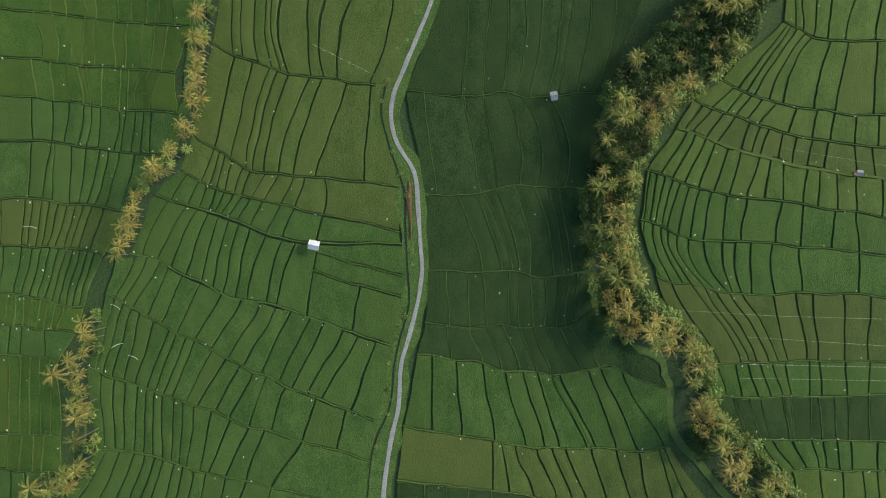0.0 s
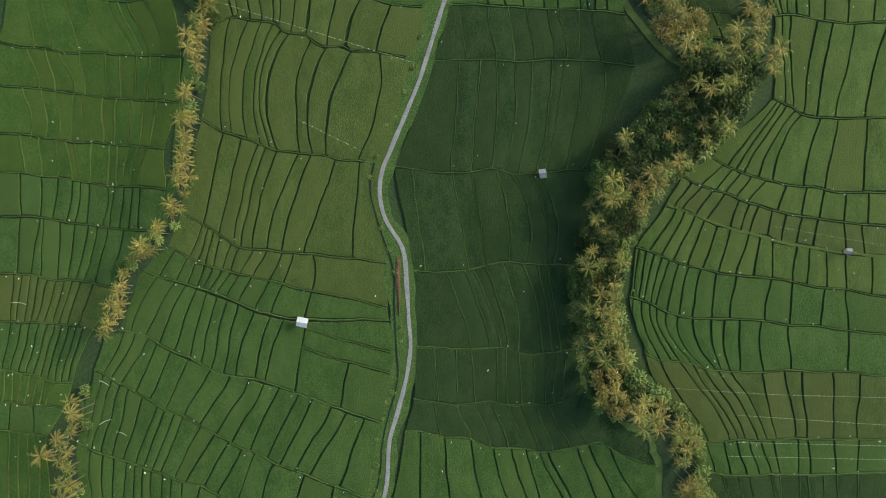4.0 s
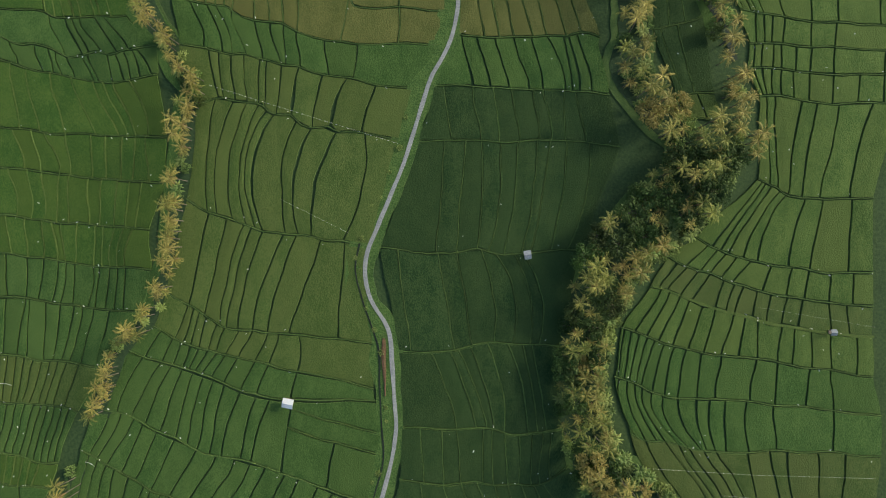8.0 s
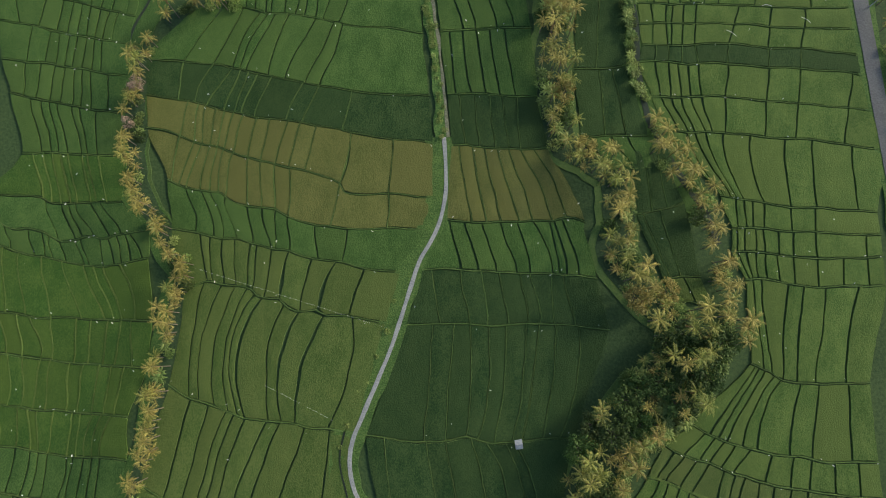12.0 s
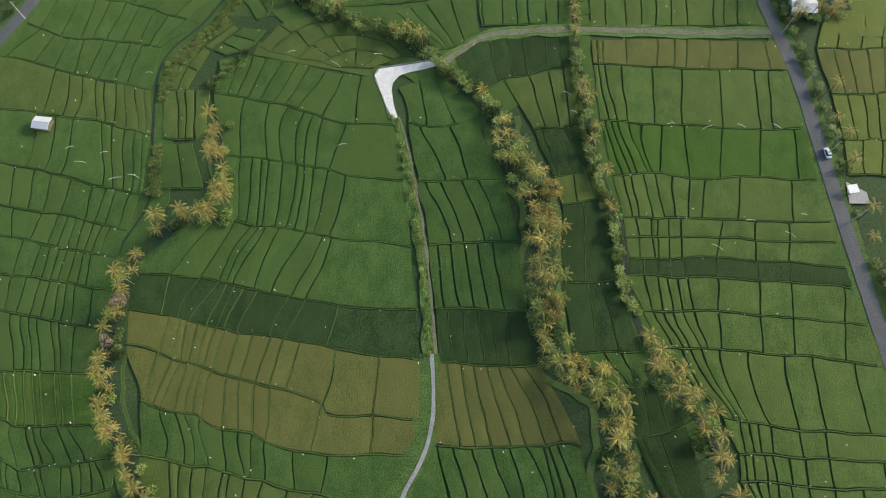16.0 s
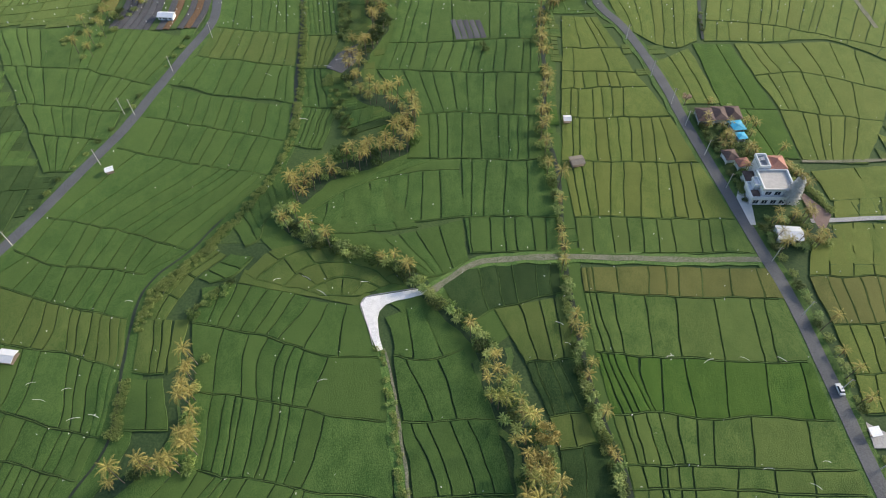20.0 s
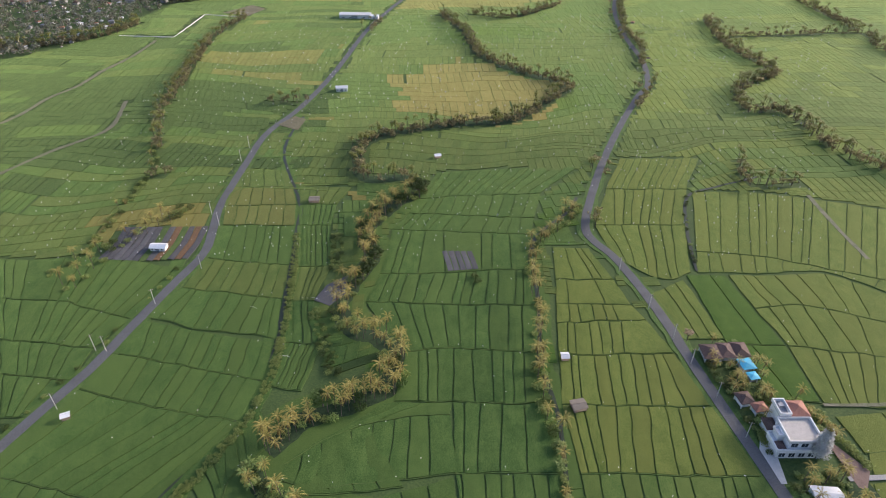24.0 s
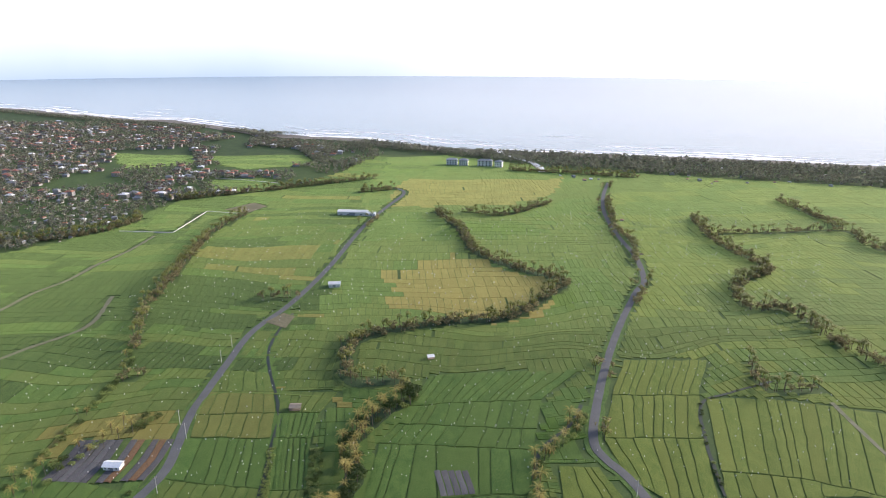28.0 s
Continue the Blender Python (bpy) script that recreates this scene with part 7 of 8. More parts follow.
belt(BELT_RIGHT_A[:10], 1, 3.2, [(PALMS, 0.60), (BUSHES, 0.14), (BANANAS, 0.13), (GOLD_TREES, 0.02), (DARK_TREES, 0.11)], BANANAS + BUSHES[:1])
belt(BELT_RIGHT_A[9:], 2, 3.1, [(PALMS, 0.55), (DARK_TREES, 0.20), (BUSHES, 0.13), (BANANAS, 0.12)], BANANAS + BUSHES[:2])
belt(BELT_RIGHT_B, 3, 3.2, [(PALMS, 0.70), (BUSHES, 0.14), (BANANAS, 0.12), (GOLD_TREES, 0.04)], None)
belt(BELT_LEFT_A, 4, 2.7, [(PALMS, 0.72), (BUSHES, 0.28)])
belt(BELT_LEFT_B, 5, 2.5, [(PALMS, 0.66), (BUSHES, 0.22), (BANANAS, 0.12)], None, 0.88)
belt(BELT_LEFT_C, 6, 2.8, [(PALMS, 0.62), (BUSHES, 0.30), (BANANAS, 0.08)])
belt(BUSH_LEFT, 7, 2.6, [(BUSHES, 1.0)], None, 0.7)
belt(BELT_MID_A, 8, 2.7, [(BUSHES, 0.52), (BANANAS, 0.30), (PALMS, 0.18)])
belt(BELT_MID_B, 9, 3.6, [(PALMS, 0.62), (BUSHES, 0.28), (DARK_TREES, 0.10)])
belt(BELT_BRANCH, 10, 3.0, [(PALMS, 0.35), (BUSHES, 0.35), (BANANAS, 0.30)])
belt(PALMS_BRANCH, 11, 3.4, [(PALMS, 0.72), (BUSHES, 0.28)])
belt(ROW_MID_A, 12, 2.2, [(BANANAS, 0.42), (BUSHES, 0.40), (PALMS, 0.18)], None, 0.8)
belt(ROW_MID_B, 13, 3.6, [(BUSHES, 0.55), (PALMS, 0.45)])
belt(ROW_CANAL_A, 14, 1.9, [(BUSHES[:2], 1.0)], None, 0.55)
belt(ROW_CANAL_B, 15, 1.9, [(BUSHES[:2], 1.0)], None, 0.5)
belt(ROW_WEST, 16, 3.0, [(BUSHES, 1.0)], None, 0.6)
belt(ROW_WEST_B, 17, 3.0, [(BUSHES, 1.0)], None, 0.6)
belt(BUSH_WEST, 18, 5.5, [(BUSHES, 0.65), (PALMS, 0.35)])
belt([(x - 0.4, y, 1.3) for x, y in TRACK_LINE], 19, 2.6, [(BUSHES[:2], 0.8), (BANANAS, 0.2)], None, 0.5)
belt([(x - 3.4, y, 1.0) for x, y in PATH_LINE[2:20]], 20, 4.2, [(BUSHES[:2], 1.0)], None, 0.36)
belt([(x, y, 2.6) for x, y in [(-167.7, 388), (-158.9, 405), (-156.8, 440), (-156.7, 469.9), (-156.9, 497.5), (-170.7, 547.1)]], 21, 4.4, [(BUSHES, 0.8), (PALMS, 0.2)], None, 0.75)
belt([(x, y, 1.0) for x, y in [(224.8, 485.2), (191.4, 471.8), (171, 460.3), (158.8, 424.9), (150.9, 387.6)]], 22, 4.0, [(BUSHES, 1.0)], None, 0.5)
one = random.Random(77)
for x, y in ((-103.5, 150.5), (-83.5, 138), (-82.5, 150)):
    plant(PINK_TREES, x if x > -100 else -82, y, one, 0.9)
plant(DARK_TREES[:1], 58, 46.5, one, 1.3)
plant(DARK_TREES[:1], 62, 55.5, one, 1.1)
plant(GOLD_TREES, 53.2, -22.8, one, 1.2)
plant(GOLD_TREES, 46.5, 12, one, 0.9)
plant(GOLD_TREES, 46.8, 176, one, 1.1)
for x, y in ((41.4, 384), (42.6, 380)):
    plant(BUSHES, x, y, one, 0.9)

def woods(name, spots, label, seed, low=5, high=10, sprays=34, leaf=LEAF_FAR_HAZED):
    """Far trees as one mass of trunks and leaf sprays."""
    rnd = random.Random(seed)
    g, t = Geo(), Geo()
    for x, y in spots:
        h, r = rnd.uniform(low, high), rnd.uniform(1.8, 3.6)
        t.tube([(x, y, 0), (x, y, h * 0.7)], [0.2, 0.12], 4)
        tree = Geo()
        for _ in range(3):
            c = (x + rnd.uniform(-r, r) * 0.5, y + rnd.uniform(-r, r) * 0.5, h * rnd.uniform(0.55, 0.9))
            leaf_cloud(tree, rnd, c, r * rnd.uniform(0.6, 0.9), sprays // 3, 1.15 if sprays > 20 else 1.75, 0.8)
        g.add(tree.v, tree.f)
    ob = g.make(name, leaf)
    tagged(ob, label, kind="stuff")
    tagged(t.make("wood_trunks", BARK), "thin trunks of distant trees", kind="stuff")

def palm_mass(name, spots, label, seed):
    """Far palms as one mass: bent trunks and drooping frond blades."""
    rnd = random.Random(seed)
    g, t = Geo(), Geo()
    for x, y in spots:
        h, a0 = rnd.uniform(6.5, 11.5), rnd.uniform(0, 6.28)
        tx, ty = x + rnd.uniform(-0.8, 0.8), y + rnd.uniform(-0.8, 0.8)
        t.tube([(x, y, 0), (x, y, h * 0.5), (tx, ty, h)], [0.2, 0.15, 0.12], 4)
        tree = Geo()
        for k in range(13):
            a, rise, ll = a0 + 2.4 * k, 0.9 - 0.1 * k, rnd.uniform(2.8, 3.9)
            d, s = (math.cos(a), math.sin(a)), 0.42
            p, q, v = 0.0, h, []
            for j in range(4):
                w = s * (0.35, 1.0, 0.8, 0.1)[j]
                v += [(tx + d[0] * p - d[1] * w, ty + d[1] * p + d[0] * w, q - 0.25 * w), (tx + d[0] * p + d[1] * w, ty + d[1] * p - d[0] * w, q - 0.25 * w)]
                ang = rise - 0.75 * j
                p, q = p + math.cos(ang) * ll / 3, q + math.sin(ang) * ll / 3
            tree.add(v, [(2 * j, 2 * j + 1, 2 * j + 3, 2 * j + 2) for j in range(3)])
        g.add(tree.v, tree.f)
    tagged(g.make(name, FROND), label, kind="stuff")
    tagged(t.make("palm_trunks", BARK), "slender trunks of distant palms", kind="stuff")

wr = random.Random(5)
spots, palms_ = [], []
for row in FAR_ROWS + [BELT_FAR]:
    for q in smooth_line(row, 2.6):
        w = min(row, key=lambda r_: (r_[0] - q[0]) ** 2 + (r_[1] - q[1]) ** 2)[2]
        for _ in range(max(1, round(w / 2.1))):
            (palms_ if wr.random() < 0.42 else spots).append((q[0] + wr.uniform(-w, w), q[1] + wr.uniform(-w, w)))
for road_, y0, y1 in ((EAST_LINE, 425, 1040), (WEST_LINE, 780, 980)):
    for q in smooth_line(road_, 3.0):
        if y0 < q[1] < y1 and noise.noise((q[0] * 0.02, q[1] * 0.02, 6.1)) > 0.05 and wr.random() < 0.7:
            (palms_ if wr.random() < 0.3 else spots).append((q[0] + wr.choice((-1, 1, 1)) * wr.uniform(4.2, 6.5), q[1]))
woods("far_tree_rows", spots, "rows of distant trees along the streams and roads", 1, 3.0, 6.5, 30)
palm_mass("far_palms", palms_, "rows of distant coconut palms along the streams and roads", 2)

# ---- town, shore woods ----
def scatter(poly, n, seed, keep=0, pull=0.0):
    """Random spots in a polygon, apart from each other and off the open fields; pull: how much thicker they lie at its near end."""
    rng_ = np.random.RandomState(seed)
    p = np.array(poly, float)
    x = rng_.uniform(p[:, 0].min(), p[:, 0].max(), n * 30)
    y = rng_.uniform(p[:, 1].min(), p[:, 1].max(), n * 30)
    share = (y - p[:, 1].min()) / (p[:, 1].max() - p[:, 1].min())
    ok = inside(p, x, y) & ~sum(inside(o, x, y) for o in OPENS).astype(bool) & (rng_.uniform(0, 1, n * 30) > pull * share)
    out, cells = [], {}
    for a, b in zip(x[ok], y[ok]):
        if len(out) == n:
            break
        if -520 < a < -90 and b > 990 and noise.noise((a * 0.009, b * 0.009, 8.0)) > 0.12:
            continue
        if keep:
            k = (int(a // keep), int(b // keep))
            if any((a - q[0]) ** 2 + (b - q[1]) ** 2 < keep * keep for i in (-1, 0, 1) for j in (-1, 0, 1) for q in cells.get((k[0] + i, k[1] + j), ())):
                continue
            cells.setdefault(k, []).append((a, b))
        out.append((float(a), float(b)))
    return out

def house_proto(seed, roof, wall_, label):
    rnd = random.Random(seed)
    e = thing("village_house", label, "house", "houses of the coastal town")
    w, d, h = rnd.uniform(8, 13), rnd.uniform(6, 9), rnd.choice((3.2, 3.4, 6.2))
    body = Geo().box(-w / 2, -d / 2, 0, w / 2, d / 2, h).make("wall", wall_, e)
    Geo().hip(-w / 2, -d / 2, h + 0.15, w / 2, d / 2, h + 2.2, 0.8).make("roof", roof, e)
    for lv in range(1 if h < 4 else 2):
        for k in range(3):
            x = -w / 2 + w * (k + 0.7) / 3.4
            Geo().box(x, -d / 2 - 0.06, 0.9 + 3 * lv, x + 1.3, -d / 2 + 0.02, 2.3 + 3 * lv).make("window", GLASSY, e)
    Geo().box(-0.5, -d / 2 - 0.08, 0, 0.5, -d / 2 + 0.02, 2.1).make("door", WOOD, e)
    return e

HOUSES = [house_proto(1, RED_TILE, WALL_WHITE, "white rendered house with an orange red tiled hip roof"), house_proto(2, RED_TILE, WALL_DULL, "grey rendered house with a faded red tiled roof"),
          house_proto(3, TIN, WALL_WHITE, "white house with a pale metal roof"), house_proto(4, BROWN_TILE, WALL_GREY, "grey house with a dark brown tiled roof"),
          house_proto(5, GREY_ROOF, WALL_DULL, "grey house with a grey sheet roof"), house_proto(6, WALL_WHITE, WALL_WHITE, "large white villa with a pale roof")]
hr = random.Random(8)
town_spots = sorted(scatter(TOWN, 1450, 9, 8.5, 0.5), key=lambda q: q[1])
town_spots = [q for q in town_spots if noise.noise((q[0] * 0.011, q[1] * 0.011, 2.2)) > -0.18]
far_town, town_spots = town_spots[130:], town_spots[:130]
village = scatter([(338, 1212), (749, 1135), (660, 1000), (526, 1020), (382, 1058)], 34, 10, 14)
shore = [(251, 1069), (262, 1075), (273, 1073), (285, 1069), (240, 1092), (222, 1104), (-280, 1112), (-267, 1121), (-162, 1053), (-150, 1062), (222, 719), (240, 842)]
for k, (x, y) in enumerate(town_spots + village + shore):
    p = HOUSES[hr.choice((0, 1, 1, 1, 2, 3, 3, 3, 4, 4, 4, 5)) if k > 5 else k]
    s = hr.uniform(0.45, 0.85)
    m = pose(x, y, 0, 0, 0, hr.choice((0, 90, 180, 270)) + hr.uniform(-20, 20)) @ Matrix.Diagonal((s, s, s, 1))
    if p.name in USED:
        copy_thing(p, m)
    else:
        USED.add(p.name)
        p.matrix_basis = m
def far_houses():
    """The rest of the town, joined by the colour of its roofs."""
    rnd = random.Random(18)
    roofs = [(RED_TILE, Geo(), "red tiled"), (BROWN_TILE, Geo(), "brown tiled"), (TIN, Geo(), "pale metal"), (GREY_ROOF, Geo(), "grey")]
    mix = (0, 0, 0, 1, 1, 1, 3, 3, 2)
    walls = Geo()
    for x, y in far_town:
        w, d, h = rnd.uniform(2.5, 6), rnd.uniform(2.5, 4.5), rnd.choice((3.0, 3.2, 5.5))
        walls.box(x - w, y - d, 0, x + w, y + d, h)
        roofs[rnd.choice(mix)][1].hip(x - w, y - d, h + 0.1, x + w, y + d, h + 2.0, 0.6)
    tagged(walls.make("distant_house_walls", WALL_DULL), "grey walls of many distant town houses", kind="stuff")
    for m, g, what in roofs:
        tagged(g.make("distant_roofs", m), what + " roofs of many distant town houses", kind="stuff")
far_houses()
woods("town_trees", scatter(TOWN, 8200, 12, 0, 0.45), "dense haze-paled trees between the houses of the town", 3, 4, 9, 13, LEAF_TOWN_HAZED)
woods("shore_woods", scatter(COAST_TREES, 5200, 13) + scatter([(-450, 1500), (-104, 1160), (-60, 1290), (-110, 1470)], 700, 14), "haze-paled belt of trees along the shore", 4, 5, 11, 15, LEAF_TOWN_HAZED)
def hotel(x, y, turn, w, label):
    e = thing("hotel_block", label, "hotel", "shore hotels", (x, y, 0), turn)
    Geo().box(-w / 2, -5, 0, w / 2, 5, 9).make("wall", WALL_WHITE, e)
    Geo().hip(-w / 2, -5, 9.1, w / 2, 5, 12, 0.8).make("roof", GREY_ROOF, e)
    for lv in range(3):
        for k in range(4):
            x0 = -w / 2 + w * (k + 0.3) / 4.1
            Geo().box(x0, -5.08, 0.8 + 3 * lv, x0 + w * 0.09, -4.98, 2.5 + 3 * lv).make("window", GLASSY, e)
    return e
for a_ in ((60, 1201, -8, 18), (79, 1196, -8, 14), (114, 1190, -8, 24), (136, 1180, -20, 12)):
    hotel(*a_, "three storey white hotel block with a grey blue roof")

# ---- huts ----
def field_hut(x, y, turn, w=2.6, d=2.2, roof=None, label="small field hut with a white tin roof on wooden posts", h=2.2):
    e = thing("field_hut", label, "hut", "field huts", (x, y, 0), turn)
    for px in (-w / 2 + 0.1, w / 2 - 0.1):
        for py in (-d / 2 + 0.1, d / 2 - 0.1):
            Geo().box(px - 0.06, py - 0.06, 0, px + 0.06, py + 0.06, h).make("post", WOOD, e)
    Geo().box(-w / 2, -d / 2, 0.55, w / 2, d / 2, 0.68).make("platform", WOOD, e)
    top = Geo().gable(-w / 2, -d / 2, h, w / 2, d / 2, h + 0.6, 0.3).make("roof", roof or TIN, e)
    Geo().box(-w / 2 - 0.3, -0.07, h + 0.56, w / 2 + 0.3, 0.07, h + 0.66).make("ridge_cap", TIN if roof is None else roof, top)
    return e
field_hut(-37.9, 0.2, -12)
field_hut(32.3, 43.4, 8, 1.5, 2.0, GREY_ROOF, "small field hut with a weathered pale tin roof")
field_hut(120.7, 20.6, 0, 1.2, 1.2, GREY_ROOF, "tiny field hut with a pale tin roof beside the dyke")
field_hut(-121.9, 215.0, -8, 5.4, 4.2, None, "open field shelter with a bright white tin roof")
field_hut(75.4, 328.0, 0, 3.0, 3.2, None, "pale concrete field shelter beside the canal")
field_hut(76, 302.0, 12, 5.2, 4.6, THATCH, "grey thatched field shelter beside the trees")
field_hut(24.3, 515.0, 10, 4.0, 3.4, None, "white roofed field hut in the paddies")
field_hut(-115.2, 299.6, 25, 2.8, 2.4, None, "white tin shelter near the road")
field_hut(-47.9, 459, 0, 5.6, 4.6, THATCH, "grey thatched hut between paddies")

def long_shed(x, y, turn, w, d, h, label):
    e = thing("storage_shed", label, "shed", "", (x, y, 0), turn)
    Geo().box(-w / 2, -d / 2, 0, w / 2, d / 2, h).make("wall", WALL_WHITE, e)
    Geo().gable(-w / 2, -d / 2, h + 0.1, w / 2, d / 2, h + 1.3, 0.5).make("roof", TIN, e)
    Geo().box(-w * 0.1, -d / 2 - 0.06, 0, w * 0.1, -d / 2 + 0.02, h * 0.8).make("door", GREY_ROOF, e)
    for k in range(4):
        px = -w / 2 + w * (k + 0.4) / 4.4
        if abs(px) > w * 0.14:
            Geo().box(px, -d / 2 - 0.05, 1.2, px + w * 0.08, -d / 2 + 0.02, 2.1).make("window", GLASSY, e)
    return e
long_shed(-120.5, 410.5, -4, 7.6, 4.2, 2.5, "low white farm shed with a pale metal roof")
long_shed(-66.0, 871, -6, 34, 11, 4.5, "long white warehouse with a metal roof beside the road")
long_shed(-44.0, 866, -6, 9, 8, 3.6, "small white annex beside the warehouse")
long_shed(-53.5, 640, 5, 9, 6, 3.2, "small pale roadside building")
long_shed(149.2, 262.2, -6, 8.4, 5.8, 2.6, "small white garden building with a pale metal roof")

# ---- vegetable beds, straw, muddy plot ----
beds = thing("vegetable_beds", "dark ploughed vegetable beds with orange flower rows", "vegetable bed")
for k in range(13):
    x0 = -148 + k * 3.5
    m_ = ORANGE if k in (8, 11) else BUND_DULL if k in (6, 9) else PLOUGHED
    c = [(x0 + 1, 400 + 0.3 * abs(6 - k)), (x0 + 3, 416), (x0 + 2.6, 432)]
    ribbon("bed", c, 3.2, 0.55, m_, "", 0.5, 3, 0.3, 0.1, parent=beds)
gp = thing("muddy_plot", "grey drained paddy of bare wet mud", "rice field")
for k in range(5):
    a = (27 + 3.2 * k, 406.5 - 0.1 * k)
    b = (30 + 3.1 * k, 389.3 + 0.3 * k)
    ribbon("mud_ridge", [a, ((a[0] + b[0]) / 2, 398), b], 2.6, 0.60, PLOUGHED, "", 0.55, 3, 0.3, 0.06, parent=gp)
st = thing("straw_row", "orange brown straw drying beside the concrete path", "straw")
ribbon("straw", [(-9.6, 2), (-9.7, 9), (-10.2, 19)], 0.6, 0.6, ORANGE, "", 0.2, 1, 0.6, 0.1, parent=st)

# ---- villa compound by the road ----
def villa():
    """White stepped villa: ground floor with a terrace, a set-back upper floor under a flat roof, a red tiled wing behind."""
    e = thing("villa", "large white stepped villa with flat terraces and a red tiled wing", "house", "", (148.6, 287.2, 0), -1)
    def block(name, x0, y0, z0, x1, y1, z1, m=WALL_WHITE, up=e, label=""):
        return Geo().box(x0, y0, z0, x1, y1, z1).make(name, m, up, label)
    def rim(slab, x0, y0, x1, y1, z, h=0.9, t=0.35):
        for q in ((x0, y0, x1, y0 + t), (x0, y1 - t, x1, y1), (x0, y0 + t, x0 + t, y1 - t), (x1 - t, y0 + t, x1, y1 - t)):
            block("parapet", q[0], q[1], z, q[2], q[3], z + h, WALL_WHITE, slab)
    def opening(x0, x1, y, z0, z1):
        w = block("window", x0, y - 0.05, z0, x1, y + 0.02, z1, GLASSY)
        block("window_sill", x0 - 0.1, y - 0.22, z0 - 0.12, x1 + 0.1, y - 0.001, z0, WALL_WHITE, w)
        block("mullion", (x0 + x1) / 2 - 0.05, y - 0.09, z0, (x0 + x1) / 2 + 0.05, y - 0.05, z1, WALL_WHITE, w)
    block("lower_wall", -8.4, -8.8, 0, 8.9, -0.6, 3.6)
    for k in range(5):
        opening(-7.4 + 3.4 * k, -5.4 + 3.4 * k, -8.8, 0.9, 2.7)
    slab = block("terrace_slab", -8.8, -9.2, 3.6, 9.3, -0.6, 3.9)
    rim(slab, -8.8, -9.2, 9.3, -0.6, 3.9)
    block("upper_wall", -4.6, -7.6, 3.9, 6.8, 2.6, 7.0)
    for k in range(3):
        opening(-3.6 + 3.6 * k, -1.4 + 3.6 * k, -7.6, 4.6, 6.3)
    top = block("roof_slab", -5.0, -8.0, 7.0, 7.2, 2.9, 7.3, POST, e, "pale grey flat roof slab")
    rim(top, -5.0, -8.0, 7.2, 2.9, 7.3, 0.8, 0.5)
    block("step_wall", -6.9, -4.4, 3.9, -4.6, -0.7, 6.2)
    step = block("step_slab", -7.2, -4.7, 6.2, -5.0, -0.4, 6.45)
    rim(step, -7.2, -4.7, -5.0, -0.4, 6.45, 0.7, 0.4)
    block("back_wall", -3.4, 2.95, 0, 7.0, 9.8, 8.0)
    Geo().hip(1.0, 3.3, 8.15, 7.0, 9.8, 10.0, 0.5).make("tiled_roof", RED_TILE, e, "red tiled hip roof")
    loft = block("loft_slab", -3.8, 2.95, 8.0, 0.4, 10.2, 8.25, GREY_ROOF)
    rim(loft, -3.8, 2.95, 0.4, 10.2, 8.25, 1.3, 0.4)
    block("roof_tank", -2.6, 6.6, 8.25, -0.8, 8.2, 9.3, GREY_ROOF, loft, "grey water tank")
    Geo().hip(-8.3, -7.6, 4.1, -5.2, -4.9, 5.3, 0.3).make("porch_roof", BROWN_TILE, e, "dark brown tiled porch roof")
    block("side_wall", -7.6, -0.55, 0, -3.45, 6.0, 3.4)
    Geo().hip(-7.6, -0.5, 3.5, -3.9, 6.0, 5.0, 0.35).make("side_roof", BROWN_TILE, e, "dark brown tiled side roof")
villa()
def roofed(name, x, y, turn, w, d, h, roof, label, rise=1.6, wall_=None):
    e = thing(name, label, "building", "", (x, y, 0), turn)
    for px in (-w / 2, w / 2 - 0.3):
        for py in (-d / 2, d / 2 - 0.3):
            Geo().box(px, py, 0, px + 0.3, py + 0.3, h).make("post", WALL_WHITE, e)
    Geo().box(-w / 2 + 0.4, -d / 2 + 0.6, 0, w / 2 - 0.4, d / 2 - 0.4, h - 0.2).make("wall", wall_ or WALL_GREY, e)
    Geo().hip(-w / 2, -d / 2, h + 0.1, w / 2, d / 2, h + rise, 0.6).make("roof", roof, e)
    return e
roofed("pavilion", 135.5, 328.5, -2, 6.4, 7.6, 3.0, BROWN_TILE, "dark brown tiled pavilion by the road")
roofed("pavilion", 142.0, 329.2, -2, 5.2, 7.6, 3.0, BROWN_TILE, "dark tiled pavilion between two others", 1.4)
roofed("pavilion", 148.0, 329.6, -2, 5.6, 7.6, 3.0, BROWN_TILE, "dark brown tiled pavilion behind the garden")
roofed("canopy", 147.5, 321.5, 8, 4.6, 5.0, 2.8, BLUE, "garden canopy with a bright blue tarpaulin roof", 0.7)
roofed("canopy", 147.5, 315.2, 8, 3.0, 3.0, 2.6, BLUE, "small garden canopy with a bright blue roof", 0.6)
roofed("gate_house", 143.0, 299.0, 8, 4.4, 3.6, 3.0, RED_TILE, "small gatehouse with a red tiled roof", 1.3, WALL_WHITE)
roofed("gate_house", 139.2, 303.5, 8, 4.6, 5.0, 3.0, BROWN_TILE, "small shrine house with a brown tiled roof", 1.5, WALL_WHITE)
flat("pavement", [(162.6, 266), (165.4, 266), (170, 272.5), (163.5, 284), (161.8, 282)], 0.58, PAVING, "reddish brown paved drive")
flat("pavement", [(137.5, 268), (139.5, 268), (141, 278), (139, 288), (136.2, 282)], 0.58, POST, "pale concrete forecourt by the road")
flat("ground_patch", [(158, 261), (168, 261.5), (167, 268.4), (159, 268.2)], 0.56, DARK_GROUND, "dark bare garden soil")
flat("pavement", [(147.4, 182), (154, 182), (154, 186), (148.2, 190)], 0.58, WALL_DULL, "pale concrete roadside yard")
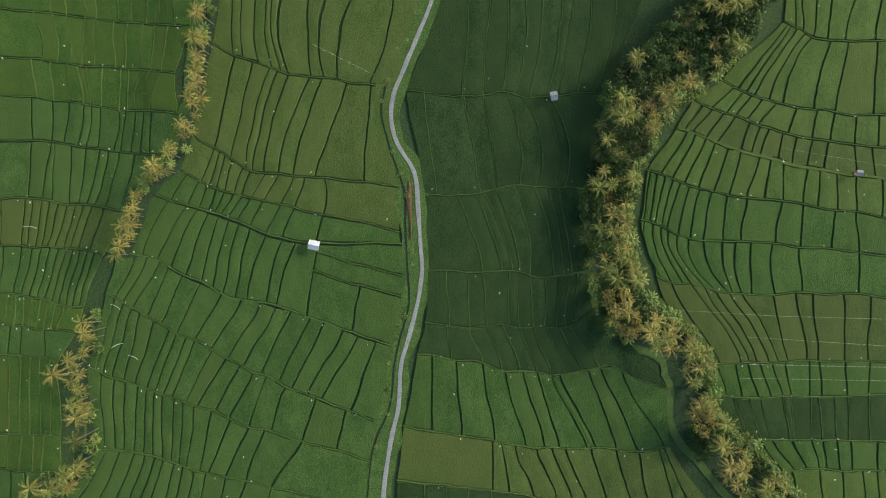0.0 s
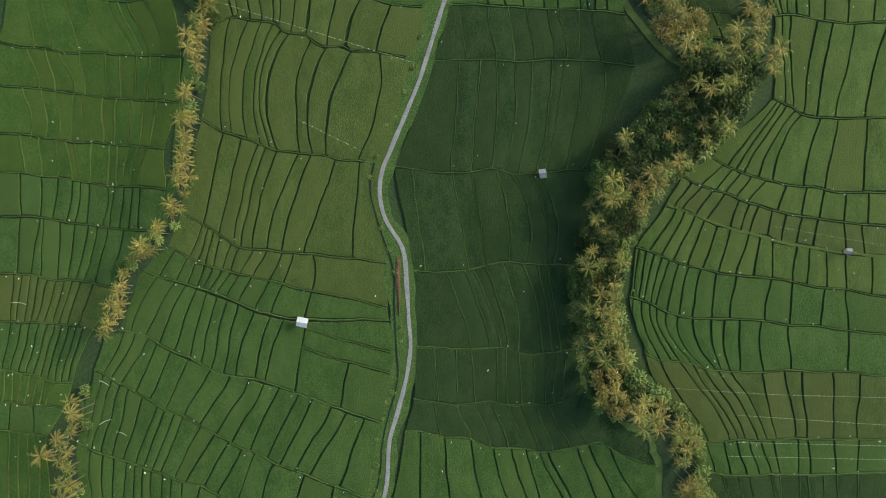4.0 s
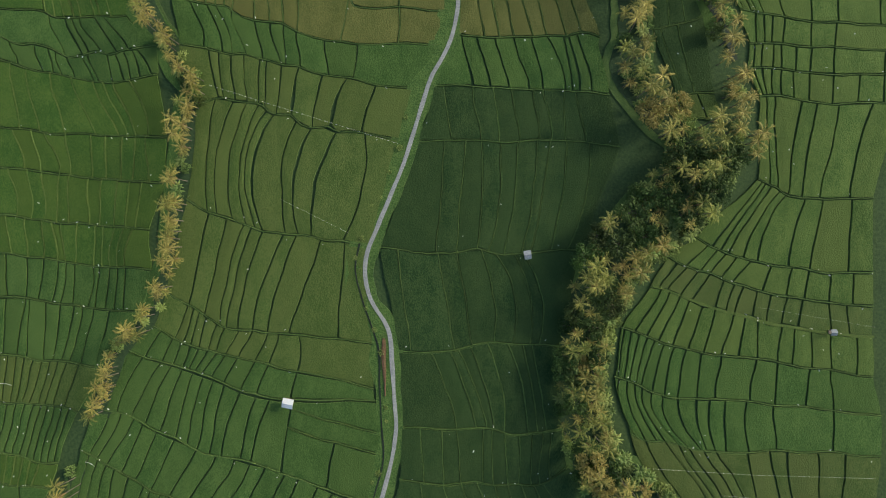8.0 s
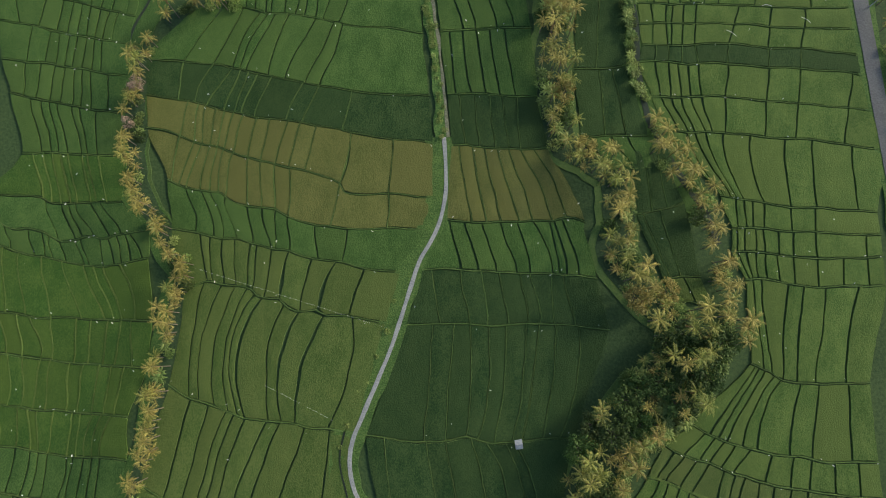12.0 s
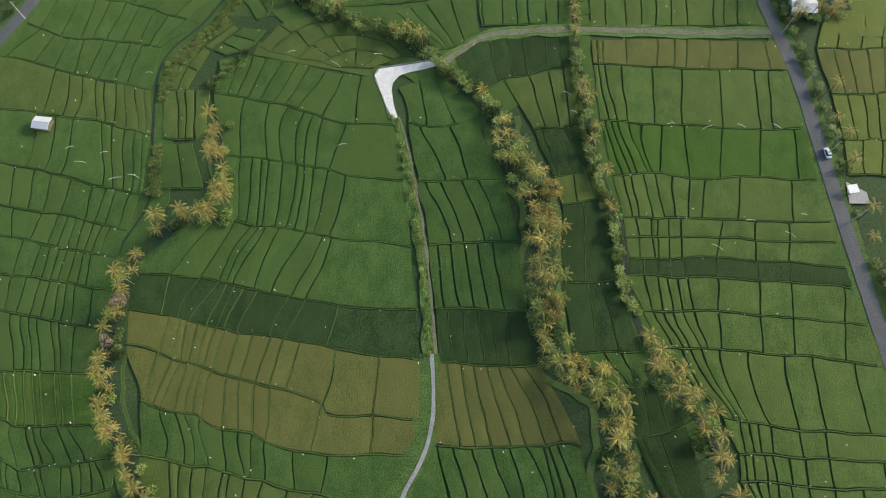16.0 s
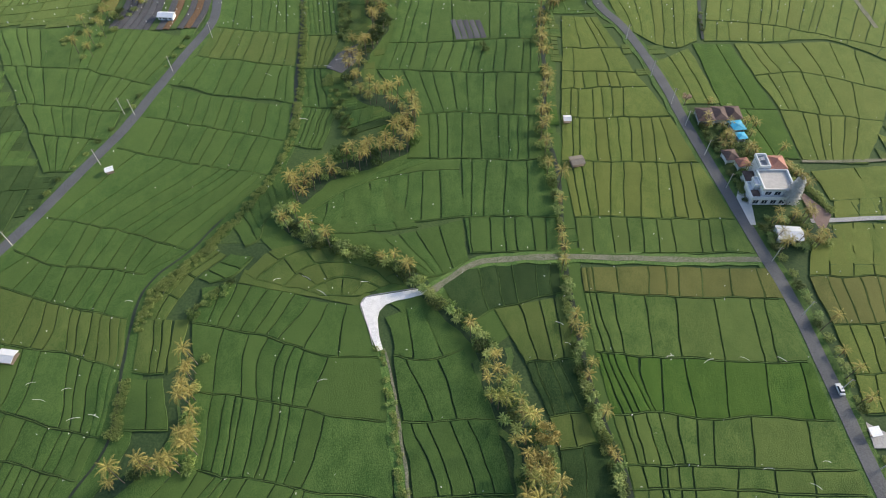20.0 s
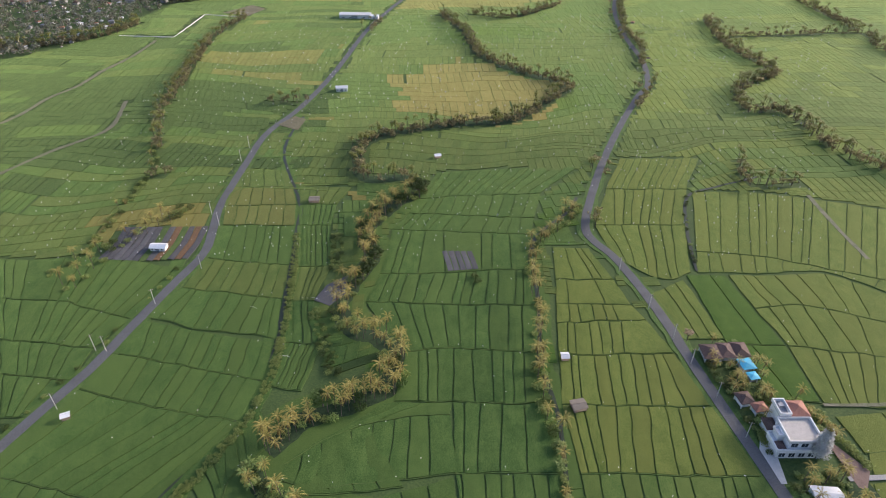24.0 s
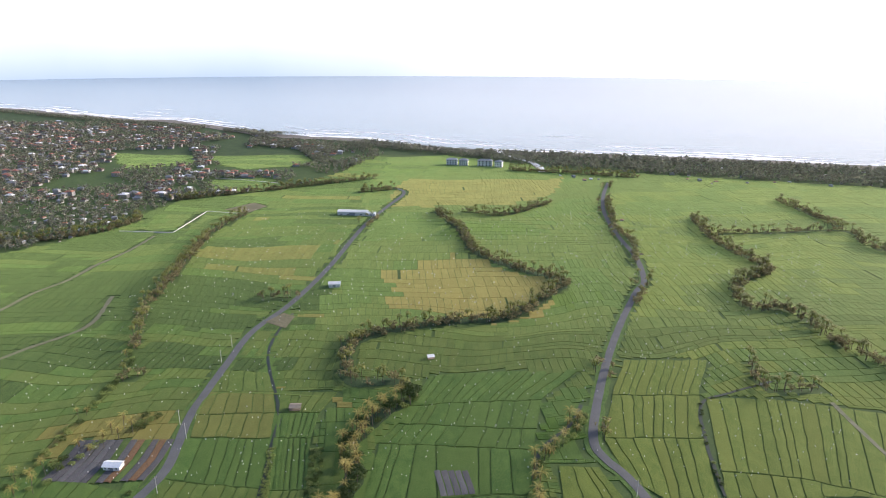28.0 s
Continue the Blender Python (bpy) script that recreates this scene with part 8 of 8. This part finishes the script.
def stall(x, y, turn):
    e = thing("roadside_stall", "small roadside stall with a pale sheet roof", "stall", "", (x, y, 0), turn)
    for px in (-1.3, 1.1):
        for py in (-1.1, 0.9):
            Geo().box(px, py, 0, px + 0.14, py + 0.14, 2.3).make("post", WOOD, e)
    Geo().box(-1.2, -1.0, 0.6, 1.2, -0.5, 0.95).make("counter", WOOD, e)
    Geo().add([(-1.7, -1.5, 2.3), (1.7, -1.5, 2.3), (1.7, 1.3, 2.7), (-1.7, 1.3, 2.7), (-1.7, -1.5, 2.22), (1.7, -1.5, 2.22), (1.7, 1.3, 2.62), (-1.7, 1.3, 2.62)],
              [(0, 1, 2, 3), (7, 6, 5, 4), (0, 4, 5, 1), (1, 5, 6, 2), (2, 6, 7, 3), (3, 7, 4, 0)]).make("roof", TIN, e)
stall(148.6, 186.5, 10)
gr = random.Random(91)
KEEP_CLEAR = [[(138, 272.5), (160, 272.5), (160, 302), (144, 302)], [(130.5, 324), (152, 324), (152, 334.5), (130.5, 334.5)], [(144.5, 312.5), (150.6, 312.5), (150.6, 325), (144.5, 325)],
              [(145, 260.5), (156, 260.5), (156, 267), (145, 267)], [(136, 296), (146, 296), (146, 307), (136, 307)], [(158, 260), (172, 260), (172, 284), (161, 284)]]
for k in range(620):
    x, y = gr.uniform(124, 163), gr.uniform(256, 336)
    edge_x = float(np.interp(y, [q[1] for q in EAST_LINE], [q[0] for q in EAST_LINE])) + 4.6
    out_x = 152 if y > 304 else 164
    if x < edge_x or x > out_x or any(bool(inside(c, np.array([x]), np.array([y]))[0]) for c in KEEP_CLEAR):
        continue
    plant(gr.choice((BUSHES, BUSHES, PALMS, BANANAS)), x, y, gr, 0.72)
for k in range(16):
    plant(BUSHES[:2], 165.4 + gr.uniform(-0.6, 0.6) + 0.024 * k * k, 297 - 1.5 * k, gr, 0.75)
plant(PINK_TREES, 129.5, 338, gr, 0.8)
for k in range(76):
    y = 126 + 1.75 * k
    x = np.interp(y, [126, 178, 207, 252], [147, 144, 142.7, 138.5]) + 5.6 + gr.uniform(-0.8, 1.2)
    if not 180 < y < 193 and gr.random() < 0.7:
        plant(gr.choice((BUSHES, BUSHES, BUSHES, BANANAS, PALMS)), float(x), y, gr, 0.8)
for k in range(26):
    y = 205 + 7.5 * k
    x = float(np.interp(y, [q[1] for q in WEST_LINE], [q[0] for q in WEST_LINE])) - 4.6
    if gr.random() < 0.55:
        plant(BUSHES, x + gr.uniform(-0.7, 0.7), y, gr, 0.6)

def pale_tree():
    e = thing("tall_pale_tree", "tall slender pale grey tree with a golden tip behind the villa", "tree", "", (154.4, 278.4, 0))
    e.scale = (1.3, 1.3, 0.95)
    rnd = random.Random(3)
    Geo().tube([(0, 0, 0), (0.1, 0, 8), (0.3, 0.1, 17)], [0.4, 0.26, 0.06], 8).make("trunk", BARK, e, smooth=True)
    g, tip = Geo(), Geo()
    for k in range(16):
        leaf_cloud(g, rnd, (0.1, 0, 4 + 0.75 * k), 2.9 - 0.12 * k, 140, 0.5, 0.5)
    leaf_cloud(tip, rnd, (0.3, 0.1, 16.6), 1.5, 120, 0.45, 0.6)
    g.make("crown", LEAF_PALE, e)
    tip.make("golden_tip", LEAF_GOLD, e, "golden leafy tip")
pale_tree()

# ---- joined plants beyond the near belts ----
for (base, leaf), g in JOINED.items():
    what = {"coconut_palm": "coconut palms", "shrub": "green shrubs", "banana_plant": "banana plants", "broadleaf_tree": "broadleaf trees"}[base]
    ob = g.make("distant_" + base + "s", bpy.data.materials[leaf])
    tagged(ob, "many distant " + what + " along the canals and belts", kind="stuff")

# ---- poles along the roads ----
def pole_proto():
    e = thing("utility_pole", "pale concrete utility pole with a crossarm beside the road", "utility pole", "poles along the village roads")
    Geo().tube([(0, 0, 0), (0, 0, 9)], [0.17, 0.11], 8).make("shaft", POST, e, smooth=True)
    arm = Geo().box(-0.9, -0.06, 8.3, 0.9, 0.06, 8.44).make("crossarm", WOOD, e)
    for x in (-0.8, 0.0, 0.8):
        Geo().tube([(x, 0, 8.44), (x, 0, 8.66)], [0.06, 0.04], 6).make("insulator", WALL_WHITE, arm)
    return e
pole = pole_proto()
pole.matrix_basis = pose(-120.8, 304, 0, 0, 0, 20)
for x, y in ((-115.6, 335), (-120.6, 336), (-106.6, 366), (-93.6, 393), (-103.6, 445), (-96.0, 433), (-103.6, 511), (-103.5, 532), (-140, 262), (139.8, 250.8), (142.8, 228.1), (144.2, 200.2), (146.6, 176.0), (112.8, 388), (119.0, 359), (123.8, 339), (126.3, 324), (130.0, 306), (133.4, 287)):
    copy_thing(pole, pose(x, y, 0, 0, 0, 25 if x < 0 else -15))

def car(x, y, turn):
    e = thing("parked_car", "small white car standing on the asphalt road", "car", "", (x, y, 0.57), turn)
    Geo().box(-0.85, -2.0, 0.32, 0.85, 2.0, 0.85, 0.06).make("body", PAINT, e)
    cab = Geo().box(-0.78, -1.3, 0.85, 0.78, 1.0, 1.45, 0.18).make("cabin", GLASSY, e, "dark glass cabin")
    Geo().box(-0.60, -1.05, 1.44, 0.60, 0.78, 1.49).make("roof", PAINT, cab)
    for sx in (-0.86, 0.86):
        for sy in (-1.25, 1.25):
            wheel = Geo().tube([(sx - 0.1, sy, 0.31), (sx + 0.1, sy, 0.31)], [0.31, 0.31], 12).make("wheel", RUBBER, e)
            Geo().tube([(sx - 0.12, sy, 0.31), (sx + 0.12, sy, 0.31)], [0.18, 0.18], 10).make("rim", POST, wheel)
    for sx in (-0.6, 0.6):
        Geo().box(sx - 0.15, 1.98, 0.55, sx + 0.15, 2.03, 0.7).make("headlight", CLOTH, e)
car(144.3, 200.5, 3)

# ---- white cloth flags against birds ----
def flag_proto(seed):
    e = thing("field_flag", "white cloth strip on a thin bamboo stick in the rice", "flag", "bird scaring flags")
    Geo().tube([(0, 0, 0), (0.05, 0, 1.5)], [0.02, 0.014], 4).make("stick", WOOD, e)
    rnd = random.Random(seed)
    v, f = [], []
    for k in range(4):
        t = k / 3
        for s in (0, 1):
            v.append((0.05 + 0.75 * t, 0.1 * math.sin(4 * t + seed), 1.45 - 0.32 * s * (1 - 0.4 * t) - 0.15 * t * t))
            v.append((0.05 + 0.75 * t, 0.1 * math.sin(4 * t + seed) + 0.3 * (s - 0.5), 1.5 - 0.15 * t * t))
        if k:
            b = 4 * k
            f += [(b - 4, b, b + 2, b - 2), (b - 3, b + 1, b + 3, b - 1)]
    Geo().add(v, f).make("cloth", CLOTH, e)
    return e
fr_ = random.Random(15)
fp = [flag_proto(1), flag_proto(2)]
order = PLOTS[:]
fr_.shuffle(order)
for k, (corners, tone, z) in enumerate(order[:290]):
    p = corners(fr_.uniform(0.05, 0.95), fr_.choice((0.06, 0.94, fr_.uniform(0.1, 0.9))))
    s = fr_.uniform(0.5, 0.9)
    m = pose(p[0], p[1], 0, 0, 0, fr_.uniform(0, 360)) @ Matrix.Diagonal((s, s, 1, 1))
    if k < 2:
        fp[k].matrix_basis = m
    else:
        copy_thing(fp[k % 2], m)
def small_flags():
    """The many small white cloths that stand in nearly every plot."""
    g, rnd = Geo(), random.Random(29)
    for corners, tone, z in order[290:]:
        for _ in range(rnd.choice((0, 0, 1, 1))):
            x, y = corners(rnd.uniform(0.05, 0.95), rnd.choice((0.05, 0.95, rnd.uniform(0.1, 0.9))))
            a, s = rnd.uniform(0, 6.28), rnd.uniform(0.3, 0.6)
            d = (math.cos(a) * s, math.sin(a) * s)
            g.add([(x, y, 1.2), (x + d[0], y + d[1], 1.15), (x + d[0] - d[1] * 0.3, y + d[1] + d[0] * 0.3, 1.0), (x - d[1] * 0.28, y + d[0] * 0.28, 1.05)], [(0, 1, 2, 3)])
            g.add([(x - 0.02, y, 0), (x + 0.02, y, 0), (x + 0.02, y, 1.2), (x - 0.02, y, 1.2)], [(0, 1, 2, 3)])
    tagged(g.make("small_flags", CLOTH), "small white cloths on sticks all over the paddies", kind="stuff")
small_flags()
def streamers():
    g = Geo()
    rnd = random.Random(6)
    for k in range(2100):
        y = rnd.uniform(400, 900)
        x = rnd.uniform(-0.55, 0.55) * y
        if -210 < x < 420:
            a = rnd.uniform(0, 6.28)
            s = rnd.uniform(0.25, 0.55) if y < 600 else rnd.uniform(0.4, 0.9)
            g.add([(x, y, 1.3), (x + s * math.cos(a), y + s * math.sin(a), 1.2), (x + s * math.cos(a), y + s * math.sin(a), 0.7), (x, y, 0.6)], [(0, 1, 2, 3)])
            g.add([(x - 0.03, y, 0), (x + 0.03, y, 0), (x + 0.03, y, 1.3), (x - 0.03, y, 1.3)], [(0, 1, 2, 3)])
    tagged(g.make("distant_flags", CLOTH), "many white cloth flags on sticks over the distant paddies", kind="stuff")
streamers()
def flag_line(a, b, n):
    """A string on two sticks with small cloths tied along it."""
    e = thing("flag_string", "string of small white cloths stretched across the paddies", "flag string", "strings of cloths")
    a, b = np.array(a, float), np.array(b, float)
    for q in (a, b):
        Geo().tube([(q[0], q[1], 0), (q[0], q[1], 1.5)], [0.03, 0.02], 5).make("stick", WOOD, e)
    Geo().tube([(*(a + (b - a) * k / 8), 1.42 - 0.1 * math.sin(math.pi * k / 8)) for k in range(9)], [0.012] * 9, 4).make("string", CLOTH, e)
    g = Geo()
    for k in range(1, n):
        p = a + (b - a) * k / n
        g.add([(p[0] - 0.14, p[1] - 0.1, 1.4), (p[0] + 0.14, p[1] + 0.1, 1.42), (p[0] + 0.16, p[1] + 0.02, 1.1), (p[0] - 0.12, p[1] - 0.12, 1.12)], [(0, 1, 2, 3)])
    g.make("cloths", CLOTH, e)
for a, b, n in (((66, -19), (98, -21), 22), ((98, -21), (133, -22), 24), ((88, -27), (133, -30), 30), ((88, -35), (133, -36), 30), ((86, -39), (133, -40), 30), ((99, 28), (133, 22), 14),
                ((-62, 94), (-5, 76), 34), ((-40, 60), (-20, 50), 8)):
    flag_line(a, b, n)
def ribbon_flag(x, y, turn, s):
    e = thing("plastic_ribbon", "long pale plastic ribbon fluttering over the rice", "ribbon", "pale ribbons over the rice", (x, y, 0), turn)
    Geo().tube([(0, 0, 0), (0.1, 0, 1.7)], [0.03, 0.02], 5).make("stick", WOOD, e)
    v, f = [], []
    for k in range(9):
        t = k / 8
        c = (0.1 + s * t, 0.5 * math.sin(2.6 * t), 1.6 - 0.5 * t)
        v += [(c[0], c[1] - 0.06, c[2]), (c[0], c[1] + 0.06, c[2] + 0.02)]
        if k:
            f.append((2 * k - 2, 2 * k, 2 * k + 1, 2 * k - 1))
    mesh_object("ribbon", v, f, CLOTH, e)
rr = random.Random(40)
for k, (x, y) in enumerate(((-124, 6), (-98, -17), (-98, -30), (-93, -32), (-20, 205), (-24, 240), (-30, 246), (-9, 243), (-40, 244), (-90, 236), (-112, 205), (-108, 200), (-100, 203), (-95, 193), (-89, 195), (60, 218), (58, 226), (92, 212), (104, 210), (116, 212), (128, 212), (112, 176), (124, 172), (100, 168), (130, 178), (-30, 372), (-35, 368), (-62, 362), (-42, 330))):
    ribbon_flag(x, y, rr.uniform(-40, 20), rr.uniform(2.4, 4.2))
